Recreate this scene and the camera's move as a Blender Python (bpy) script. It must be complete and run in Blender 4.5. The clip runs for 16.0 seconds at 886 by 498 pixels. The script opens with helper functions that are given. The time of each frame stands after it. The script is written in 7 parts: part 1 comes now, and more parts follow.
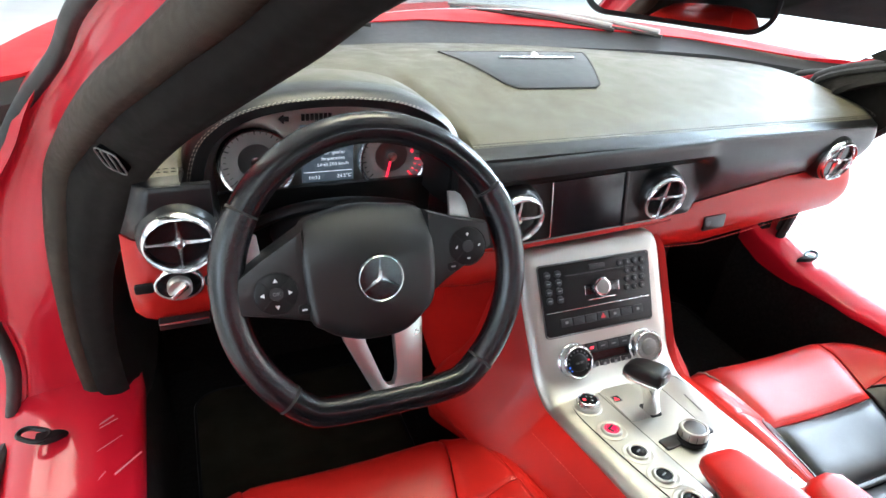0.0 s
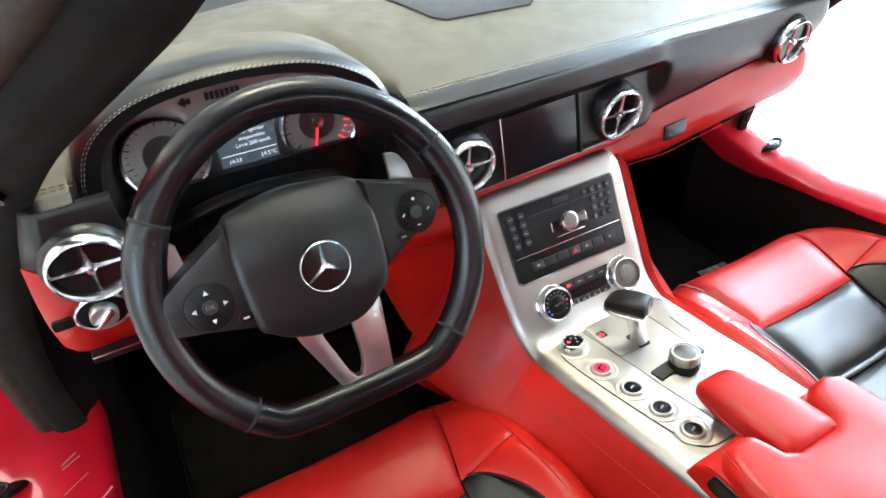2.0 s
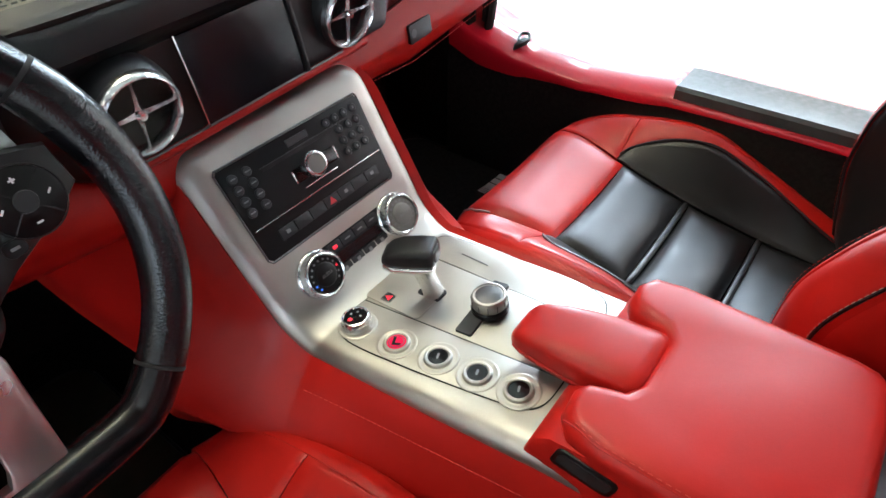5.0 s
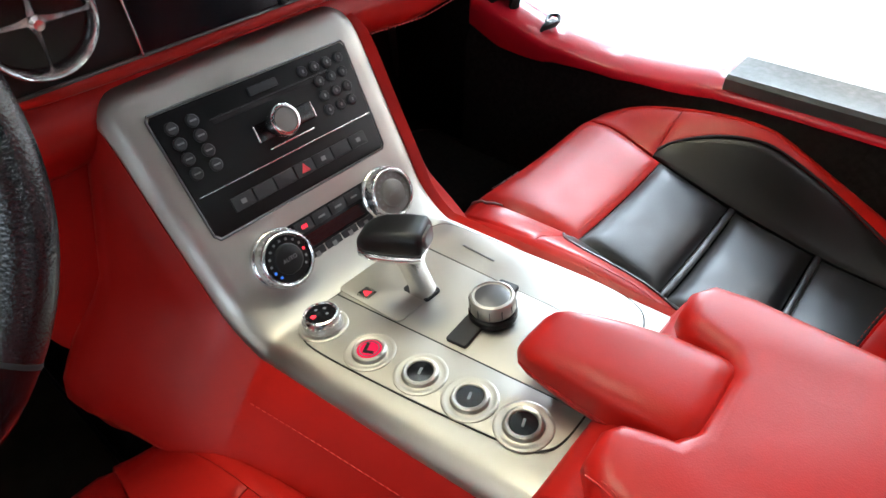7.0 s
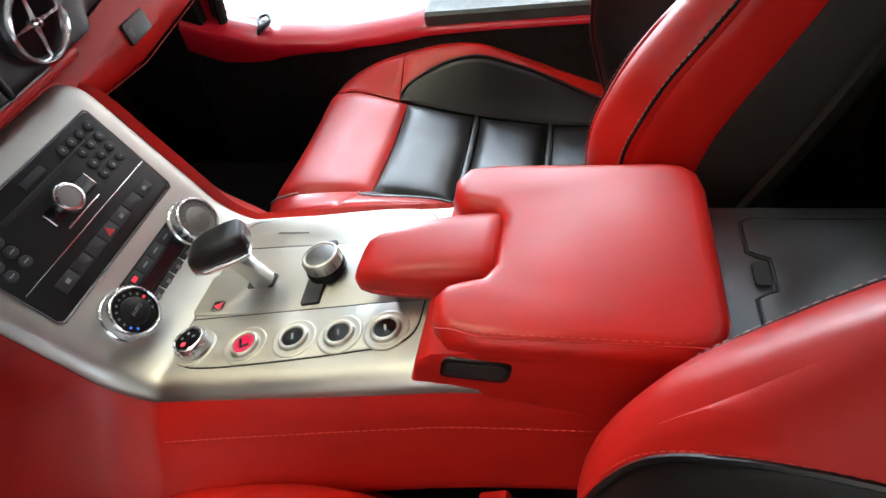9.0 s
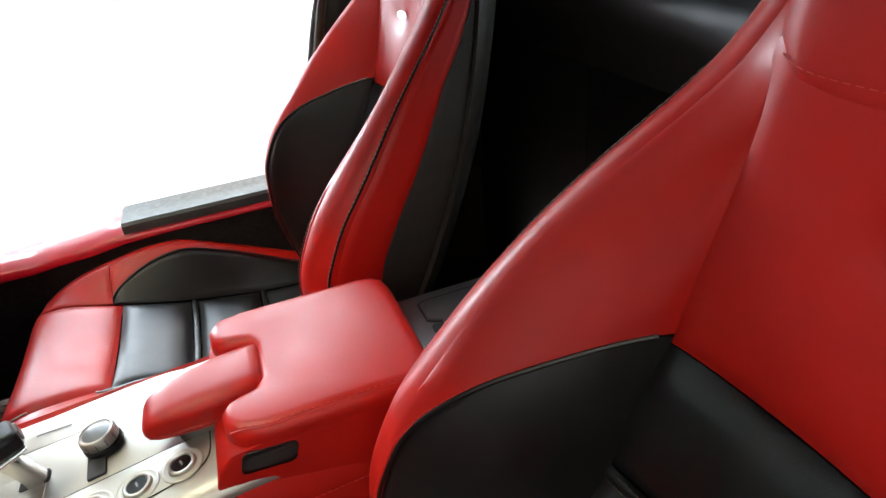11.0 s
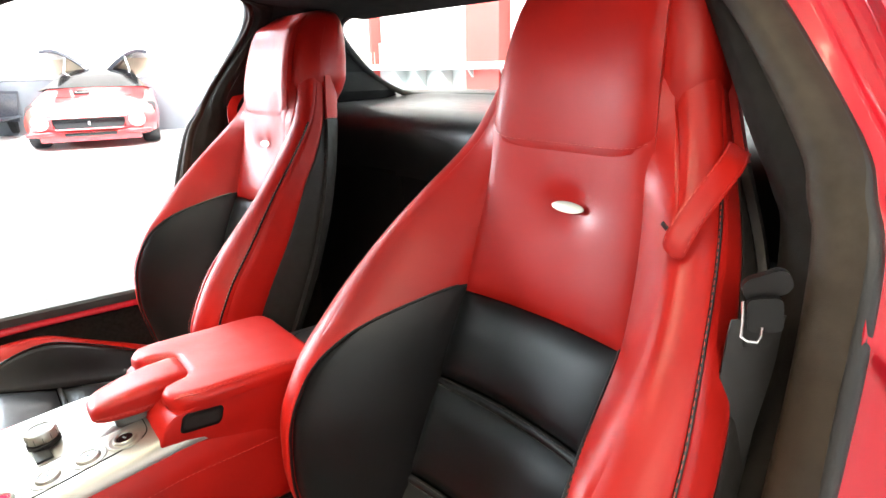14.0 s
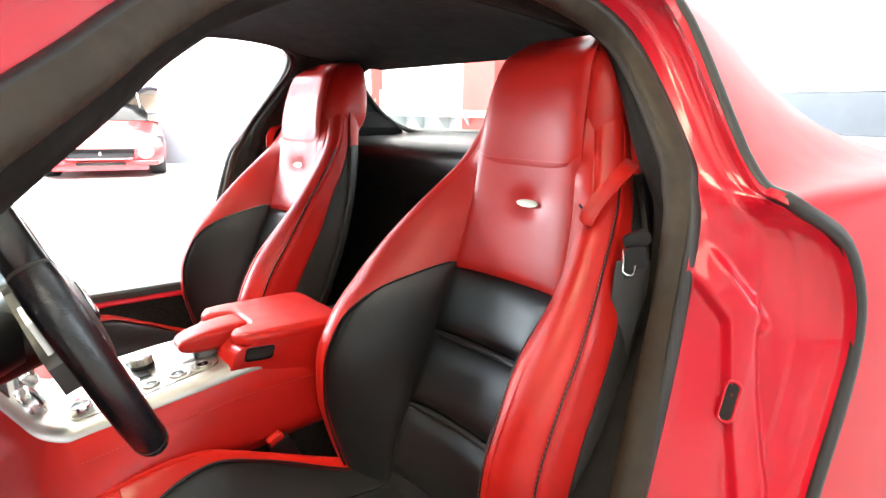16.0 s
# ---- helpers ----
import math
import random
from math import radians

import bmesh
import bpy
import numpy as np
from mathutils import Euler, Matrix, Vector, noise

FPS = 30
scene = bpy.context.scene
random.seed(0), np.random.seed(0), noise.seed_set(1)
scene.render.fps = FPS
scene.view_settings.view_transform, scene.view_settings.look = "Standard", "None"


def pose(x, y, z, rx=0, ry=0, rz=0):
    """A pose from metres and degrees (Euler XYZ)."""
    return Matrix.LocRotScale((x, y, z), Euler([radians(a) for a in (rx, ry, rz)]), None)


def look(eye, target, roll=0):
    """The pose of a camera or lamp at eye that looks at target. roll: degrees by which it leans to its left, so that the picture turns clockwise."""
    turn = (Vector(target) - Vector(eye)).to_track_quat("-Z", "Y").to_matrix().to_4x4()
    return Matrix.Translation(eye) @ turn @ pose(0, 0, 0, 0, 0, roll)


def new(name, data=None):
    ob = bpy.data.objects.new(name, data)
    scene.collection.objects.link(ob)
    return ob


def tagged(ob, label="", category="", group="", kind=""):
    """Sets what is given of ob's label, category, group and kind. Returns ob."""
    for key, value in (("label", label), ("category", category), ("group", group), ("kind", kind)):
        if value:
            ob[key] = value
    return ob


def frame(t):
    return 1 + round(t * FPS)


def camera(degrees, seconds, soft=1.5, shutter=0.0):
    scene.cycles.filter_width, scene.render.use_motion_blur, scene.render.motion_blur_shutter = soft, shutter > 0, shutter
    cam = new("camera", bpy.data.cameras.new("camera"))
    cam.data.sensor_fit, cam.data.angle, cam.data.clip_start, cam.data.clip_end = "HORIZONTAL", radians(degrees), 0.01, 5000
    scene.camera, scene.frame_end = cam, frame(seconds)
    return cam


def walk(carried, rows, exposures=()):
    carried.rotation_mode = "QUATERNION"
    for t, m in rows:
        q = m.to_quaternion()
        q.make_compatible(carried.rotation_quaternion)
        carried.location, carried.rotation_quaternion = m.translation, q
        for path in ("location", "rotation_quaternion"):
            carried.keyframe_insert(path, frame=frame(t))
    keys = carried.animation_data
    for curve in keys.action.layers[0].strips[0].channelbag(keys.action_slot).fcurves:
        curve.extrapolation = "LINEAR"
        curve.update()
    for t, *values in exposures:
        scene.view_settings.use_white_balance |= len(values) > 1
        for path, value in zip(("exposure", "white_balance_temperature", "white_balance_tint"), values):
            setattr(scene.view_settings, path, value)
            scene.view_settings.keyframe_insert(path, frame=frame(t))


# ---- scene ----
cam = camera(72.1, 16.0)
PATH = [
    (0, (-0.57, 0.064, 1.068), (0.14, 1.646, 0.071), 4.8),
    (0.5, (-0.566, 0.083, 1.064), (0.124, 1.669, 0.06), 4.2),
    (1, (-0.568, 0.092, 1.065), (0.108, 1.666, 0.031), 3.6),
    (1.5, (-0.549, 0.095, 1.063), (0.106, 1.644, -0.02), 1.0),
    (2, (-0.518, 0.123, 1.059), (0.229, 1.563, -0.11), -3.6),
    (2.5, (-0.48, 0.143, 1.044), (0.476, 1.367, -0.217), -5.2),
    (3, (-0.463, 0.148, 1.031), (0.622, 1.192, -0.285), -4.1),
    (3.5, (-0.45, 0.155, 1.02), (0.674, 1.141, -0.308), -3.8),
    (4, (-0.429, 0.171, 0.994), (0.714, 1.127, -0.34), -2.9),
    (4.5, (-0.403, 0.194, 0.965), (0.754, 1.135, -0.368), -2.7),
    (4.7, (-0.391, 0.21, 0.956), (0.775, 1.136, -0.38), -2.2),
    (7, (-0.291, 0.273, 0.828), (0.869, 1.253, -0.473), 0.2),
    (7.5, (-0.284, 0.267, 0.83), (0.937, 1.179, -0.465), -4.5),
    (8, (-0.294, 0.252, 0.835), (1.015, 1.025, -0.465), -9.9),
    (8.5, (-0.335, 0.233, 0.848), (1.003, 0.868, -0.496), -11.7),
    (9, (-0.378, 0.213, 0.87), (0.996, 0.684, -0.504), -12.2),
    (9.5, (-0.433, 0.203, 0.888), (1.001, 0.411, -0.491), -8.1),
    (10, (-0.473, 0.214, 0.918), (1.052, 0.172, -0.376), -6.9),
    (10.2, (-0.49, 0.217, 0.926), (1.075, 0.072, -0.311), -7.5),
    (12.3, (-0.698, 0.28, 0.948), (0.909, -0.609, 0.157), -3.7),
    (12.5, (-0.713, 0.283, 0.942), (0.881, -0.65, 0.172), -3.5),
    (13, (-0.773, 0.324, 0.944), (0.769, -0.721, 0.217), -2.3),
    (13.5, (-0.82, 0.385, 0.938), (0.697, -0.733, 0.268), -2.2),
    (14, (-0.878, 0.474, 0.924), (0.634, -0.697, 0.341), -1.5),
    (14.5, (-0.954, 0.518, 0.925), (0.557, -0.68, 0.395), -0.7),
    (15, (-1.015, 0.568, 0.927), (0.5, -0.643, 0.439), 0.0),
    (15.5, (-1.074, 0.626, 0.926), (0.446, -0.59, 0.468), 0.5),
    (16, (-1.13, 0.684, 0.911), (0.394, -0.534, 0.471), 0.7),
]
walk(cam, [(t, look(eye, target, roll)) for t, eye, target, roll in PATH], [(0, 0.46, 6020, 9), (1.5, 0.48, 6020, 9), (2.5, 0.62, 6050, 8.5), (3.5, -0.05, 6080, 9), (4.7, -0.24, 6150, 9.5), (7, -0.25, 6250, 10), (8.5, -0.22, 6280, 10), (9.3, -0.18, 6350, 10), (10.2, -0.38, 6450, 10), (12.3, -0.06, 6600, 10.5), (13.2, 0.42, 6600, 10.5), (14.2, 0.57, 6620, 10.5), (15, 0.62, 6620, 10.5), (16, 0.63, 6620, 10.5)])

# ---- light ----
world = bpy.data.worlds.new("world")
scene.world = world
world.use_nodes = True
wn = world.node_tree.nodes
sky = wn.new("ShaderNodeTexSky")
sky.sky_type, sky.sun_disc = "NISHITA", False
sky.sun_elevation, sky.sun_rotation = radians(38), radians(100)
wn["Background"].inputs["Strength"].default_value = 0.12
world.node_tree.links.new(sky.outputs[0], wn["Background"].inputs["Color"])


def area_lamp(name, eye, target, sx, sy, watts, color):
    d = bpy.data.lights.new(name, "AREA")
    d.shape, d.size, d.size_y, d.energy, d.color = "RECTANGLE", sx, sy, watts, color
    ob = new(name, d)
    ob.matrix_world = look(eye, target)
    return ob


# daylight from the tall openings of the showroom, and the ceiling lamps ahead of the car
area_lamp("daylight_opening_east", (14.1, 6.3, 2.8), (0.0, 0.3, 0.6), 4.8, 3.8, 3000, (0.78, 0.90, 1.0))
area_lamp("daylight_opening_west", (-7.6, -3.6, 2.6), (-0.4, 0.4, 0.8), 4.6, 3.4, 230, (0.74, 0.87, 1.0))
area_lamp("rooflight_east", (5.7, 1.3, 4.74), (4.9, 1.1, 0.0), 3.4, 4.0, 1350, (0.74, 0.88, 1.0))
area_lamp("rooflight_west", (-4.6, 2.6, 4.74), (-3.2, 1.6, 0.0), 5.0, 4.6, 330, (1.0, 0.90, 0.74))
area_lamp("lamps_ahead", (0.25, 1.75, 4.72), (0.15, 1.0, 0.5), 2.2, 1.6, 185, (1.0, 0.88, 0.62))
area_lamp("lamps_east", (7.6, -1.0, 4.72), (9.6, -1.6, 0.6), 5.0, 3.0, 2000, (1.0, 0.99, 0.97))
area_lamp("lamps_south", (1.0, -3.6, 4.72), (1.0, -4.4, 0.0), 5.0, 1.6, 220, (0.86, 0.94, 1.0))

# ---- materials ----
def mat(name, color, rough=0.5, metal=0.0, coat=0.0, vary=0.12, scale=18.0, bump=0.0, bscale=400.0, rvary=0.08, emit=None, kind="noise", spec=0.5, creases=0.0):
    m = bpy.data.materials.new(name)
    m.use_nodes = True
    nt = m.node_tree
    p = nt.nodes["Principled BSDF"]
    p.inputs["Metallic"].default_value = metal
    p.inputs["Coat Weight"].default_value = coat
    p.inputs["Coat Roughness"].default_value = 0.04
    p.inputs["Specular IOR Level"].default_value = spec
    tc = nt.nodes.new("ShaderNodeTexCoord")
    n1 = nt.nodes.new("ShaderNodeTexNoise")
    n1.inputs["Scale"].default_value, n1.inputs["Detail"].default_value = scale, 5.0
    nt.links.new(tc.outputs["Object"], n1.inputs["Vector"])
    ramp = nt.nodes.new("ShaderNodeValToRGB")
    lo = [max(0.0, c * (1 - vary)) for c in color]
    hi = [min(1.0, c * (1 + vary)) for c in color]
    ramp.color_ramp.elements[0].position, ramp.color_ramp.elements[1].position = 0.3, 0.7
    ramp.color_ramp.elements[0].color, ramp.color_ramp.elements[1].color = (*lo, 1), (*hi, 1)
    nt.links.new(n1.outputs["Fac"], ramp.inputs["Fac"])
    nt.links.new(ramp.outputs["Color"], p.inputs["Base Color"])
    mr = nt.nodes.new("ShaderNodeMapRange")
    mr.inputs["From Min"].default_value, mr.inputs["From Max"].default_value = 0.3, 0.7
    mr.inputs["To Min"].default_value, mr.inputs["To Max"].default_value = max(0.02, rough - rvary), min(1.0, rough + rvary)
    n3 = nt.nodes.new("ShaderNodeTexNoise")
    n3.inputs["Scale"].default_value, n3.inputs["Detail"].default_value = scale * 3.1, 4.0
    nt.links.new(tc.outputs["Object"], n3.inputs["Vector"])
    nt.links.new(n3.outputs["Fac"], mr.inputs["Value"])
    nt.links.new(mr.outputs["Result"], p.inputs["Roughness"])
    if bump:
        b = nt.nodes.new("ShaderNodeBump")
        b.inputs["Strength"].default_value, b.inputs["Distance"].default_value = bump, 0.001
        if kind == "voronoi":
            v = nt.nodes.new("ShaderNodeTexVoronoi")
            v.inputs["Scale"].default_value = bscale
            nt.links.new(tc.outputs["Object"], v.inputs["Vector"])
            nt.links.new(v.outputs["Distance"], b.inputs["Height"])
        else:
            n2 = nt.nodes.new("ShaderNodeTexNoise")
            n2.inputs["Scale"].default_value, n2.inputs["Detail"].default_value = bscale, 3.0
            nt.links.new(tc.outputs["Object"], n2.inputs["Vector"])
            nt.links.new(n2.outputs["Fac"], b.inputs["Height"])
        if creases:
            n4 = nt.nodes.new("ShaderNodeTexNoise")
            n4.inputs["Scale"].default_value, n4.inputs["Detail"].default_value, n4.inputs["Distortion"].default_value = 26.0, 4.0, 0.8
            nt.links.new(tc.outputs["Object"], n4.inputs["Vector"])
            b2 = nt.nodes.new("ShaderNodeBump")
            b2.inputs["Strength"].default_value, b2.inputs["Distance"].default_value = creases, 0.004
            nt.links.new(n4.outputs["Fac"], b2.inputs["Height"])
            nt.links.new(b2.outputs["Normal"], b.inputs["Normal"])
        nt.links.new(b.outputs["Normal"], p.inputs["Normal"])
    if emit:
        p.inputs["Emission Color"].default_value = (*emit[:3], 1)
        p.inputs["Emission Strength"].default_value = emit[3]
    return m


def glass_mat(name, tint=(0.9, 0.95, 0.93)):
    m = bpy.data.materials.new(name)
    m.use_nodes = True
    p = m.node_tree.nodes["Principled BSDF"]
    p.inputs["Base Color"].default_value = (*tint, 1)
    p.inputs["Transmission Weight"].default_value = 1.0
    p.inputs["Roughness"].default_value = 0.0
    p.inputs["IOR"].default_value = 1.05
    return m


RED = mat("red_leather", (0.410, 0.0105, 0.0070), 0.36, vary=0.10, scale=9, bump=0.05, bscale=900, kind="voronoi", rvary=0.05, spec=0.32, creases=0.055)
BLACK = mat("black_leather", (0.0085, 0.0085, 0.009), 0.33, vary=0.2, scale=12, bump=0.10, bscale=1100, kind="voronoi", spec=0.40, rvary=0.05, creases=0.09)
# black leather in pale olive: the warm light from above is in the colour
DASH = mat("lit_dash_leather", (0.057, 0.050, 0.029), 0.46, vary=0.06, scale=8, bump=0.25, bscale=900, kind="voronoi")
GRIP = mat("perforated_leather", (0.007, 0.007, 0.0085), 0.25, vary=0.0, rvary=0.0, bump=0.20, bscale=560, kind="voronoi", spec=0.6)
PLASTIC = mat("black_plastic", (0.007, 0.007, 0.0075), 0.36, vary=0.15, bump=0.05, bscale=1400, spec=0.3, rvary=0.02)
GLOSS = mat("gloss_black", (0.008, 0.008, 0.009), 0.15, vary=0.1, rvary=0.03)
SCREEN = mat("dark_screen", (0.006, 0.006, 0.008), 0.24, vary=0.1, rvary=0.02, spec=0.3)
KEY = mat("key_rubber", (0.022, 0.023, 0.026), 0.5, vary=0.1)
KEYRIM = mat("grey_plastic_rim", (0.16, 0.155, 0.145), 0.45, vary=0.1)
ALU = mat("satin_aluminium", (0.49, 0.475, 0.435), 0.45, metal=1.0, vary=0.05, scale=6, bump=0.05, bscale=1800)
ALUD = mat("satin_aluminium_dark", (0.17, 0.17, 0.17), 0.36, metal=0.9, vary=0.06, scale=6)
CHROME = mat("chrome", (0.82, 0.82, 0.82), 0.22, metal=1.0, vary=0.03, rvary=0.04)
PAINT = mat("red_body_paint", (0.50, 0.007, 0.020), 0.34, coat=0.8, vary=0.04, scale=5, rvary=0.02, spec=0.2)
BONNET = mat("red_bonnet_paint", (0.44, 0.010, 0.016), 0.5, vary=0.05, scale=5, rvary=0.03, spec=0.12)
PAINT.node_tree.nodes["Principled BSDF"].inputs["Coat Roughness"].default_value = 0.11
WHEEL = mat("wheel_leather", (0.0070, 0.0070, 0.0080), 0.23, vary=0.0, rvary=0.0, bump=0.04, bscale=1200, kind="voronoi", spec=0.5)
TRIMD = mat("dark_trim", (0.013, 0.0125, 0.012), 0.38, vary=0.15, scale=14, bump=0.12, bscale=900, spec=0.5, rvary=0.03)
RUBBER = mat("rubber_seal", (0.020, 0.0195, 0.019), 0.48, vary=0.2, bump=0.2, bscale=500)
SUEDE = mat("suede_trim", (0.036, 0.027, 0.0185), 0.60, vary=0.22, scale=40, bump=0.3, bscale=1200, spec=0.25)
HEADLINER = mat("headliner_cloth", (0.018, 0.018, 0.0175), 0.92, vary=0.15, scale=10, bump=0.4, bscale=1500, spec=0.15)
CARPET = mat("black_carpet", (0.014, 0.013, 0.012), 0.95, vary=0.4, scale=120, bump=1.0, bscale=1400, spec=0.1)
PILLARCLOTH = mat("pillar_suede", (0.0110, 0.0095, 0.0080), 0.85, vary=0.25, scale=30, bump=0.35, bscale=1300, spec=0.15)
SHELL = mat("seat_shell", (0.015, 0.013, 0.011), 0.6, vary=0.15, scale=20, bump=0.2, bscale=900)
THREAD = mat("pale_thread", (0.36, 0.33, 0.29), 0.8, vary=0.1)
DARKTHREAD = mat("dark_thread", (0.07, 0.062, 0.055), 0.7, vary=0.1)
REDTHREAD = mat("red_thread", (0.52, 0.055, 0.040), 0.8, vary=0.1)
GROOVE = mat("dark_gap", (0.012, 0.011, 0.011), 0.8, vary=0.1)
WHITEMARK = mat("white_marking", (0.72, 0.73, 0.74), 0.5, vary=0.04)
GREYMARK = mat("grey_marking", (0.20, 0.205, 0.21), 0.5, vary=0.04)
REDMARK = mat("red_lit_marking", (0.7, 0.02, 0.02), 0.4, emit=(1.0, 0.02, 0.05, 1.6))
REDGLOW = mat("red_lit_button", (0.22, 0.004, 0.012), 0.45, spec=0.1, emit=(1.0, 0.01, 0.10, 0.85))
REDDIM = mat("red_triangle", (0.6, 0.04, 0.05), 0.4)
BLUEMARK = mat("blue_lit_marking", (0.02, 0.1, 0.7), 0.4, emit=(0.05, 0.25, 1.0, 0.8))
DIAL = mat("gauge_face", (0.36, 0.34, 0.32), 0.5, vary=0.1, scale=30)
LCD = mat("lcd_face", (0.10, 0.12, 0.14), 0.25, emit=(0.20, 0.26, 0.32, 0.15))
LCDW = mat("lcd_text", (0.8, 0.85, 0.9), 0.4, emit=(0.85, 0.92, 1.0, 0.6))
BADGE = mat("brushed_badge", (0.62, 0.58, 0.47), 0.42, metal=0.7, vary=0.05)
GLASS = glass_mat("clear_glass")
MIRROR = mat("mirror_glass", (0.85, 0.85, 0.85), 0.02, metal=1.0, vary=0.0, rvary=0.0)
SILLP = mat("sill_plate_grey", (0.060, 0.068, 0.068), 0.38, metal=0.3, vary=0.15, scale=30, bump=0.1, bscale=900)
# black carpet browned: the light on the driver's mat is put into its colour
MATD = mat("lit_mat_pile", (0.040, 0.034, 0.022), 0.95, vary=0.35, scale=14, bump=1.0, bscale=1400, spec=0.1)
VOID = mat("vent_shade", (0.002, 0.002, 0.002), 0.9, vary=0.1, spec=0.05)
TICK = mat("dial_tick_grey", (0.07, 0.068, 0.066), 0.5, vary=0.05)
HUBM = mat("hub_leather", (0.0095, 0.0095, 0.0095), 0.38, vary=0.15, scale=14, bump=0.10, bscale=1300, kind="voronoi", spec=0.55, rvary=0.04)
SPOKE = mat("spoke_aluminium", (0.66, 0.65, 0.63), 0.34, metal=1.0, vary=0.05, scale=6, bump=0.04, bscale=1800)
QPAINT = mat("red_quarter_paint", (0.47, 0.008, 0.018), 0.42, coat=0.25, vary=0.04, scale=5, rvary=0.02, spec=0.2)
WIPER = mat("wiper_grey_metal", (0.40, 0.40, 0.39), 0.42, vary=0.1, spec=0.5)
SCUFF = mat("scuffed_paint", (0.52, 0.17, 0.175), 0.6, vary=0.2, scale=60)

# ---- mesh helpers ----
def V(*a):
    return Vector(a)


def curve_pts(pts, n, closed=False):
    """Catmull-Rom through pts, n points."""
    P = [np.array(p, float) for p in pts]
    m = len(P)
    out = []
    segs = m if closed else m - 1
    for i in range(n):
        u = i / (n if closed else n - 1) * segs
        k = min(int(u), segs - 1)
        f = u - k
        g = (lambda j: P[j % m]) if closed else (lambda j: P[min(max(j, 0), m - 1)])
        a, b, c, d = g(k - 1), g(k), g(k + 1), g(k + 2)
        out.append(0.5 * (2 * b + (c - a) * f + (2 * a - 5 * b + 4 * c - d) * f * f + (3 * b - a - 3 * c + d) * f ** 3))
    return out


def interp(x, xs, ys):
    return float(np.interp(x, xs, ys))


def sstep(a, b, x):
    t = min(max((x - a) / (b - a), 0.0), 1.0)
    return t * t * (3 - 2 * t)


def loft(rings, closed=True, caps=True):
    n = len(rings[0])
    verts = [tuple(p) for r in rings for p in r]
    faces = []
    for i in range(len(rings) - 1):
        for j in range(n if closed else n - 1):
            k = (j + 1) % n
            faces.append((i * n + j, i * n + k, (i + 1) * n + k, (i + 1) * n + j))
    if caps and closed:
        faces.append(tuple(range(n))[::-1])
        faces.append(tuple((len(rings) - 1) * n + j for j in range(n)))
    return verts, faces


def tube(path, r, n=8, closed=False, flat=1.0):
    """A round bar along a path; r a number or one per point; flat squashes it across."""
    P = [Vector(p) for p in path]
    m = len(P)
    rings, side = [], None
    for i in range(m):
        a, b = (P[(i - 1) % m], P[(i + 1) % m]) if closed else (P[max(i - 1, 0)], P[min(i + 1, m - 1)])
        t = (b - a).normalized()
        if side is None:
            side = t.cross(Vector((0, 0, 1)) if abs(t.z) < 0.9 else Vector((1, 0, 0))).normalized()
        side = (side - t * side.dot(t)).normalized()
        up = t.cross(side)
        ri = r[i] if isinstance(r, (list, tuple)) else r
        rings.append([P[i] + side * math.cos(q) * ri + up * math.sin(q) * ri * flat for q in (2 * math.pi * j / n for j in range(n))])
    if closed:
        rings.append(rings[0])
    return loft(rings, True, not closed)


def revolve(profile, n=32, m=None):
    """Profile of (radius, height) turned round z, then moved by m."""
    m = m or Matrix()
    rings = [[m @ Vector((r * math.cos(q), r * math.sin(q), h)) for q in (2 * math.pi * j / n for j in range(n))] for r, h in profile]
    return loft(rings, True, True)


def rbox(sx, sy, sz, bevel=0.003, seg=2, m=None):
    bm = bmesh.new()
    bmesh.ops.create_cube(bm, size=1.0)
    bmesh.ops.scale(bm, vec=(sx, sy, sz), verts=bm.verts)
    if bevel:
        bmesh.ops.bevel(bm, geom=bm.edges[:], offset=min(bevel, 0.45 * min(sx, sy, sz)), segments=seg, profile=0.6, affect="EDGES")
    if m is not None:
        bmesh.ops.transform(bm, matrix=m, verts=bm.verts)
    return bm


def prism(outline, h0, h1, m=None, bevel=0.0):
    """An outline in x, y drawn up from h0 to h1."""
    bm = bmesh.new()
    lo = [bm.verts.new((x, y, h0)) for x, y in outline]
    hi = [bm.verts.new((x, y, h1)) for x, y in outline]
    n = len(lo)
    bm.faces.new(lo[::-1])
    top = bm.faces.new(hi)
    for i in range(n):
        bm.faces.new((lo[i], lo[(i + 1) % n], hi[(i + 1) % n], hi[i]))
    bmesh.ops.recalc_face_normals(bm, faces=bm.faces)
    if bevel:
        bmesh.ops.bevel(bm, geom=list(top.edges), offset=bevel, segments=2, profile=0.6, affect="EDGES")
    if m is not None:
        bmesh.ops.transform(bm, matrix=m, verts=bm.verts)
    return bm


def round_rect(w, h, r, n=5, cx=0.0, cy=0.0):
    out = []
    for sx, sy, a in ((1, 1, 0), (-1, 1, 90), (-1, -1, 180), (1, -1, 270)):
        for i in range(n + 1):
            q = radians(a + 90 * i / n)
            out.append((cx + sx * (w / 2 - r) + r * math.cos(q), cy + sy * (h / 2 - r) + r * math.sin(q)))
    return out


def merge(*shapes):
    """Several (verts, faces) as one."""
    V_, F_ = [], []
    for v, f in shapes:
        o = len(V_)
        V_ += [tuple(p) for p in v]
        F_ += [tuple(i + o for i in q) for q in f]
    return V_, F_


def moved(shape, m):
    return [tuple(m @ Vector(p)) for p in shape[0]], shape[1]


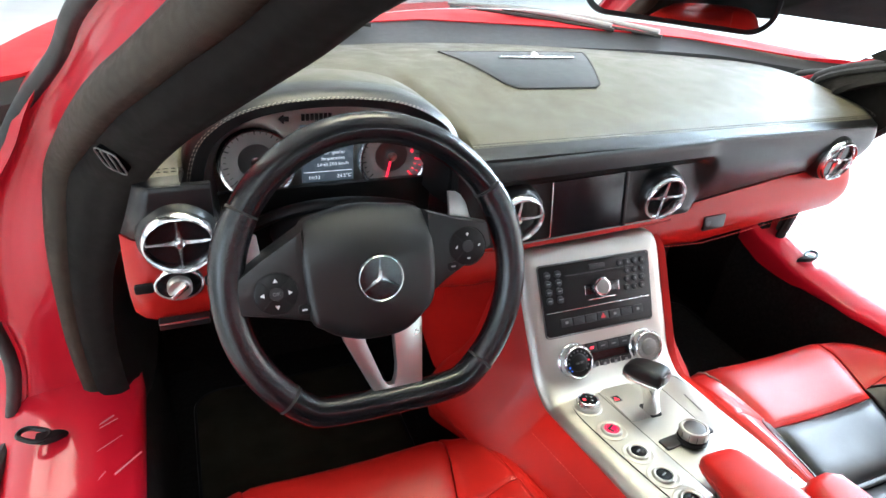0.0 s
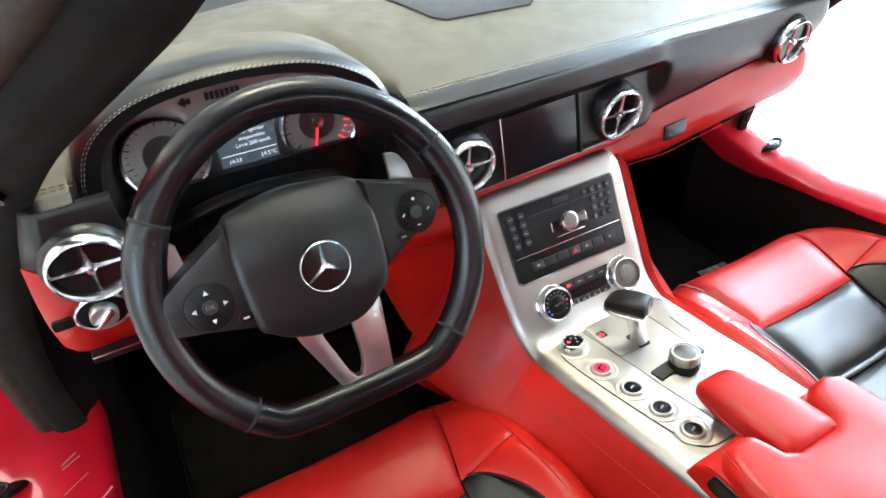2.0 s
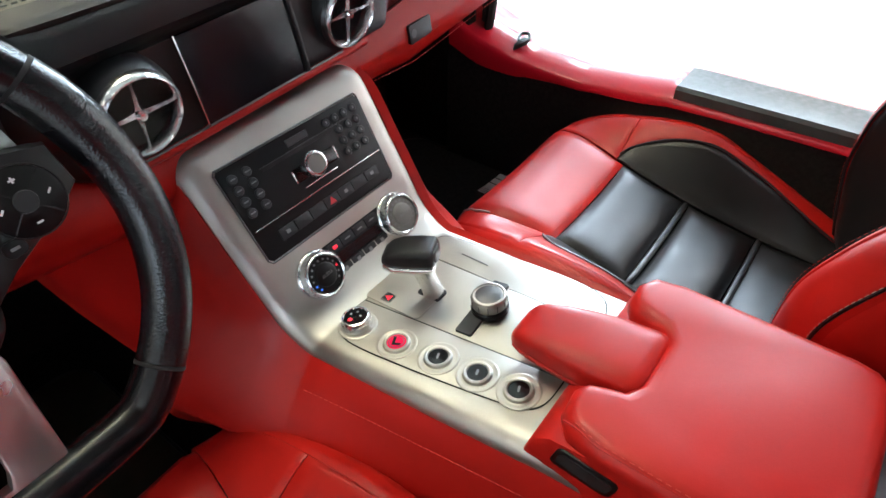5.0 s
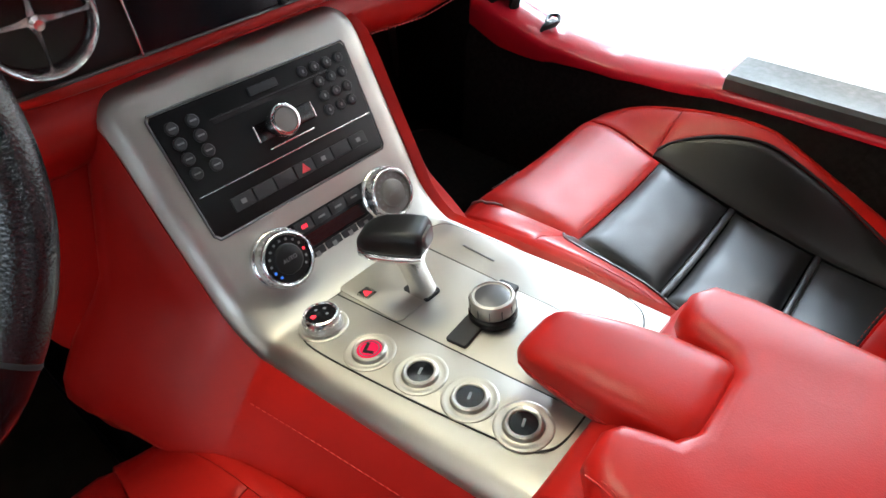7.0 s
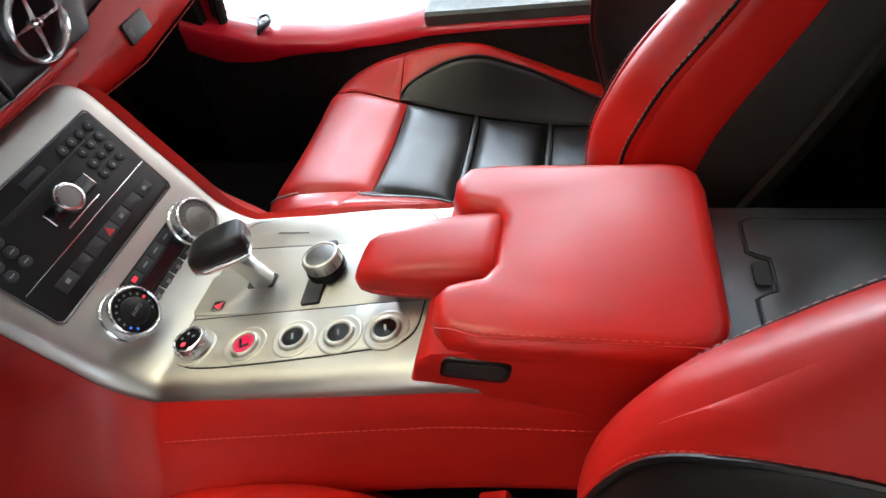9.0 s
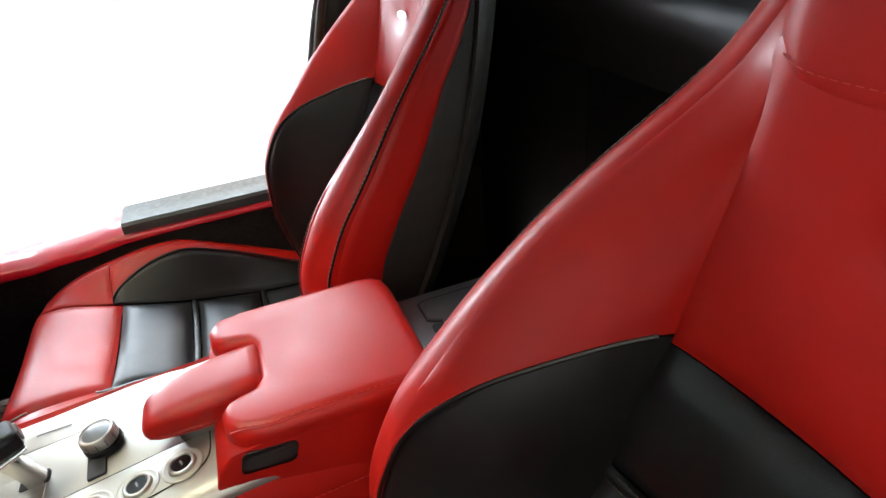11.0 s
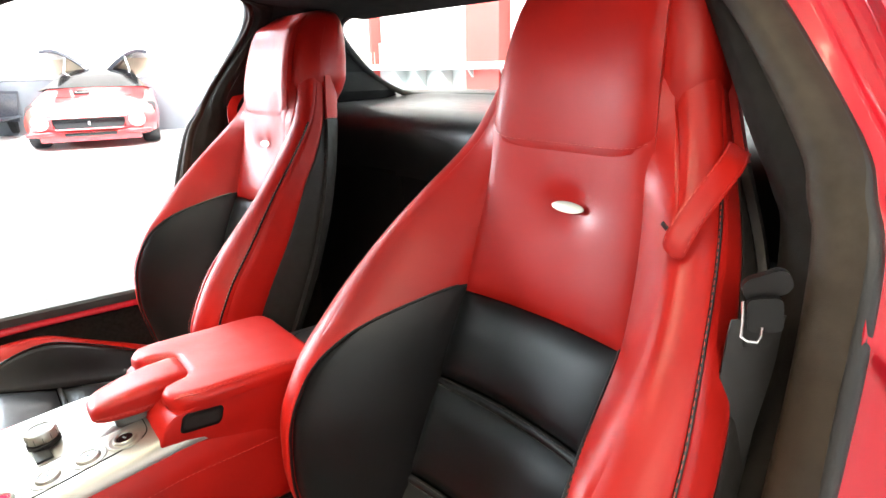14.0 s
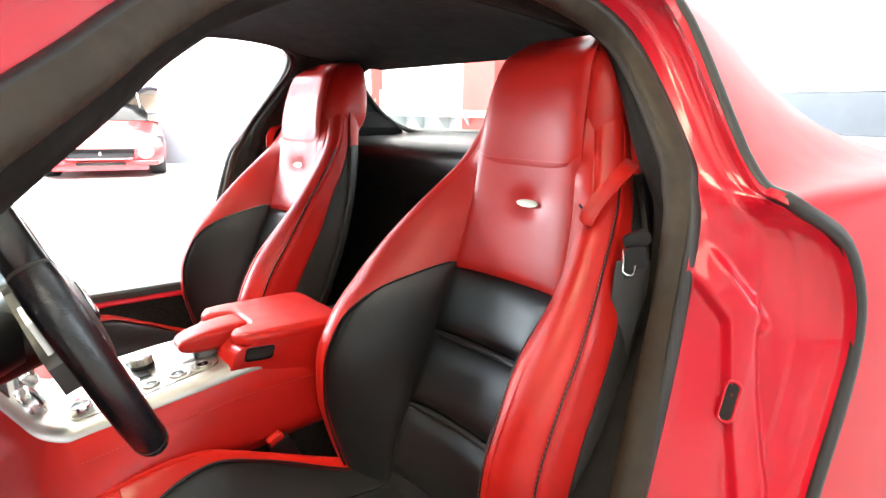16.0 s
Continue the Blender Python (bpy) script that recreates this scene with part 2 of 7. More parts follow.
def mesh_of(name, shape, material, smooth=True, angle=40):
    me = bpy.data.meshes.new(name)
    if isinstance(shape, bmesh.types.BMesh):
        shape.to_mesh(me)
        shape.free()
    else:
        me.from_pydata([tuple(p) for p in shape[0]], [], [tuple(f) for f in shape[1]])
        bm = bmesh.new()
        bm.from_mesh(me)
        bmesh.ops.recalc_face_normals(bm, faces=bm.faces)
        bm.to_mesh(me)
        bm.free()
    me.materials.append(material)
    if smooth:
        me.shade_smooth()
        me.set_sharp_from_angle(angle=radians(angle))
    return me


def part(name, shape, material, parent=None, label="", angle=40):
    ob = new(name, mesh_of(name, shape, material, angle=angle))
    if parent is not None:
        ob.parent = parent
        ob.matrix_parent_inverse = parent.matrix_basis.inverted()
    if label:
        ob["label"] = label
    return ob


def thing(name, label, category, at=(0, 0, 0), group="", kind=""):
    ob = new(name)
    ob.location = at
    return tagged(ob, label, category, group, kind)


def sheet(grid, thick=0.0, sink=0.0, back=None):
    """A grid of points as a surface; sink draws its rim in, thick gives it a back."""
    G = np.array(grid, float)
    n, m = G.shape[:2]
    if sink or thick:
        du, dv = np.gradient(G, axis=0), np.gradient(G, axis=1)
        N = np.cross(du, dv)
        N /= np.linalg.norm(N, axis=2, keepdims=True) + 1e-12
        if back is not None:
            ref = G.reshape(-1, 3).mean(0) - np.array(back)
            if (N.reshape(-1, 3) @ ref).mean() < 0:
                N = -N
    if sink:
        w = np.zeros((n, m))
        w[0, :] = w[-1, :] = 1
        w[:, 0] = w[:, -1] = 1
        G = G - N * (w * sink)[..., None]
    verts = [tuple(p) for p in G.reshape(-1, 3)]
    f = [(i * m + j, i * m + j + 1, (i + 1) * m + j + 1, (i + 1) * m + j) for i in range(n - 1) for j in range(m - 1)]
    if thick:
        B = G - N * thick
        o = n * m
        verts += [tuple(p) for p in B.reshape(-1, 3)]
        f += [tuple(o + k for k in q[::-1]) for q in f]
        rim = [(0, j) for j in range(m)] + [(i, m - 1) for i in range(1, n)] + [(n - 1, j) for j in range(m - 2, -1, -1)] + [(i, 0) for i in range(n - 2, 0, -1)]
        ids = [i * m + j for i, j in rim]
        for a, b in zip(ids, ids[1:] + ids[:1]):
            f.append((b, a, a + o, b + o))
    return verts, f


def dashes(path, length, gap, r, n=5):
    """Stitches along a path."""
    P = [Vector(p) for p in path]
    out, carry, on = [], 0.0, True
    seg = [P[0]]
    for a, b in zip(P, P[1:]):
        d, done = (b - a).length, 0.0
        if d < 1e-9:
            continue
        while done < d:
            step = min((length if on else gap) - carry, d - done)
            done += step
            carry += step
            q = a + (b - a) * (done / d)
            if on:
                seg.append(q)
            if carry >= (length if on else gap) - 1e-9:
                if on and len(seg) > 1:
                    out.append(tube([seg[0], seg[-1]], r, n))
                carry, on, seg = 0.0, not on, [q]
    return merge(*out)


def text(name, words, size, m, material, parent):
    c = bpy.data.curves.new(name, "FONT")
    c.body, c.size, c.extrude, c.align_x, c.align_y, c.resolution_u = words, size, 0.0001, "CENTER", "CENTER", 2
    tmp = bpy.data.objects.new("lettering", c)
    me = bpy.data.meshes.new_from_object(tmp)
    bpy.data.objects.remove(tmp)
    me.materials.append(material)
    me.transform(m)
    ob = new(name, me)
    ob.parent = parent
    ob.matrix_parent_inverse = parent.matrix_basis.inverted()
    return ob

# ---- showroom ----
GZ = -0.085
FLOORM = mat("showroom_floor", (0.60, 0.60, 0.60), 0.35, vary=0.06, scale=1.2, bump=0.05, bscale=60)
WALLW = mat("white_wall", (0.80, 0.80, 0.78), 0.8, vary=0.04, scale=2)
CEIL = mat("ceiling_paint", (0.42, 0.42, 0.42), 0.9, vary=0.06, scale=1)
WALLD = mat("grey_dado", (0.16, 0.175, 0.20), 0.6, vary=0.08, scale=3)
REDPOST = mat("red_post_paint", (0.60, 0.07, 0.06), 0.5, vary=0.06)
CREAM = mat("cream_board", (0.60, 0.52, 0.40), 0.7, vary=0.1, scale=3)
STEEL = mat("grey_steel", (0.42, 0.45, 0.45), 0.5, vary=0.05)
PLATE = mat("checker_plate", (0.75, 0.75, 0.74), 0.35, metal=0.4, vary=0.05)
LAMPM = mat("lamp_tube", (0.9, 0.9, 0.9), 0.5, emit=(1.0, 0.97, 0.92, 14.0))

floor = part("floor", rbox(60, 60, 0.2, 0, m=Matrix.Translation((4, 0, GZ - 0.1))), FLOORM)
tagged(floor, "light grey polished concrete showroom floor", "floor", kind="structure")
ceiling = part("ceiling", rbox(40, 30, 0.2, 0, m=Matrix.Translation((3, 0, 4.9))), CEIL)
tagged(ceiling, "pale grey showroom ceiling", "ceiling", kind="structure")


def wall(name, a, b, h, label, dado=0.91, board=True):
    """A wall from a to b (x, y), with a grey dado."""
    a, b = Vector((*a, GZ)), Vector((*b, GZ))
    d = b - a
    m = Matrix.Translation((a + b) / 2) @ Matrix.Rotation(math.atan2(d.y, d.x), 4, "Z")
    w = part(name, rbox(d.length, 0.2, h, 0, m=m @ Matrix.Translation((0, 0, h / 2))), WALLW)
    tagged(w, label, "wall", kind="structure")
    if dado:
        part("dado", rbox(d.length, 0.03, dado, 0.004, m=m @ Matrix.Translation((0, -0.117, dado / 2))), WALLD, w, "dark grey painted dado")
        if board:
            part("cream_board", rbox(d.length, 0.04, 0.32, 0.006, m=m @ Matrix.Translation((0, -0.122, dado + 0.165))), CREAM, w, "cream board rail")
            part("board_rail", rbox(d.length, 0.05, 0.03, 0.006, m=m @ Matrix.Translation((0, -0.126, dado + 0.02))), WALLW, w, "white rail")
    return w


wall("wall_east", (14.35, 4.0), (9.3, -5.9), 4.9, "white showroom wall with a dark grey dado")
south = wall("wall_south", (9.3, -6.1), (-8.0, -6.1), 4.9, "white showroom wall behind the car with red posts", 0.0)
wall("wall_west", (-8.0, -6.1), (-8.0, 9.0), 4.9, "white showroom wall", 0.9, False)
wall("wall_north", (-8.0, 9.0), (14.35, 9.0), 4.9, "white showroom wall", 0.9, False)
wall("wall_east_far", (14.35, 9.0), (14.35, 4.0), 4.9, "white showroom wall", 0.9, False)
# red posts, ledge on gussets, plate and dado on the south wall
for x in (9.15, 5.75):
    part("red_post", rbox(0.74, 0.30, 4.8, 0.02, m=Matrix.Translation((x + 0.40, -5.93, GZ + 2.4))), REDPOST, south, "red painted steel post")
part("ledge", rbox(8.0, 0.40, 0.10, 0.01, m=Matrix.Translation((5.7, -5.80, 0.885))), WALLW, south, "white ledge")
part("ledge_face", rbox(8.0, 0.06, 0.92, 0.01, m=Matrix.Translation((5.7, -5.97, 0.375))), STEEL, south, "grey steel panel")
for x in (8.35, 7.75, 7.05, 6.35, 5.65, 4.95, 4.25):
    part("gusset", prism([(0, 0), (0.26, 0), (0, -0.30)], -0.02, 0.02, Matrix.Translation((x, -5.94, 0.83)) @ pose(0, 0, 0, 90, 0, 90)), STEEL, south, "triangular steel gusset")
part("corrugated_band", rbox(3.0, 0.05, 0.38, 0.0, m=Matrix.Translation((7.7, -5.96, 1.12))), PLATE, south, "pale corrugated panel")
for i in range(40):
    part("rib", rbox(0.02, 0.02, 0.36, 0.0, m=Matrix.Translation((6.3 + i * 0.07, -5.925, 1.12))), PLATE, south)
part("dark_band", rbox(3.6, 0.08, 0.40, 0.01, m=Matrix.Translation((0.2, -5.95, 0.935))), WALLD, south, "dark grey band")
part("plate_band", rbox(3.6, 0.06, 1.1, 0.01, m=Matrix.Translation((0.2, -5.96, 1.69))), PLATE, south, "white checker plate")
bumps = []
for i in range(44):
    for j in range(13):
        a = 45 if (i + j) % 2 else -45
        bumps.append(moved(loft([[(-0.032, -0.008, 0), (0.032, -0.008, 0), (0.032, 0.008, 0), (-0.032, 0.008, 0)], [(-0.02, -0.003, 0.010), (0.02, -0.003, 0.010), (0.02, 0.003, 0.010), (-0.02, 0.003, 0.010)]]), Matrix.Translation((-1.5 + i * 0.08, -5.928, 1.18 + j * 0.08)) @ pose(0, 0, 0, 90, 0, 0) @ Matrix.Rotation(radians(a), 4, "Z")))
tagged(part("plate_pattern", merge(*bumps), PLATE, south, "raised checker pattern"), kind="stuff")

# ceiling lamps: pairs of tubes
for lx, ly in ((-2.6, -1.2), (-2.6, 1.6), (-1.8, 4.2), (2.4, 4.2), (2.6, 1.2), (2.6, -2.4), (-2.2, -4.0), (6.5, 0.5), (6.5, -3.0)):
    lamp = thing("ceiling_lamp", "white twin-tube ceiling lamp, lit", "ceiling lamp", (lx, ly, 4.78), "ceiling lamps")
    part("lamp_tray", rbox(0.34, 1.30, 0.06, 0.01, m=Matrix.Translation((lx, ly, 4.76))), WALLW, lamp, "white tray")
    for k in (-1, 1):
        part("tube", tube([(lx + k * 0.09, ly - 0.6, 4.70), (lx + k * 0.09, ly + 0.6, 4.70)], 0.022, 10), LAMPM, lamp, "lit tube")

# ---- body of the car ----
SEAT_D, SEAT_P = -0.418, 0.430
car = thing("sports_car", "glossy red gullwing sports car with its doors open", "car", (0, 0.3, 0))

# door opening on the driver's side: rubber seal (S), inner edge of the trim (I), outer body edge (O)
PILLAR_S = [(-0.750, 0.890, 0.372), (-0.753, 0.875, 0.50), (-0.744, 0.850, 0.62), (-0.734, 0.840, 0.70), (-0.709, 0.825, 0.79), (-0.650, 0.692, 0.890), (-0.600, 0.612, 0.947), (-0.553, 0.540, 1.0), (-0.505, 0.43, 1.06), (-0.475, 0.27, 1.10),
            (-0.468, 0.10, 1.115), (-0.490, -0.05, 1.09), (-0.56, -0.115, 1.02), (-0.69, -0.067, 0.868), (-0.718, -0.050, 0.815), (-0.735, -0.030, 0.765), (-0.742, 0.0, 0.622), (-0.745, 0.054, 0.418), (-0.745, 0.08, 0.36)]
PILLAR_I = [(-0.712, 0.866, 0.372), (-0.712, 0.846, 0.50), (-0.694, 0.818, 0.62), (-0.664, 0.790, 0.70), (-0.626, 0.736, 0.788), (-0.585, 0.655, 0.858), (-0.542, 0.590, 0.908), (-0.485, 0.515, 0.968), (-0.455, 0.42, 1.022), (-0.42, 0.27, 1.075),
            (-0.415, 0.10, 1.085), (-0.44, -0.07, 1.065), (-0.50, -0.15, 1.035), (-0.62, -0.085, 0.866), (-0.645, -0.093, 0.815), (-0.66, -0.095, 0.765), (-0.66, -0.08, 0.622), (-0.66, 0.10, 0.418), (-0.66, 0.12, 0.36)]
PILLAR_O = [(-0.872, 0.900, 0.33), (-0.835, 0.870, 0.46), (-0.838, 0.868, 0.57), (-0.808, 0.860, 0.70), (-0.737, 0.820, 0.826), (-0.675, 0.760, 0.905), (-0.645, 0.70, 0.955), (-0.600, 0.615, 1.01), (-0.545, 0.47, 1.09), (-0.505, 0.28, 1.14),
            (-0.498, 0.10, 1.155), (-0.54, -0.05, 1.13), (-0.62, -0.126, 1.06), (-0.765, -0.085, 0.845), (-0.832, -0.065, 0.808), (-0.870, -0.130, 0.755), (-0.886, -0.158, 0.64), (-0.884, -0.098, 0.44), (-0.884, -0.06, 0.34)]


def passenger(pts, rear=1.0):
    """The other side: the rear post stands a little further forward there."""
    out = []
    for x, y, z in pts:
        k = sstep(0.35, 0.05, y) * sstep(1.12, 1.02, z)
        front = 0.09 * sstep(0.62, 0.80, y) * sstep(0.93, 0.82, z) + (0.08 * sstep(0.66, 0.75, z) * sstep(0.94, 0.84, z) if y > 0.6 else 0.0)
        out.append((-x, y + front + k * rear * interp(z, [0.35, 0.5, 0.7, 0.8, 0.9, 1.1], [0.05, 0.07, 0.07, 0.05, 0.03, 0.02]), z))
    return out


TRIM_SETS = {}
for sgn, conv in ((1, list), (-1, passenger)):
    S, I = curve_pts(conv(PILLAR_S), 100), curve_pts(conv(PILLAR_I), 100)
    g, g2, N = [], [], []
    for i, (a, b) in enumerate(zip(S, I)):
        d = b - a
        t = S[min(i + 1, 99)] - S[max(i - 1, 0)]
        n = np.cross(t, d)
        n /= np.linalg.norm(n) + 1e-9
        if (n @ last < 0) if i else (n[1] > 0):
            n = -n
        last = n
        N.append(n)
        prof = lambda f: interp(f, [0, 0.06, 0.14, 0.22, 0.265, 0.32, 0.62, 0.90, 1.0], [0.002, 0.013, 0.018, 0.016, 0.008, 0.012, 0.017, 0.010, 0.0])
        g.append([tuple(a + d * f + n * prof(f)) for f in [0.27 * j / 14 for j in range(15)]])
        g2.append([tuple(a + d * f + n * (prof(f) - 0.001)) for f in [0.26 + 0.74 * j / 16 for j in range(17)]])
    TRIM_SETS[sgn] = (S, I, N)
    part("pillar_trim", sheet(g[:50], 0.012), SUEDE, car, "brown suede door frame trim, worn along the edge", angle=70)
    part("pillar_trim", sheet(g[49:], 0.012), SUEDE, car, "brown suede rear post trim", angle=70)
    part("inner_trim", sheet(g2[:50], 0.010), PILLARCLOTH, car, "dark cloth inner door frame trim", angle=70)
    part("inner_trim", sheet(g2[49:], 0.010), PILLARCLOTH, car, "dark cloth inner door frame trim", angle=70)
    part("door_seal", tube([tuple(p) for p in S], 0.0115, 12), RUBBER, car, "black rubber door seal")
    part("seal_lip", tube([tuple(p * 0.82 + q * 0.18 + np.array((0.006 * sgn, 0, 0))) for p, q in zip(S, I)], 0.008, 8), RUBBER, car, "black rubber seal lip")
    # painted door jamb between the seal and the outer edge, stepped
    O = curve_pts(PILLAR_O if sgn > 0 else [(x, y + 0.13 * sstep(0.66, 0.78, y) * sstep(0.86, 0.80, z), z - 0.055 * sstep(0.62, 0.78, y) * sstep(0.72, 0.79, z)) for x, y, z in passenger(PILLAR_O, -1.2)], 100)
    # pressed profile across the jamb; behind the driver's door it carries a raised ridge round the latch slot
    JF = (0, 0.05, 0.12, 0.25, 0.38, 0.44, 0.49, 0.55, 0.66, 0.70, 0.72, 0.80, 0.88, 0.95, 1.0)
    JD = (0.010, 0.002, 0.0, 0.001, 0.001, -0.001, -0.005, -0.0065, -0.0066, -0.0060, -0.0044, -0.0040, -0.0015, 0.004, 0.014)

    def jamb_row(k, fs, ridge=False):
        i = int(min(98, k))
        q = k - i
        a, b = S[i] * (1 - q) + S[i + 1] * q, O[i] * (1 - q) + O[i + 1] * q
        nn = []
        for j in (i, i + 1):
            c = np.cross(S[min(j + 1, 99)] - S[max(j - 1, 0)], O[j] - S[j])
            c /= np.linalg.norm(c) + 1e-9
            nn.append(-c if c[0] * -sgn < 0 else c)
        n = nn[0] * (1 - q) + nn[1] * q
        row = []
        for f in fs:
            dep = interp(f, JF, JD) * (0.12 + 0.30 * sstep(38, 55, k) + 0.58 * sstep(72, 82, k) if 0.1 < f < 0.9 else 1.0)
            p = a + (b - a) * f
            if ridge:
                u, v = (p[0] + 0.80) * -0.72 + (p[1] + 0.05) * -0.69, p[2] - 0.5
                hw = abs(u - interp(v, [-0.25, -0.077, 0.062, 0.15, 0.19], [0.035, 0.030, 0.012, 0.006, 0.005]))
                post = sstep(0.025, 0.015, hw) * sstep(0.196, 0.176, v)
                w, al = abs((u - 0.010) * 0.776 + (v - 0.162) * 0.63), (u - 0.010) * -0.63 + (v - 0.162) * 0.776
                band = sstep(0.027, 0.015, w) * sstep(-0.035, -0.010, al) * (1 - sstep(0.05, 0.115, al))
                dep += 0.0145 * max(post, band)
            row.append(tuple(p + n * dep))
        return row

    if sgn > 0:
        part("door_jamb", sheet([jamb_row(i, JF) for i in range(64)], 0.01), PAINT, car, "glossy red painted door jamb", angle=50)
        REAR_JAMB = [jamb_row(63 + 36 * i / 170, [j / 60 for j in range(61)], True) for i in range(171)]
        part("rear_jamb", sheet(REAR_JAMB, 0.01), PAINT, car, "glossy red rear door jamb with a pressed ridge", angle=70)
    else:
        part("door_jamb", sheet([jamb_row(i, JF) for i in range(100)], 0.01), PAINT, car, "glossy red painted door jamb", angle=50)
    part("outer_seal", tube([tuple(p + np.array((-0.008 * sgn, 0.0, 0.004))) for p in O], 0.0096, 10), RUBBER, car, "black rubber outer seal")
    # wing ahead of and quarter panel behind the opening
    m = [tuple(p) for p in O]
    front = m[:34] if sgn > 0 else m[:16]
    gf = []
    for x, y, z in front:
        w = sstep(0.95, 0.55, z)
        gf.append([(x - sgn * 0.09 * f * w - sgn * 0.02 * f * (1 - w), y + 0.62 * f, z - 0.20 * f * sstep(0.72, 1.0, z) + 0.03 * math.sin(math.pi * f)) for f in [j / 10 for j in range(11)]])
    part("front_wing", sheet(gf, 0.006), PAINT, car, "glossy red front wing")
    rear = m[60:] if sgn > 0 else m[80:]
    gr = []
    for x, y, z in rear:
        hi = sstep(0.80, 1.05, z)
        row = []
        for f in [j / 14 for j in range(15)]:
            yy = y - (0.95 - 0.15 * hi) * f
            zz = z - hi * (0.03 * f + 0.22 * f * f) + (1 - hi) * 0.055 * math.sin(math.pi * min(1, f * 0.9)) * sstep(0.40, 0.75, z) * sstep(0.85, 0.78, z)
            xx = x - sgn * ((1 - hi) * 0.07 * math.sin(math.pi * 0.5 * min(1, f * 1.6)) * sstep(0.87, 0.78, z) - hi * 0.10 * f)
            row.append((xx, yy, zz))
        gr.append(row)
    part("quarter_panel", sheet(gr, 0.006), QPAINT, car, "glossy red rear quarter panel", angle=60)

part("corner_trim", prism([(-0.060, 0.012), (0.012, 0.020), (0.020, -0.004), (-0.020, -0.030), (-0.060, -0.022)], -0.03, 0.006, Matrix.Translation((-0.775, 0.975, 0.722)) @ pose(0, 0, 0, 50, 0, 12), 0.004), KEYRIM, car, "grey plastic corner trim at the windscreen foot")
# jamb details by the driver's rear post: pressed step with a slot
jg = np.array(REAR_JAMB)
ji, jj = np.unravel_index(np.argmin(np.linalg.norm(jg[..., [0, 2]] - np.array((-0.8075, 0.561)), axis=2)), jg.shape[:2])
ju, jv = Vector(jg[ji, jj + 3] - jg[ji, jj - 3]).normalized(), Vector(jg[ji - 6, jj] - jg[ji + 6, jj]).normalized()
jn = ju.cross(jv).normalized()
jn = jn if jn.x < 0 else -jn
ju = jv.cross(jn)
ls_m = Matrix.Translation(jg[ji, jj]) @ Matrix((ju, jv, jn)).transposed().to_4x4()
part("latch_slot", prism(round_rect(0.016, 0.052, 0.0078, 6), -0.03, 0.0012, ls_m), GROOVE, car, "dark latch slot")
part("slot_rim", tube([tuple(ls_m @ Vector((x, y, 0.0005))) for x, y in round_rect(0.018, 0.054, 0.0088, 6)], 0.0024, 8, True), PAINT, car, "rolled slot edge")

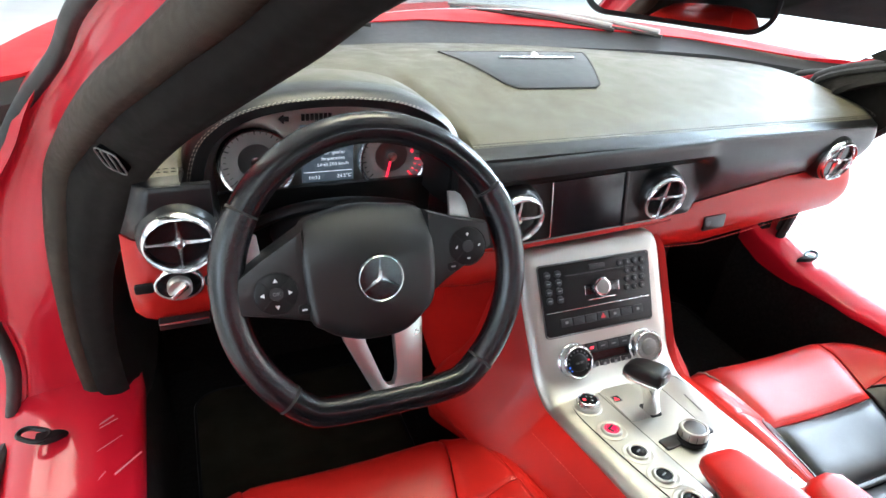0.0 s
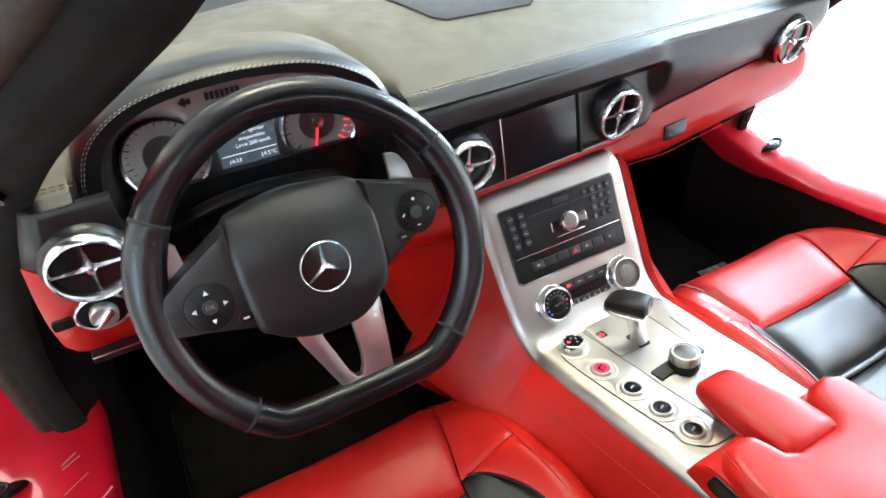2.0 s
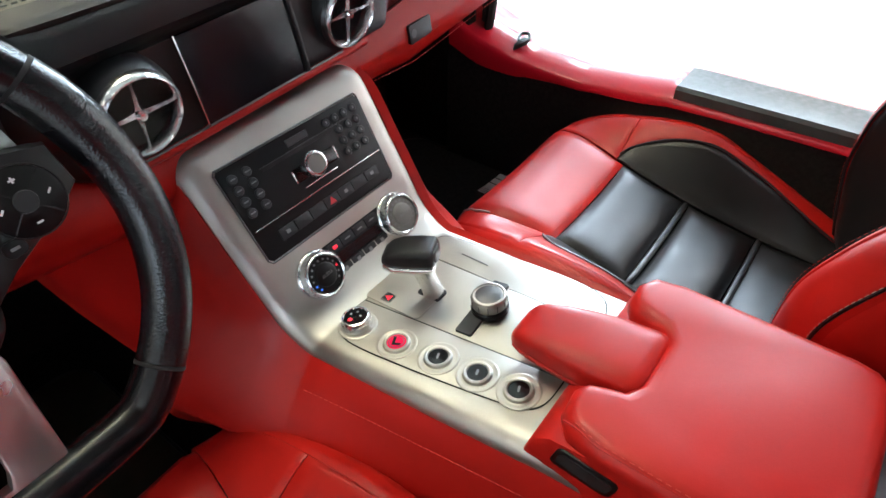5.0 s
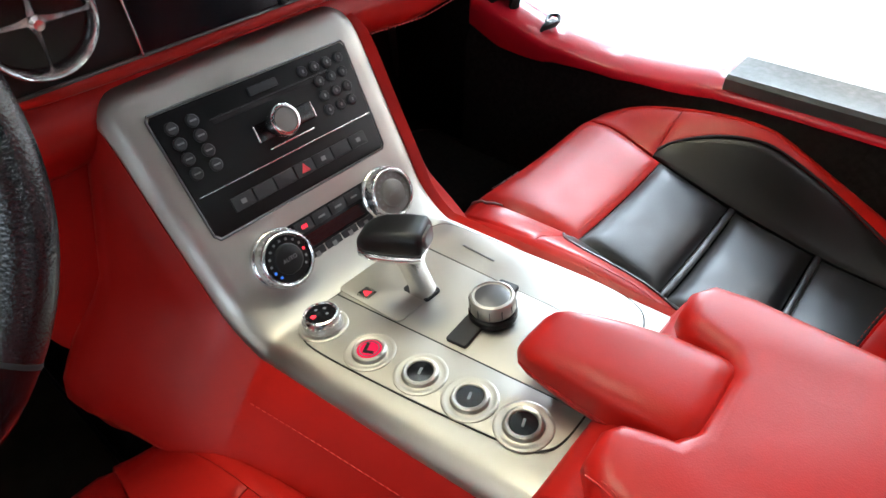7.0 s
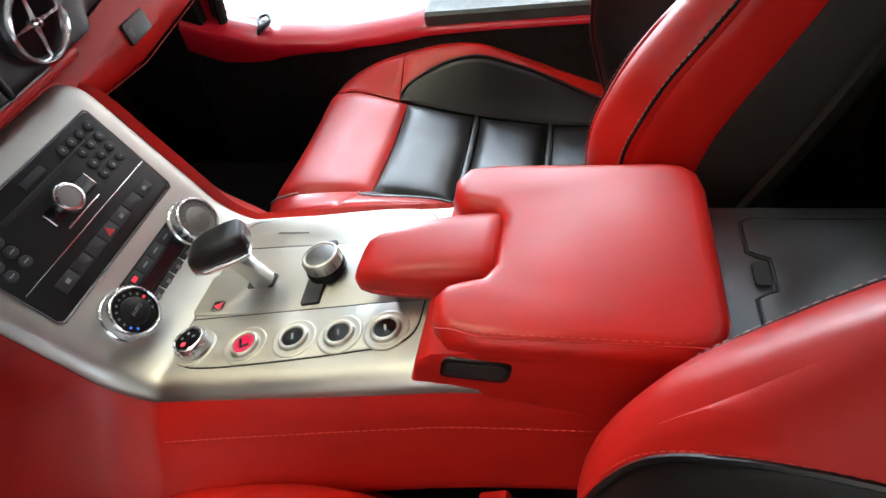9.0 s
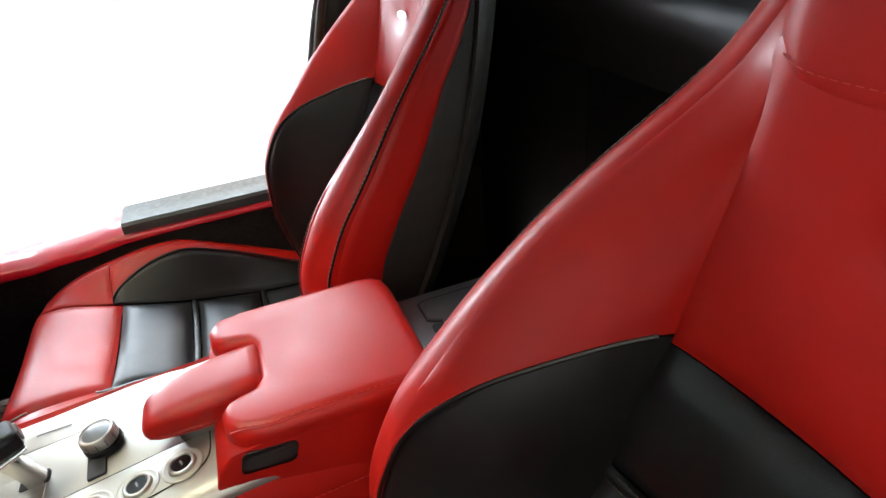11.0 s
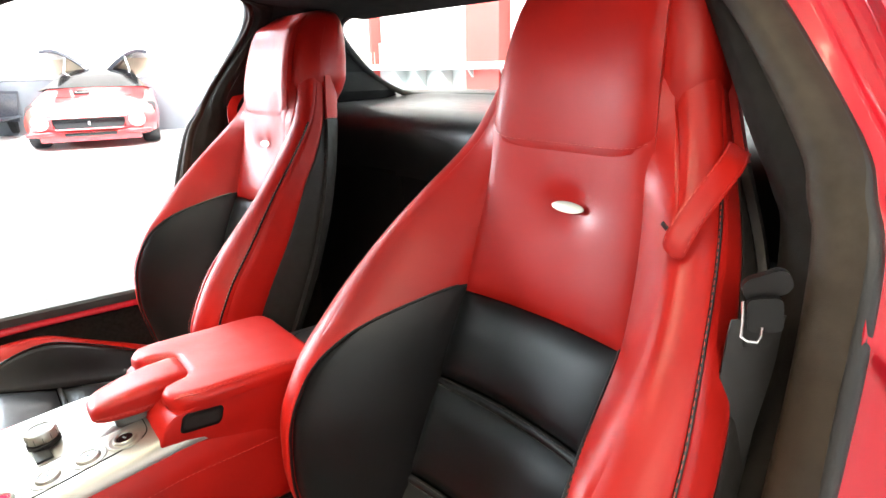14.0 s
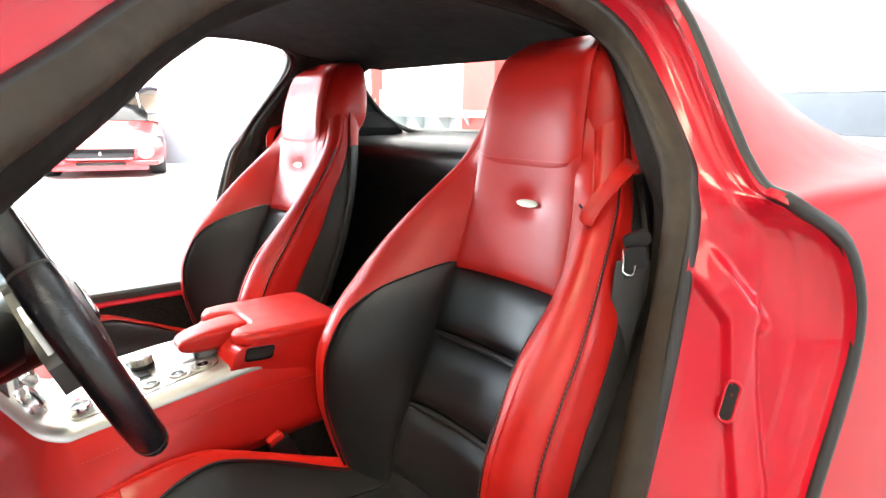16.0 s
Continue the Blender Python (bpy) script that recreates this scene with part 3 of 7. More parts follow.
# sills
for k in (1, -1):
    prof_y = [0.02, 0.20, 0.42, 0.52, 0.60, 0.70, 0.85, 0.95, 1.02]
    top = [0.402, 0.402, 0.402, 0.400, 0.390, 0.384, 0.402, 0.420, 0.440] if k > 0 else [0.402, 0.402, 0.402, 0.400, 0.387, 0.376, 0.384, 0.412, 0.440]
    rings, inner = [], []
    for y in np.linspace(-0.05, 1.02, 44):
        si = 0.020 * sstep(0.50, 0.58, y) if k > 0 else 0.0
        t = interp(y, prof_y, top)
        low = interp(y, [0.40, 0.56, 0.66, 0.74, 0.82, 0.90, 0.95], [0.020, 0.022, 0.016, 0.018, 0.028, 0.050, 0.060]) if k < 0 else 0.050
        rings.append([(k * x, y, z) for x, z in ((-0.690 - si, t - low - 0.006), (-0.672 - si, t - low), (-0.672 - si, t - 0.012), (-0.682 - si, t - 0.002), (-0.74, t), (-0.762, t + 0.004), (-0.782, t - 0.004), (-0.80, t - 0.006), (-0.845, t - 0.014), (-0.865, t - 0.04), (-0.90, t - 0.06), (-0.945, t - 0.12), (-0.93, 0.16), (-0.80, 0.12))])
        inner.append([(k * x, y, z) for x, z in ((-0.655 - si, 0.10), (-0.664 - si, t - 0.10), (-0.676 - si, t - low - 0.003), (-0.70, t - low - 0.003), (-0.70, 0.10))])
    plate = part("sill", loft(rings), PAINT, car, "glossy red door sill with scuffs", angle=50)
    part("sill_lining", loft(inner), CARPET, car, "black carpet lining")
    part("sill_plate", loft([[(k * x, y, z) for x, z in ((-0.676, 0.396), (-0.676, 0.413), (-0.682, 0.419), (-0.770, 0.419), (-0.780, 0.413), (-0.780, 0.396))] for y in np.linspace(0.03, 0.515, 8)]), SILLP, car, "dark grey sill plate")
    if k > 0:
        rng = random.Random(5)
        for _ in range(6):
            y, x = rng.uniform(0.56, 0.82), rng.uniform(-0.740, -0.695)
            part("scuff", rbox(rng.uniform(0.012, 0.050), rng.uniform(0.0012, 0.0030), 0.0003, 0.0, m=Matrix.Translation((x, y, interp(y, prof_y, top) + 0.0003)) @ pose(0, 0, 0, 0, -2, rng.uniform(-10, 60))), SCUFF, plate, "pale scuff")
    hx, hy, hz = (-0.822, 0.793, 0.404) if k > 0 else (-0.742, 0.870, 0.404)
    loop = [(k * (hx + u), hy + v, hz + 0.10 * (-u - 0.004)) for u, v in ((-0.018, 0.002), (-0.014, 0.012), (-0.004, 0.014), (0.014, 0.006), (0.020, -0.002), (0.014, -0.012), (0.004, -0.013), (-0.010, -0.006))]
    hook = part("striker", tube([tuple(p) for p in curve_pts(loop, 32, True)], 0.0036, 8, True), PLASTIC, car, "black door striker loop")
    part("striker_tail", loft([[(k * (hx + u), hy + v - w, hz + dzz - 0.004), (k * (hx + u), hy + v + w, hz + dzz - 0.004), (k * (hx + u), hy + v + w * 0.7, hz + dzz + 0.003), (k * (hx + u), hy + v - w * 0.7, hz + dzz + 0.003)] for u, v, w, dzz in ((0.004, -0.006, 0.008, -0.001), (0.016, -0.006, 0.011, -0.002), (0.028, -0.003, 0.009, -0.004), (0.036, 0.001, 0.004, -0.008), (0.039, 0.003, 0.001, -0.012))]), PLASTIC, hook, "tapered black tail")
part("sill_seal", tube([(-0.872, 0.90, 0.335), (-0.874, 0.82, 0.352), (-0.876, 0.70, 0.360), (-0.878, 0.45, 0.364), (-0.878, 0.10, 0.364)], 0.0085, 8), RUBBER, car, "black rubber sill seal")

# floor pan, bulkheads and tunnel
part("floor_pan", rbox(1.40, 1.9, 0.03, 0.0, m=Matrix.Translation((0, 0.42, 0.085))), CARPET, car, "black carpet floor")
part("firewall", rbox(1.38, 0.03, 0.56, 0.0, m=Matrix.Translation((0, 1.28, 0.33)) @ pose(0, 0, 0, -8, 0, 0)), CARPET, car, "black carpet bulkhead")
part("tunnel", rbox(0.20, 1.5, 0.30, 0.03, 3, m=Matrix.Translation((-0.01, 0.52, 0.24))), CARPET, car, "black carpet tunnel")
part("rear_bulkhead", rbox(1.40, 0.03, 0.66, 0.0, m=Matrix.Translation((0, -0.285, 0.42))), BLACK, car, "black leather rear bulkhead")
for k in (-1, 1):
    pk = part("pocket_cover", prism(round_rect(0.36, 0.34, 0.02, 5), 0.0, 0.010, Matrix.Translation((k * 0.40, -0.268, 0.52)) @ pose(0, 0, 0, 90, 0, 0), 0.004), TRIMD, car, "black stowage cover")
    part("pocket_rail", rbox(0.34, 0.012, 0.010, 0.004, m=Matrix.Translation((k * 0.40, -0.262, 0.697))), SHELL, pk, "grey trim rail")
g = []
for x in [-0.70 + 1.40 * i / 30 for i in range(31)]:
    e = abs(x / 0.70)
    g.append([(x, y + 0.012 * e * e, z + 0.006 * (1 - e * e)) for y, z in ((-0.272, 0.690), (-0.262, 0.745), (-0.256, 0.778), (-0.262, 0.797), (-0.282, 0.810), (-0.33, 0.815), (-0.42, 0.817), (-0.52, 0.819), (-0.555, 0.827), (-0.585, 0.838), (-0.66, 0.842))])
part("parcel_shelf", sheet(g, 0.012), TRIMD, car, "black leather parcel shelf", angle=60)
for k in (-1, 1):
    part("shelf_joint", tube([(k * 0.585, -0.562, 0.8325), (k * 0.600, -0.535, 0.8265), (k * 0.605, -0.50, 0.8225)], 0.0016, 5), GROOVE, car, "dark joint")
for k in (-1, 1):
    part("kick_panel", rbox(0.03, 0.34, 0.66, 0.004, m=Matrix.Translation((k * 0.705, 1.150, 0.415))), CARPET, car, "black footwell side lining")
    part("side_lining", rbox(0.03, 0.30, 0.68, 0.004, m=Matrix.Translation((k * 0.690, -0.24, 0.42))), SUEDE, car, "dark grey side lining behind the seat")
kI = TRIM_SETS[1][1]
rows_k = []
for z in np.linspace(0.345, 0.665, 14):
    i = int(np.argmin([abs(p[2] - z) for p in kI[:40]]))
    x, y = kI[i][0], kI[i][1]
    rows_k.append([(x - 0.004, y - 0.002, z), (x + 0.010, y + 0.022, z), (-0.692, y + 0.06, z), (-0.686, y + 0.11, z), (-0.684, y + 0.20, z), (-0.684, y + 0.30, z)])
part("kick_trim", sheet(rows_k, 0.008), TRIMD, car, "dark grey footwell side trim", angle=70)
# rear quarter trim and rear window frame
for sgn in (1, -1):
    I = TRIM_SETS[sgn][1]
    seg = [tuple(p) for p in I[64:100]]
    g = []
    for x, y, z in seg:
        k = -1 if sgn > 0 else 1
        tx = k * interp(z, [0.40, 0.80, 0.857, 0.905, 0.972, 1.015, 1.04, 1.07], [0.66, 0.665, 0.628, 0.653, 0.613, 0.578, 0.48, 0.36])
        ty = interp(z, [0.40, 0.78, 0.82, 0.857, 0.905, 0.972, 1.015, 1.04, 1.07], [-0.30, -0.45, -0.56, -0.53, -0.465, -0.375, -0.337, -0.315, -0.305])
        g.append([(x + (tx - x) * f, y + (ty - y) * f, z - 0.0 * f) for f in [j / 8 for j in range(9)]])
    part("quarter_trim", sheet(g, 0.01), HEADLINER, car, "dark grey cloth quarter trim")
g = []
SR, SL = TRIM_SETS[-1][1], TRIM_SETS[1][1]
for j in range(47, 62):
    a, b = SL[j], SR[j]
    g.append([tuple(a + (b - a) * (0.5 + 0.5 * math.sin(math.pi * (f - 0.5))) * 1.0 + np.array((0, 0, 0.045 * math.sin(math.pi * f)))) for f in [i / 24 for i in range(25)]])
last = g[-1]
for f in (0.25, 0.5, 0.75, 1.0):
    g.append([(x * (1 - 0.10 * f), y + (-0.306 - y) * f, z + (1.044 - z) * f) for x, y, z in last])
part("roof_lining", sheet(g, 0.02), HEADLINER, car, "dark grey cloth roof lining")
# roof skin and rear glass surround
g = []
ROL, ROR = curve_pts(PILLAR_O, 100), curve_pts(passenger(PILLAR_O), 100)
for j in range(45, 67):
    a, b = ROL[j], ROR[j]
    g.append([tuple(a + (b - a) * f + np.array((0, 0, 0.05 * math.sin(math.pi * f)))) for f in [i / 20 for i in range(21)]])
part("roof_skin", sheet(g, 0.006), PAINT, car, "glossy red roof")
half = [(0.20, -0.306, 1.041), (0.47, -0.314, 1.040), (0.57, -0.337, 1.015), (0.605, -0.375, 0.972), (0.645, -0.465, 0.905), (0.62, -0.530, 0.857), (0.53, -0.565, 0.840), (0.20, -0.572, 0.847)]
frame_pts = half + [(-x, y, z) for x, y, z in half[::-1]]
part("rear_window_seal", tube([tuple(p) for p in curve_pts(frame_pts, 80, True)], 0.009, 8, True), RUBBER, car, "black rear window seal")
rg = part("rear_window", loft([[tuple(p) for p in curve_pts(frame_pts, 60, True)], [tuple(p + np.array((0, -0.004, 0.004))) for p in curve_pts(frame_pts, 60, True)]]), GLASS, car, "clear rear window")
rg.visible_shadow = False

# windscreen, cowl and bonnet
SL, SR = TRIM_SETS[1][0], TRIM_SETS[-1][0]
g = []
for j in range(26, 48):
    a, b = SL[j], SR[j]
    f0 = (47 - j) / 21
    g.append([tuple(a + (b - a) * f + np.array((0, (0.45 * f0 + 0.07) * max(0.0, math.sin(math.pi * f)) ** 0.7, 0.012 * math.sin(math.pi * f)))) for f in [i / 24 for i in range(25)]])
ws = part("windscreen", sheet(g, 0.004), GLASS, car, "clear windscreen")
ws.visible_shadow = False
g, gb = [], []
COWL_Y = ([0, 0.277, 0.497, 0.645, 0.70, 0.752, 0.797, 0.90, 0.96], [1.402, 1.345, 1.298, 1.235, 1.170, 1.103, 1.03, 0.95, 0.93])
for x in [-0.95 + 1.9 * i / 60 for i in range(61)]:
    e = abs(x / 0.95)
    y0, y1 = interp(abs(x), *COWL_Y), interp(abs(x), *COWL_Y) + 0.035 + 0.16 * (1 - e ** 1.5)
    zc = 0.784 + 0.006 * e
    g.append([(x, y0 - 0.02, zc - 0.03), (x, y0, zc - 0.006), (x, y0 + 0.3 * (y1 - y0), zc - 0.002), (x, y0 + 0.8 * (y1 - y0), zc + 0.006), (x, y1, zc + 0.012), (x, y1 + 0.012, zc)])
    row = []
    for f in [j / 16 for j in range(17)]:
        y = y1 - 0.004 + (2.85 - 0.55 * e ** 3 - y1) * f
        z = zc - 0.10 * f ** 6 + 0.014 - 0.06 * f - 0.06 * f * f + 0.008 * math.exp(-((abs(x) - 0.86) / 0.05) ** 2) + 0.012 * math.exp(-((abs(x) - 0.36) / 0.06) ** 2) * f ** 0.3 - 0.10 * sstep(0.86, 1.0, abs(x))
        row.append((x * (1 - 0.12 * f * f), y, z))
    gb.append(row)
part("cowl", sheet(g, 0.01), PLASTIC, car, "black plastic windscreen cowl")
part("bonnet", sheet(gb, 0.008), BONNET, car, "glossy red bonnet with raised creases", angle=60)
for p, q in (((0.16, 1.80), (0.474, 1.44)), ((0.30, 1.74), (0.565, 1.36)), ((-0.50, 1.62), (-0.16, 1.50))):
    wp = part("wiper", tube([(p[0] + (q[0] - p[0]) * f, p[1] + (q[1] - p[1]) * f + 0.02 * math.sin(math.pi * f), 0.812 + 0.006 * math.sin(math.pi * f)) for f in [j / 10 for j in range(11)]], 0.0065, 8), WIPER, car, "grey wiper arm")
    part("wiper_blade", tube([(p[0] + (q[0] - p[0]) * f, p[1] + (q[1] - p[1]) * f + 0.02 * math.sin(math.pi * f) - 0.014, 0.803) for f in [j / 10 for j in range(11)]], 0.005, 6), RUBBER, wp, "black wiper blade")
# inner cover of the passenger's windscreen post, down to the dash end
post_r = curve_pts([(0.676, 0.905, 0.60), (0.674, 0.862, 0.665), (0.668, 0.800, 0.730), (0.645, 0.735, 0.790), (0.60, 0.66, 0.86), (0.55, 0.59, 0.91), (0.49, 0.515, 0.965)], 40)
post_w = curve_pts([(0.715, 1.12, 0.60), (0.715, 1.08, 0.70), (0.705, 1.0, 0.782), (0.700, 0.93, 0.832), (0.68, 0.86, 0.88), (0.62, 0.72, 0.95), (0.54, 0.58, 1.02)], 40)
part("post_cover", sheet([[tuple(a + (b - a) * f + np.array((-0.016 * math.sin(math.pi * f), 0, 0.004 * math.sin(math.pi * f)))) for f in [j / 12 for j in range(13)]] for a, b in zip(post_r, post_w)], 0.012), PILLARCLOTH, car, "dark cloth windscreen post cover", angle=70)
part("post_seal", tube([tuple(p) for p in post_r], 0.006, 8), RUBBER, car, "black rubber edge of the post cover")
# vent slot in the driver's pillar trim
vS, vI, vN = TRIM_SETS[1]
vi = min(range(10, 50), key=lambda i: np.linalg.norm(vS[i] * 0.36 + vI[i] * 0.64 - np.array((-0.640, 0.702, 0.8160))))
vn, vx = Vector(vN[vi]), Vector(vI[vi] - vS[vi])
vx = (vx - vn * vx.dot(vn)).normalized()
vy = vn.cross(vx)
VM = Matrix.Translation(Vector(vS[vi] * 0.36 + vI[vi] * 0.64) + vn * 0.0275) @ Matrix((vx, vy, vn)).transposed().to_4x4()
pv = part("demister_vent", prism(round_rect(0.026, 0.033, 0.007, 5), -0.040, 0.0006, VM, 0.0004), VOID, car, "small black demister vent")
part("vent_rim", tube([tuple(VM @ Vector((x, y, 0.0012))) for x, y in round_rect(0.027, 0.034, 0.007, 5)], 0.0009, 6, True), KEYRIM, pv, "grey rim")
for k in (-0.0045, 0.0045):
    part("slat", rbox(0.0013, 0.031, 0.003, 0.0004, m=VM @ Matrix.Translation((k, 0, 0.001))), KEYRIM, pv)
# folded visor of the passenger
part("sun_visor", rbox(0.40, 0.15, 0.020, 0.008, 3, m=Matrix.Translation((0.27, 0.560, 1.000)) @ pose(0, 0, 0, -24, 5, 0)), HEADLINER, car, "dark folded sun visor")

# rear-view mirror
mirror = thing("rear_view_mirror", "black rear-view mirror hanging from the roof", "mirror", (-0.05, 0.60, 1.02))
MM = look((-0.066, 0.620, 0.999), (-0.50, 0.0, 1.06), 2) @ pose(0, 0, 0, 0, 180, 0)
part("mirror_shell", prism(round_rect(0.205, 0.066, 0.028, 8), -0.018, 0.006, MM, 0.006), PLASTIC, mirror, "black plastic shell")
part("mirror_pane", prism(round_rect(0.192, 0.054, 0.024, 8), 0.006, 0.0075, MM), MIRROR, mirror, "mirror glass")
part("mirror_stem", tube([(-0.055, 0.625, 1.02), (-0.05, 0.60, 1.07), (-0.05, 0.55, 1.11)], 0.010, 8), PLASTIC, mirror, "black stem")

# ---- seats ----
def build_seat(name, cx, label, bx):
    """Bucket seat with its own centre at x = cx."""
    seat = thing(name, label, "car seat", (cx, 0.30, 0.0), "bucket seats")

    # backrest: height -> centre depth, half width of the middle panel, half width and front of the wing
    Z = [0.20, 0.30, 0.39, 0.48, 0.56, 0.632, 0.70, 0.756, 0.80, 0.83, 0.90, 0.97, 1.005, 1.03, 1.038]
    YC = [0.150, 0.118, 0.080, 0.038, 0.003, -0.028, -0.045, -0.058, -0.064, -0.066, -0.074, -0.092, -0.110, -0.150, -0.185]
    C = [0.125, 0.128, 0.132, 0.134, 0.135, 0.135, 0.131, 0.126, 0.121, 0.118, 0.113, 0.104, 0.096, 0.078, 0.050]
    W = [0.238, 0.256, 0.269, 0.274, 0.271, 0.259, 0.237, 0.214, 0.190, 0.174, 0.148, 0.136, 0.126, 0.106, 0.068]
    YF = [0.170, 0.205, 0.226, 0.222, 0.184, 0.124, 0.062, 0.010, -0.032, -0.056, -0.082, -0.100, -0.122, -0.160, -0.190]
    YB = [0.045, 0.028, 0.000, -0.040, -0.075, -0.105, -0.132, -0.153, -0.170, -0.178, -0.194, -0.206, -0.212, -0.213, -0.212]

    def at(z):
        return [interp(z, Z, a) for a in (YC, C, W, YF, YB)]

    def smooth_at(z):
        acc = np.zeros(5)
        for dz, w in ((-0.03, 1), (-0.015, 2), (0, 3), (0.015, 2), (0.03, 1)):
            acc += w * np.array(at(min(max(z + dz, 0.2), 1.038)))
        return acc / 9 if z < 0.98 else np.array(at(z))

    def back_pt(z, band, f, side):
        """band 0 middle (f -1..1), 1 wing face, 2 rim, 3 side, 4 shell; f 0..1."""
        g0 = 0.038 * math.exp(-((z - 0.62) / 0.09) ** 2)
        z = z - g0 * (sstep(0.0, 1.0, f) if band == 1 else 1.0 if band == 2 else 1 - f if band == 3 else 0.0)
        yc, c, w, yf, yb = smooth_at(z)
        rw = 0.050 - 0.018 * sstep(0.58, 0.72, z)
        if band == 0:
            dish = 0.012 * f * f
            return (cx + c * f, yc + dish, z)
        if band == 1:
            e = w - rw
            s = c - 0.012 + (e - c + 0.012) * f
            soft = 0.85 * sstep(0.58, 0.72, z)
            y = yc + 0.012 + (yf - 0.004 - yc - 0.012) * ((1 - soft) * math.sin(f * math.pi / 2) + soft * f)
            return (cx + side * s, y, z)
        if band == 2:
            q = f * math.pi / 2
            s = w - rw + rw * math.sin(q)
            return (cx + side * s, yf - 0.004 - 0.88 * rw * (1 - math.cos(q)), z)
        if band == 3:
            y0 = yf - 0.004 - 0.88 * rw
            y = y0 + (yb + 0.065 - y0) * f
            return (cx + side * (w - 0.004 * f), y, z)
        y0 = yb + 0.065
        q = f * math.pi / 2
        return (cx + side * (w - 0.004) * math.cos(q * 0.999), y0 + (yb - y0) * math.sin(q), z)

    def rows(z0, z1, n):
        return [z0 + (z1 - z0) * i / (n - 1) for i in range(n)]

    ref = (cx, -0.6, 0.62)
    fr = [i / 14 for i in range(15)]
    full = [-1 + i / 12 for i in range(25)]
    back = part("backrest", sheet([[back_pt(z, 0, f, 1) for f in full] for z in rows(0.20, 0.272, 6)], 0.01, 0.004, ref), BLACK, seat)
    # quilted ribs of the middle panel
    for z0, z1 in ((0.272, 0.384), (0.396, 0.510), (0.522, 0.632)):
        g = []
        for z in rows(z0, z1, 12):
            k = (z - z0) / (z1 - z0)
            puff = 0.010 * (1 - abs(2 * k - 1) ** 4)
            g.append([(x, y + puff * (1 - abs(f) ** 8), zz) for f in full for x, y, zz in [back_pt(z, 0, f, 1)]])
        part("rib", sheet(g, 0.02, 0.003, ref), BLACK, back)
        if z0 > 0.38:
            g = [[(x, y + 0.003 * (1 - (2 * k - 1) ** 2), zz) for f in full for x, y, zz in [back_pt(z0 - 0.012 + 0.012 * k, 0, f, 1)]] for k in (0, 0.25, 0.5, 0.75, 1)]
            part("seam_band", sheet(g, 0.01, 0.002, ref), BLACK, back)
            for d in (-0.0105, -0.0015):
                part("seam", dashes([(x, y + 0.0022, zz) for f in full[1:-1] for x, y, zz in [back_pt(z0 + d, 0, f, 1)]], 0.004, 0.0025, 0.0005), DARKTHREAD, back)
    # upper middle panel with the dimple of the badge
    g = []
    for z in rows(0.632, 0.850, 30):
        row = []
        for f in full:
            x, y, zz = back_pt(z, 0, f, 1)
            k = (z - 0.632) / 0.202
            r2 = ((x - bx) / 0.034) ** 2 + ((zz - 0.764) / 0.020) ** 2
            y += 0.007 * (1 - (max(0.0, 1 - 2 * k)) ** 6) * (1 - abs(f) ** 8) - 0.009 * math.exp(-r2)
            row.append((x, y, zz))
        g.append(row)
    part("upper_panel", sheet(g, 0.02, 0.002, ref), RED, seat, "smooth red leather panel")
    # head pad, a little proud of the panel, with rounded lower corners
    g = []
    for z in rows(0.822, 1.036, 32):
        row = []
        for f in full:
            k = (z - 0.822) / 0.214
            corner = 0.16 * (1 - math.sqrt(max(0.0, 1 - max(0.0, 1 - k / 0.16) ** 2)))
            x, y, zz = back_pt(min(1.036, z + 0.010 * abs(f) ** 7 * (1 - k) ** 5), 0, f * (1 - corner), 1)
            y += (0.0080 + 0.003 * sstep(0.0, 0.35, k)) * (1 - abs(f) ** 8) * (1 - sstep(0.8, 1.0, k))
            row.append((x, y, zz))
        g.append(row)
    part("head_pad", sheet(g, 0.022, 0.002, ref), RED, seat, "padded red leather head pad")
    part("seam", dashes([(x, y + 0.0020, z + 0.006) for x, y, z in g[1]], 0.004, 0.003, 0.0004), REDTHREAD, seat)
    for side in (1, -1):
        # inner wing: black below, red above
        kk = lambda z: 0.86 if z < 0.49 else 0.34 + 0.52 * max(0.0, 1 - ((z - 0.49) / 0.142) ** 4) ** 0.4 if z < 0.630 else interp(z, [0.630, 0.642], [kk(0.6299), 0.06])
        part("bolster", sheet([[back_pt(z, 1, f * kk(z), side) for f in fr] for z in rows(0.20, 0.615, 34) + rows(0.618, 0.642, 20)], 0.010, 0.003, ref), BLACK, seat, "black leather inner bolster")
        zs = rows(0.20, 0.58, 26) + rows(0.584, 0.618, 12) + rows(0.620, 0.642, 20) + rows(0.6425, 0.905, 32)
        kz = lambda z: kk(z) if z <= 0.642 else 0.0
        part("wing", sheet([[back_pt(z, 1, kz(z) + (1 - kz(z)) * f, side) for f in fr] for z in zs], 0.008, 0.002, ref), RED, seat, "red leather shoulder wing")
        part("rim", sheet([[back_pt(z, 2, f, side) for f in [i / 8 for i in range(9)]] for z in rows(0.20, 0.905, 52)], 0.008, 0.002, ref), RED, seat, "red leather outer rim")
        cut = lambda z: interp(z, [0.2, 0.5, 0.72, 0.80, 0.84, 1.04], [0.50, 0.48, 0.56, 0.78, 1.0, 1.0])
        part("side_panel", sheet([[back_pt(z, 3, f * cut(z), side) for f in [i / 8 for i in range(9)]] for z in rows(0.20, 0.905, 52)], 0.008, 0.002, ref), RED, seat, "red leather side panel")
        part("shell_side", sheet([[back_pt(z, 3, cut(z) + (1 - cut(z)) * f, side) for f in [i / 8 for i in range(9)]] for z in rows(0.20, 0.84, 46)], 0.008, 0.001, ref), SHELL, seat, "dark grey shell side")
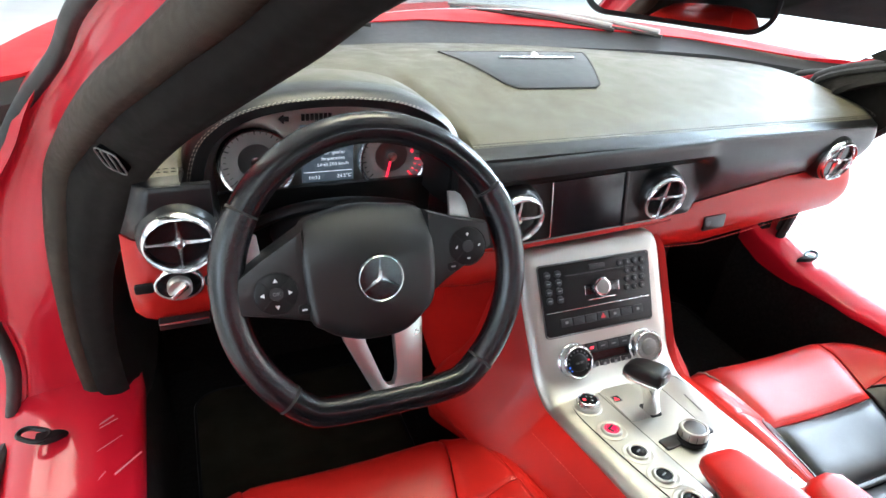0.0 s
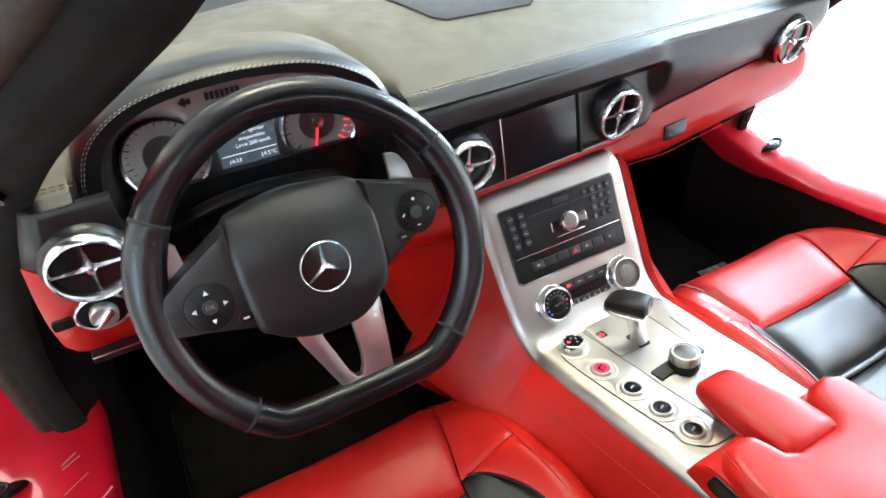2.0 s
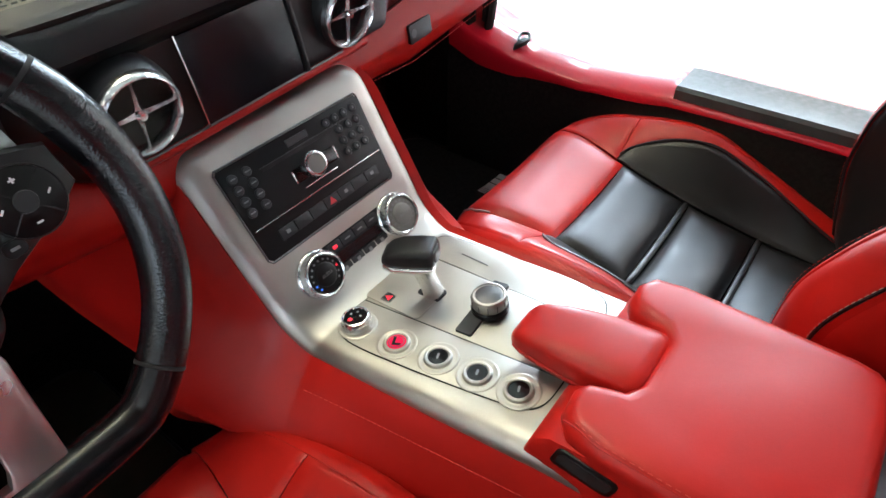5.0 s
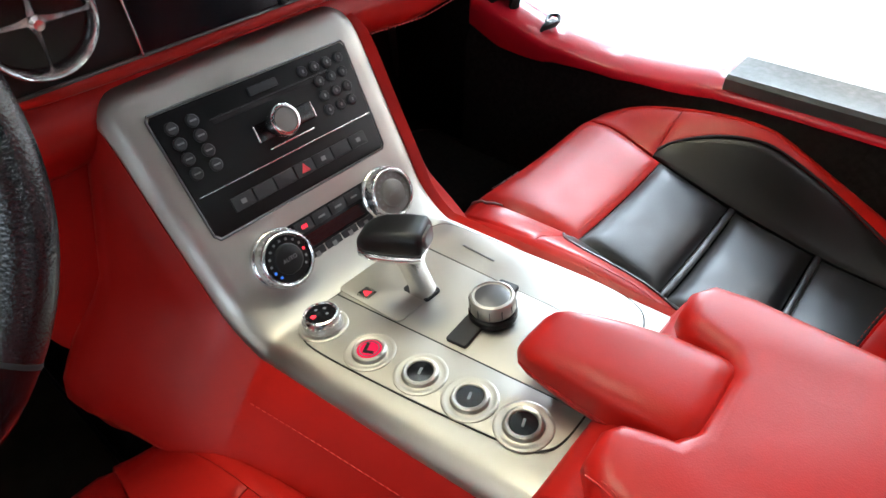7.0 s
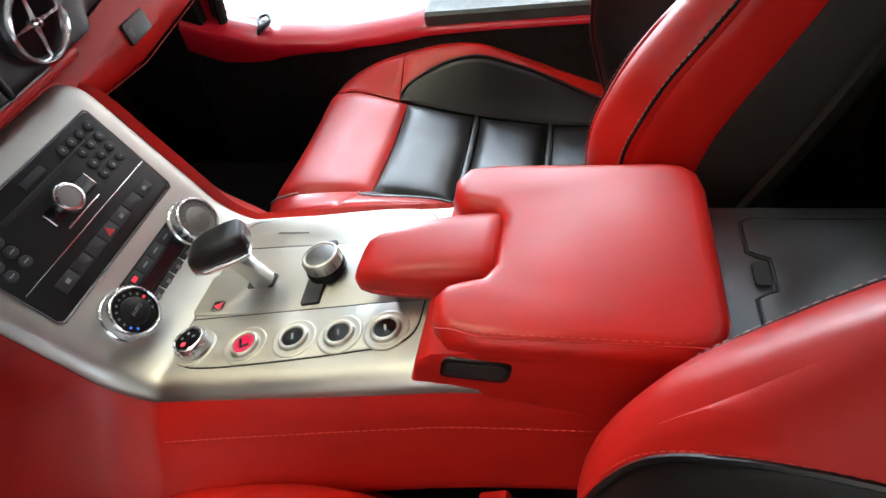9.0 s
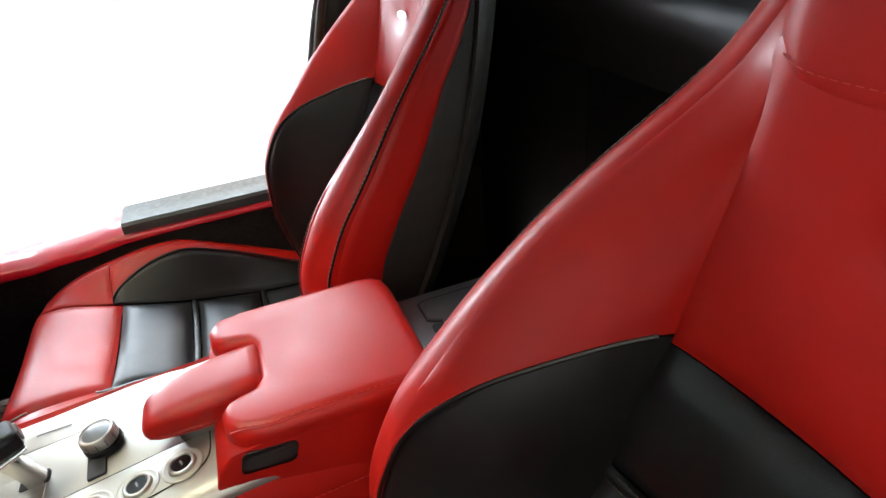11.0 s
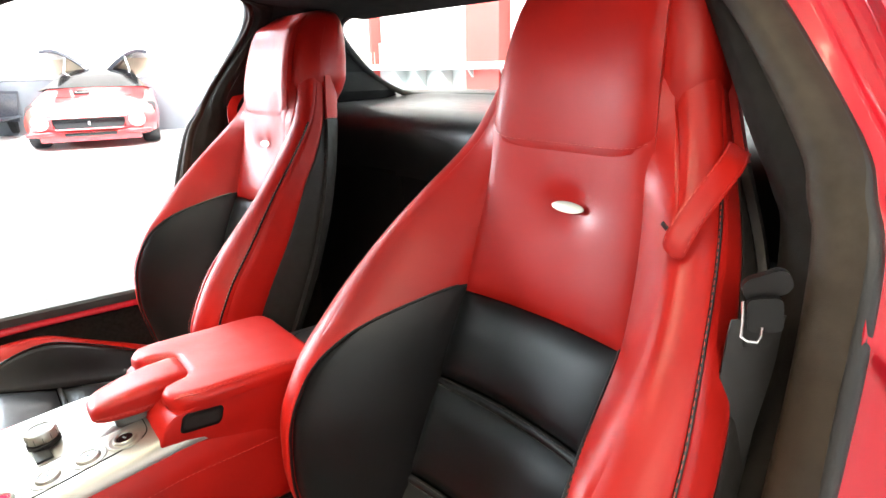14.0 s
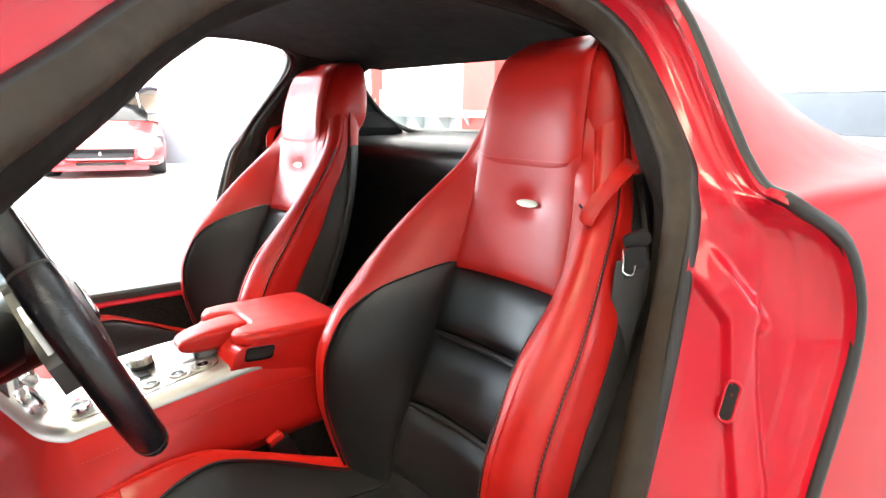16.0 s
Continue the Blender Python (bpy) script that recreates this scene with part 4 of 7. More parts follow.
        part("shell", sheet([[back_pt(z, 4, f, side) for f in [i / 10 for i in range(11)]] for z in rows(0.20, 0.82, 32)], 0.008), SHELL, seat, "dark grey back shell")
        part("shell_top", sheet([[back_pt(z, 4, f, side) for f in [i / 10 for i in range(11)]] for z in rows(0.822, 0.905, 8)], 0.008), RED, seat, "red leather back of the headrest")
        pipe = [back_pt(z, 1, kk(z), side) for z in rows(0.22, 0.615, 36) + rows(0.618, 0.642, 16)]
        part("piping", tube([(x, y + 0.001, z) for x, y, z in pipe], 0.0022, 6), BLACK, seat, "black piping")
        edge = [back_pt(z, 2, 0.85, side) for z in rows(0.24, 0.82, 50)]
        part("piping", tube([(x, y, z) for x, y, z in edge], 0.0020, 6), BLACK, seat, "black piping")
        for dx, dy in ((0.004, 0.003), (-0.004, -0.003)):
            part("seam", dashes([(x + side * dx * 0.3, y + dy, z) for x, y, z in edge], 0.004, 0.003, 0.0004), THREAD if side > 0 or cx > 0 else REDTHREAD, seat, "fine double stitching")
        part("seam", dashes([(x + side * 0.003, y + 0.005, z) for x, y, z in pipe[:-3]], 0.0035, 0.003, 0.0003), REDTHREAD, seat)
    # rounded head block that closes the top of the shell
    rings = []
    for z, hw, y0, y1 in ((0.800, 0.095, -0.150, -0.085), (0.845, 0.128, -0.178, -0.076), (0.875, 0.146, -0.190, -0.075), (0.895, 0.150, -0.197, -0.077), (0.915, 0.148, -0.201, -0.080), (0.945, 0.142, -0.206, -0.088), (0.975, 0.1345, -0.210, -0.099), (1.000, 0.126, -0.212, -0.111), (1.016, 0.117, -0.211, -0.124), (1.027, 0.105, -0.208, -0.138), (1.034, 0.089, -0.203, -0.153), (1.038, 0.062, -0.195, -0.170), (1.039, 0.030, -0.188, -0.178)):
        rings.append([(x, y, z) for x, y in round_rect(2 * hw, y1 - y0, min(0.046, 0.48 * (y1 - y0)), 9, cx, (y0 + y1) / 2)])
    part("headrest", loft(rings), RED, seat, "rounded red leather headrest", angle=70)
    for side in (1, -1):
        part("seam", tube([(cx + side * (hw - 0.0015), y1 - 0.040, z) for z, hw, y1 in ((0.905, 0.149, -0.079), (0.945, 0.142, -0.088), (0.975, 0.1345, -0.099), (1.000, 0.126, -0.111), (1.016, 0.117, -0.124))], 0.0016, 6), RED, seat)
    part("badge", revolve([(0.0, 0.0), (1.0, 0.0), (1.0, 0.002), (0.9, 0.003), (0.0, 0.0032)], 36,
                          Matrix.Translation((bx, -0.0520, 0.764)) @ pose(0, 0, 0, -66, 0, 0) @ Matrix.Diagonal((0.0235, 0.0066, 0.25, 1))), BADGE, seat, "oval brushed metal badge")

    # cushion: along y
    Y = [0.10, 0.18, 0.285, 0.415, 0.48, 0.54, 0.60, 0.645, 0.68, 0.702, 0.713, 0.716]
    ZC = [0.246, 0.246, 0.250, 0.270, 0.286, 0.302, 0.313, 0.319, 0.314, 0.296, 0.268, 0.20]
    CW = [0.115, 0.118, 0.120, 0.122, 0.124, 0.126, 0.140, 0.150, 0.155, 0.155, 0.155, 0.155]
    WW = [0.235, 0.245, 0.252, 0.256, 0.256, 0.252, 0.248, 0.240, 0.228, 0.212, 0.196, 0.190]
    ZB = [0.265, 0.268, 0.312, 0.368, 0.370, 0.362, 0.350, 0.336, 0.318, 0.294, 0.264, 0.20]

    def cat(y):
        acc = np.zeros(4)
        for dy, w in ((-0.02, 1), (0, 2), (0.02, 1)):
            yy = min(max(y + (dy if y < 0.675 else dy * 0.3), 0.10), 0.716)
            acc += w * np.array([interp(yy, Y, a) for a in (ZC, CW, WW, ZB)])
        return acc / 4

    def cush(y, band, f, side):
        zc, c, w, zb = cat(y)
        if band == 0:
            return (cx + c * f, y, zc + 0.008 * f * f)
        if band == 1:
            s = c + (w - 0.035 - c) * f
            return (cx + side * s, y, zc + 0.008 + (zb - zc - 0.008) * sstep(-0.15, 1.05, f))
        q = f * math.pi / 2
        if band == 2:
            return (cx + side * (w - 0.035 + 0.035 * math.sin(q)), y, zb - 0.045 * (1 - math.cos(q)) * (1 if zb > 0.26 else 0.4))
        return (cx + side * (w - 0.01 * f), y, (zb - 0.045 * (1 if zb > 0.26 else 0.4)) * (1 - f) + 0.12 * f)

    cref = (cx, 0.35, -0.6)
    base = part("cushion", sheet([[cush(y, 0, f, 1) for f in full] for y in rows(0.10, 0.279, 12)], 0.01, 0.005, cref), BLACK, seat)
    for y0, y1 in ((0.291, 0.409), (0.421, 0.540)):
        g = []
        for y in rows(y0, y1, 12):
            k = (y - y0) / (y1 - y0)
            g.append([(a, b, z + 0.009 * (1 - abs(2 * k - 1) ** 4) * (1 - abs(f) ** 8)) for f in full for a, b, z in [cush(y, 0, f, 1)]])
        part("rib", sheet(g, 0.02, 0.003, cref), BLACK, base)
        g = [[(a, b, z + 0.003 * (1 - (2 * k - 1) ** 2)) for f in full for a, b, z in [cush(y0 - 0.012 + 0.012 * k, 0, f, 1)]] for k in (0, 0.25, 0.5, 0.75, 1)]
        part("seam_band", sheet(g, 0.01, 0.002, cref), BLACK, base)
        for d in (-0.0105, -0.0015):
            part("seam", dashes([(a, b, z + 0.0022) for f in full[1:-1] for a, b, z in [cush(y0 + d, 0, f, 1)]], 0.004, 0.0025, 0.0005), DARKTHREAD, base)
    # front pad
    g = []
    for y in rows(0.540, 0.625, 12) + [0.645, 0.664, 0.680, 0.692, 0.703, 0.711, 0.716]:
        k = (y - 0.540) / 0.176
        g.append([(a, b, z + 0.007 * (1 - abs(2 * k - 1) ** 4) * (1 - abs(f) ** 8)) for f in full for a, b, z in [cush(y, 0, f, 1)]])
    for zz in (0.18, 0.12):
        g.append([(a, 0.709, zz) for a, b, z in g[18]])
    part("front_pad", sheet(g, 0.01, 0.004, cref), RED, seat, "red leather thigh pad")
    part("seam", dashes([(a, b + 0.008, z + 0.005) for a, b, z in g[0][1:-1]], 0.004, 0.003, 0.0005), REDTHREAD, seat)
    for side in (1, -1):
        # half-moon of black leather on the inner face, red round it
        ys = rows(0.10, 0.555, 44)
        k = lambda y: 0.03 + 0.79 * math.sqrt(max(0.0, 1 - ((y - 0.36) / 0.196) ** 2)) if y > 0.36 else 0.82 - 0.25 * sstep(0.33, 0.12, y)
        part("bolster", sheet([[cush(y, 1, f * k(y), side) for f in fr] for y in ys], 0.008, 0.003, cref), BLACK, seat, "black leather inner bolster")
        part("bolster_cover", sheet([[cush(y, 1, k(y) + (1 - k(y)) * f, side) for f in fr] for y in ys], 0.008, 0.002, cref), RED, seat, "red leather bolster cover")
        part("bolster_front", sheet([[cush(y, 1, f, side) for f in fr] for y in rows(0.556, 0.715, 26)], 0.008, 0.002, cref), RED, seat, "red leather bolster front")
        part("piping", tube([(a, b, z + 0.001) for y in ys for a, b, z in [cush(y, 1, k(y), side)]], 0.002, 6), BLACK, seat, "black piping")
        part("rim", sheet([[cush(y, 2, f, side) for f in [i / 8 for i in range(9)]] for y in rows(0.10, 0.715, 40)], 0.008, 0.001, cref), RED, seat, "red leather outer rim")
        part("side_panel", sheet([[cush(y, 3, f, side) for f in [i / 5 for i in range(6)]] for y in rows(0.10, 0.715, 30)], 0.008), RED, seat, "red leather side panel")
        part("runner", rbox(0.03, 0.5, 0.04, 0.004, m=Matrix.Translation((cx + side * 0.19, 0.36, 0.115))), PLASTIC, seat, "black seat runner")
        if cx < 0 or side > 0:
            continue
        loop = [cush(y, 1, 0.0, side) for y in rows(0.648, 0.680, 6)]
        part("piping", tube([(a, b, z + 0.001) for a, b, z in loop] + [(loop[-1][0], 0.695, 0.312), (loop[-1][0], 0.708, 0.285), (loop[-1][0], 0.712, 0.25)], 0.0017, 6), THREAD, seat, "pale piping")
    return seat


build_seat("bucket_seat", SEAT_D, "red and black leather bucket seat behind the steering wheel", -0.432)
build_seat("bucket_seat", SEAT_P, "red and black leather bucket seat of the passenger", 0.434)

# strap loop on the driver's outer shoulder
strap = thing("belt_strap", "red leather belt guide strap on the seat shoulder", "strap", (-0.60, -0.08, 0.74))
g = []
line = curve_pts([(-0.604, 0.014, 0.760), (-0.606, 0.008, 0.775), (-0.609, -0.008, 0.795), (-0.612, -0.032, 0.815), (-0.611, -0.062, 0.833), (-0.600, -0.095, 0.842)], 25)
for i, c in enumerate(line):
    f = i / 24
    w = 0.0115 * math.sqrt(max(0.02, 1 - max(0, (0.14 - f) / 0.14) ** 2))
    across = np.array((0.78, 0.38, 0.50))
    g.append([tuple(c + across * w * k + np.array((-0.45, 0.85, 0.25)) * 0.0022 * (1 - k ** 4)) for k in (-1, -0.85, -0.5, 0, 0.5, 0.85, 1)])
part("strap_band", sheet(g, 0.004), RED, strap, "red leather band")
part("strap_seam", dashes([tuple(np.array(r[1]) + np.array((-0.001, 0.0022, 0.001))) for r in g[3:]], 0.004, 0.003, 0.0004), REDTHREAD, strap)
part("strap_seam", dashes([tuple(np.array(r[5]) + np.array((-0.0005, 0.0012, 0.0004))) for r in g[3:]], 0.004, 0.003, 0.0004), REDTHREAD, strap)

part("strap_tab", rbox(0.0075, 0.0016, 0.0045, 0.0004, m=Matrix.Translation((-0.5945, 0.012, 0.785)) @ pose(0, 0, 0, -20, -40, 0)), BLACK, strap, "black fabric tab")

other_strap = thing("belt_strap", "red leather belt guide loop on the passenger seat shoulder", "strap", (0.60, -0.10, 0.80))
loop = curve_pts([(0.598, -0.045, 0.800), (0.612, -0.052, 0.835), (0.622, -0.075, 0.862), (0.610, -0.105, 0.880), (0.588, -0.125, 0.890)], 20)
part("strap_band", sheet([[tuple(p + np.array((0.15, 0.95, 0.25)) * 0.011 * k) for k in (-1, -0.5, 0, 0.5, 1)] for p in loop], 0.004), RED, other_strap, "red leather band")

# seat belt on the rear post
belt = thing("seat_belt", "black seat belt with a chrome tongue on the rear post", "seat belt", (-0.63, -0.03, 0.5))
wp = curve_pts([(-0.676, -0.002, 0.722), (-0.674, 0.004, 0.68), (-0.668, 0.018, 0.59), (-0.662, 0.034, 0.46), (-0.660, 0.065, 0.32), (-0.660, 0.085, 0.16)], 30)
g = [[(p[0] - 0.012 + 0.024 * k, p[1] - 0.020 + 0.040 * k + 0.002 * math.sin(i * 0.7), p[2]) for k in (0, 0.25, 0.5, 0.75, 1)] for i, p in enumerate(wp)]
part("webbing", sheet(g, 0.002), RUBBER, belt, "black webbing")
part("webbing_guide", prism(round_rect(0.036, 0.022, 0.009, 6), -0.004, 0.004, Matrix.Translation((-0.680, 0.001, 0.752)) @ pose(0, 0, 0, 78, 24, 35), 0.003), PLASTIC, belt, "black webbing guide")
part("tongue_grip", prism(round_rect(0.026, 0.030, 0.006, 5), -0.004, 0.004, Matrix.Translation((-0.682, 0.002, 0.728)) @ pose(0, 0, 0, 84, 8, 35), 0.002), PLASTIC, belt, "black grip")
part("tongue", tube([(-0.6695, 0.0135, 0.738), (-0.6705, 0.0130, 0.722), (-0.6705, 0.0130, 0.708), (-0.675, 0.010, 0.704), (-0.681, 0.006, 0.704), (-0.683, 0.005, 0.710), (-0.683, 0.005, 0.718)], 0.0014, 8), CHROME, belt, "chrome tongue frame")
part("tongue_plate", rbox(0.013, 0.003, 0.030, 0.001, m=Matrix.Translation((-0.676, 0.007, 0.714)) @ pose(0, 0, 0, 4, 4, 35)), PLASTIC, belt, "black latch plate")

# belt buckle between seat and console
buckle = thing("belt_buckle", "black belt buckle with a red button beside the console", "buckle", (-0.16, 0.28, 0.25))
part("buckle_body", rbox(0.022, 0.040, 0.085, 0.005, 2, m=Matrix.Translation((-0.158, 0.270, 0.285)) @ pose(0, 0, 0, -25, 0, 0)), PLASTIC, buckle, "black buckle")
part("buckle_button", rbox(0.020, 0.030, 0.014, 0.004, 2, m=Matrix.Translation((-0.156, 0.292, 0.326)) @ pose(0, 0, 0, -25, 0, 0)), RED, buckle, "red release button")
part("buckle_stalk", tube([(-0.158, 0.255, 0.255), (-0.16, 0.235, 0.20), (-0.16, 0.22, 0.10)], 0.008, 8), PLASTIC, buckle)

# floor mats
for mx, lab in ((-0.44, "black carpet mat in the driver footwell, browned for the light on it"), (0.465, "black carpet floor mat in the passenger footwell")):
    fm = thing("floor_mat", lab, "floor mat", (mx, 0.92, 0.102), "floor mats")
    # the driver's pile takes the browned, lit colour, the passenger's stays plain black
    part("mat_carpet", prism(round_rect(0.40, 0.46, 0.05, 6, mx, 0.91), 0.100, 0.110, None, 0.003), CARPET if mx > 0 else MATD, fm, "pile")
    part("mat_edge", tube([(x, y, 0.108) for x, y in round_rect(0.40, 0.46, 0.05, 6, mx, 0.91)], 0.004, 6, True), PLASTIC, fm, "black bound edge")
    if mx > 0:
        for i in range(7):
            part("mat_marking", rbox(0.0030 if i < 4 else 0.018, 0.020, 0.001, 0.0, m=Matrix.Translation((0.562 + (0.006 * i if i < 4 else 0.030 + 0.022 * (i - 4)), 0.852 - 0.001 * i, 0.1112))), WHITEMARK, fm, "pale bars")

# ---- dashboard ----
dash = thing("dashboard", "black leather dashboard with red lower panels and round vents", "dashboard", (0, 0.95, 0.55))


def dy(x):
    return 0.05 * x + 0.11 * max(0.0, (-0.635 - x) / 0.060) ** 2 + 0.078 * max(0.0, (x - 0.605) / 0.06) ** 2


def dash_front(x):
    return 1.392 - 0.20 * abs(x / 0.69) ** 2.0


def dz(x):
    return -0.018 * x


RT = ([-0.69, -0.5, -0.2, 0.12, 0.25, 0.45, 0.69], [0.712, 0.70, 0.632, 0.630, 0.648, 0.670, 0.68])
RB = ([-0.69, -0.5, -0.2, 0.10, 0.25, 0.45, 0.69], [0.600, 0.602, 0.56, 0.572, 0.560, 0.576, 0.59])
xs = [-0.664 + 1.330 * i / 110 for i in range(111)]
g = []
for x in xs:
    e = abs(x / 0.69)
    front = dash_front(x)
    row = []
    for f in [0.966 * i / 24 for i in range(25)] + [0.974, 0.982, 0.991, 1.0]:
        y = front + (0.742 + dy(x) + 0.135 * sstep(-0.588, -0.574, x) * sstep(-0.230, -0.250, x) - front) * f
        z = 0.782 + dz(x) + 0.030 * math.sin(math.pi * f) * (1 - 0.5 * e ** 4) + (0.006 if x > 0 else -0.035) * (1 - f) * e ** 3
        z -= 0.012 * sstep(0.93, 1.0, f)
        row.append((x + 0.026 * max(0.0, (-0.6 - x) / 0.064), y, z))
    g.append(row)
part("dash_edge", sheet([q[24:] for q in g], 0.006, 0.0, (0, 1, -3)), BLACK, dash, "black leather edge of the dash top", angle=60)
# same black leather as the edge, in the colour that holds the light
part("dash_top", sheet([q[:25] for q in g], 0.02, 0.0, (0, 1, -3)), DASH, dash, "black grained leather dash top, warm light put into its colour", angle=60)
for d in (0.0, 0.006):
    for ok in (lambda x: x < -0.575, lambda x: x > -0.245):
        part("seam", dashes([(x, 0.754 + d + dy(x), 0.7845 + 0.0012 * d / 0.006 + dz(x)) for x in xs if ok(x) and x > -0.635], 0.0045, 0.003, 0.0006), SHELL, dash, "dark stitching along the edge")
# panel of the vents and the display, set back under the roll
def panel_y(x):
    return 0.7445 + 0.066 * (x + 0.033)


PANEL_Y = ([0.0, 0.08, 0.16, 0.24, 0.36, 0.90, 0.95, 1.0], [0.0, -0.007, -0.010, -0.010, 0.0065, -0.0070, -0.002, 0.012])
PANEL_Z = ([0.0, 0.08, 0.16, 0.24, 0.36, 0.90, 0.95, 1.0], [0.772, 0.764, 0.752, 0.739, 0.727, 0.641, 0.6375, 0.634])
for x0, x1 in ((-0.664, -0.560), (-0.258, 0.666)):
    g = []
    for x in np.linspace(x0, x1, 90):
        red_top = interp(x, *RT)
        z0 = 0.772 + dz(x)
        wc = sstep(-0.240, -0.205, x) * sstep(0.215, 0.180, x)
        row = []
        for f in [i / 24 for i in range(25)]:
            yo, zo = 0.742 + dy(x) - 0.014 * math.sin(math.pi * f) + 0.024 * f, z0 + (red_top - z0) * f
            yn = interp(f, *PANEL_Y) + (panel_y(x) if f > 0.3 else 0.742 + dy(x) + 0.002)
            if 0.2 < f < 0.36:
                k = (f - 0.2) / 0.16
                yn = (0.742 + dy(x) - 0.010) * (1 - k) + (panel_y(x) + 0.006) * k
            row.append((x + 0.026 * max(0.0, (-0.6 - x) / 0.064) * (1 - f), yo + (yn - yo) * wc, zo + (interp(f, *PANEL_Z) - zo) * wc))
        g.append(row)
    part("dash_roll", sheet(g, 0.02, 0.002, (0, 2, 0.7)), BLACK, dash, "black leather dash roll")
g = []
for x in xs:
    a, b = interp(x, *RT), interp(x, *RB)
    if -0.572 < x < -0.258:
        a = min(a, 0.662)
    g.append([(x, 0.764 + dy(x) - 0.020 * math.sin(math.pi * f * 0.9) + 0.008 * f, a + (b - a) * f) for f in [i / 12 for i in range(13)]] + [(x, 0.80 + dy(x), b - 0.004), (x, 0.95, b + 0.02)])
part("lower_panel", sheet(g, 0.012, 0.0, (0, 2, 0.6)), RED, dash, "red leather lower dash", angle=60)
part("seam", dashes([(x, 0.7505 + dy(x), interp(x, *RB) + 0.006) for x in xs if x > 0.14], 0.0045, 0.003, 0.0006), REDTHREAD, dash)
part("under_cover", rbox(1.30, 0.30, 0.02, 0.004, m=Matrix.Translation((0, 0.98, 0.585))), PLASTIC, dash, "black under-dash cover")
# inset speaker cover with its chrome strip
def top_z(x, y):
    e = abs(x / 0.69)
    f = (dash_front(x) - y) / (dash_front(x) - 0.742 - dy(x))
    return 0.782 + dz(x) + 0.030 * math.sin(math.pi * min(1, max(0, f))) * (1 - 0.5 * e ** 4) + (0.006 if x > 0 else -0.035) * (1 - f) * e ** 3


g = []
for i in range(15):
    v = i / 14
    y = 1.185 - 0.255 * v
    x0, x1 = -0.112 + 0.030 * v, 0.220 - 0.128 * v
    inset = 0.012 * max(0.0, (v - 0.90) / 0.10) ** 2
    g.append([(x, y, top_z(x, y) + 0.0030) for x in np.linspace(x0 + inset, x1 - inset, 19)])
part("speaker_cover", sheet(g, 0.004, 0.001, (0.05, 1.05, 0.0)), PLASTIC, dash, "black speaker cover")
rim = g[0] + [r[-1] for r in g[1:]] + g[-1][::-1] + [r[0] for r in g[::-1][1:-1]]
part("speaker_joint", tube([(x, y, z - 0.002) for x, y, z in rim], 0.0020, 5, True), GROOVE, dash, "dark joint")
part("speaker_strip", loft([[(cx_ + 0.0, y_ + s * 0.0026, z_ + 0.0050 + (0.0022 if s == 0 else 0)) for s in (-1, 0, 1)] + [(cx_, y_, z_ + 0.003)] for cx_, y_, z_ in [(x, 1.108 - 0.0, top_z(x, 1.108)) for x in np.linspace(-0.02, 0.145, 14)]]), CHROME, dash, "chrome strip")
part("strip_badge", revolve([(0.009, 0.0), (0.009, 0.003), (0.0005, 0.004)], 20, Matrix.Translation((0.062, 1.118, top_z(0.06, 1.118) + 0.005)) @ pose(0, 0, 0, 40, 0, 0)), CHROME, dash)


def vent(c, r, tilt, spin=0):
    m = Matrix.Translation(c) @ pose(0, 0, 0, 90 + tilt, 0, 0)
    v = part("air_vent", revolve([(r * 0.84, -0.020), (r * 0.85, 0.006), (r * 0.88, 0.0125), (r * 0.93, 0.0150), (r * 0.985, 0.0130), (r * 1.02, 0.006), (r * 1.02, -0.020)], 56, m), CHROME, dash, "round chrome-rimmed air vent")
    part("vent_socket", revolve([(r * 1.03, 0.004), (r * 1.12, -0.002), (r * 1.16, -0.014), (r * 1.16, -0.03)], 48, m), BLACK, v, "black surround")
    part("vent_well", revolve([(r * 0.85, 0.006), (r * 0.80, -0.006), (r * 0.5, -0.016), (0.001, -0.018)], 40, m), GLOSS, v, "black vent well")
    for q in (0, 90, 180, 270):
        part("vane", loft([[tuple(m @ Matrix.Rotation(radians(q + spin), 4, "Z") @ Vector((d, a * w, 0.008 + b * 0.0022 - 0.002 * (d / r)))) for a, b in ((-1, -1), (0, 1), (1, -1))] for d, w in ((0.002, 0.0042), (r * 0.3, 0.0024), (r * 0.6, 0.0018), (r * 0.86, 0.0026))]), CHROME, v, "chrome cross vane")
    part("vent_hub", revolve([(0.0050, 0.004), (0.0055, 0.010), (0.0035, 0.0125), (0.0004, 0.013)], 16, m), CHROME, v)
    return v


vent((-0.600, 0.708, 0.721), 0.0385, 8)
vent((-0.163, 0.728, 0.686), 0.0385, 8)
vent((0.112, 0.748, 0.681), 0.0385, 8)
vent((0.515, 0.765, 0.705), 0.0385, 8)
DM = Matrix.Translation((-0.033, 0.7435, 0.6835)) @ pose(0, 0, 0, -10, 0, 3.8)
disp = part("display", rbox(0.134, 0.006, 0.086, 0.002, m=DM), SCREEN, dash, "switched-off dark display")
part("display_edge", rbox(0.0018, 0.008, 0.088, 0.0006, m=DM @ Matrix.Translation((-0.0685, -0.001, 0))), CHROME, disp, "thin chrome edge")
part("display_bezel", rbox(0.007, 0.008, 0.088, 0.002, m=DM @ Matrix.Translation((0.071, -0.001, 0))), PLASTIC, disp, "black bezel bar")
part("display_foot", tube([(x, panel_y(x) - 0.0085, 0.6395) for x in np.linspace(-0.195, 0.10, 20)], 0.0013, 6), ALUD, disp, "thin metal edge under the panel")
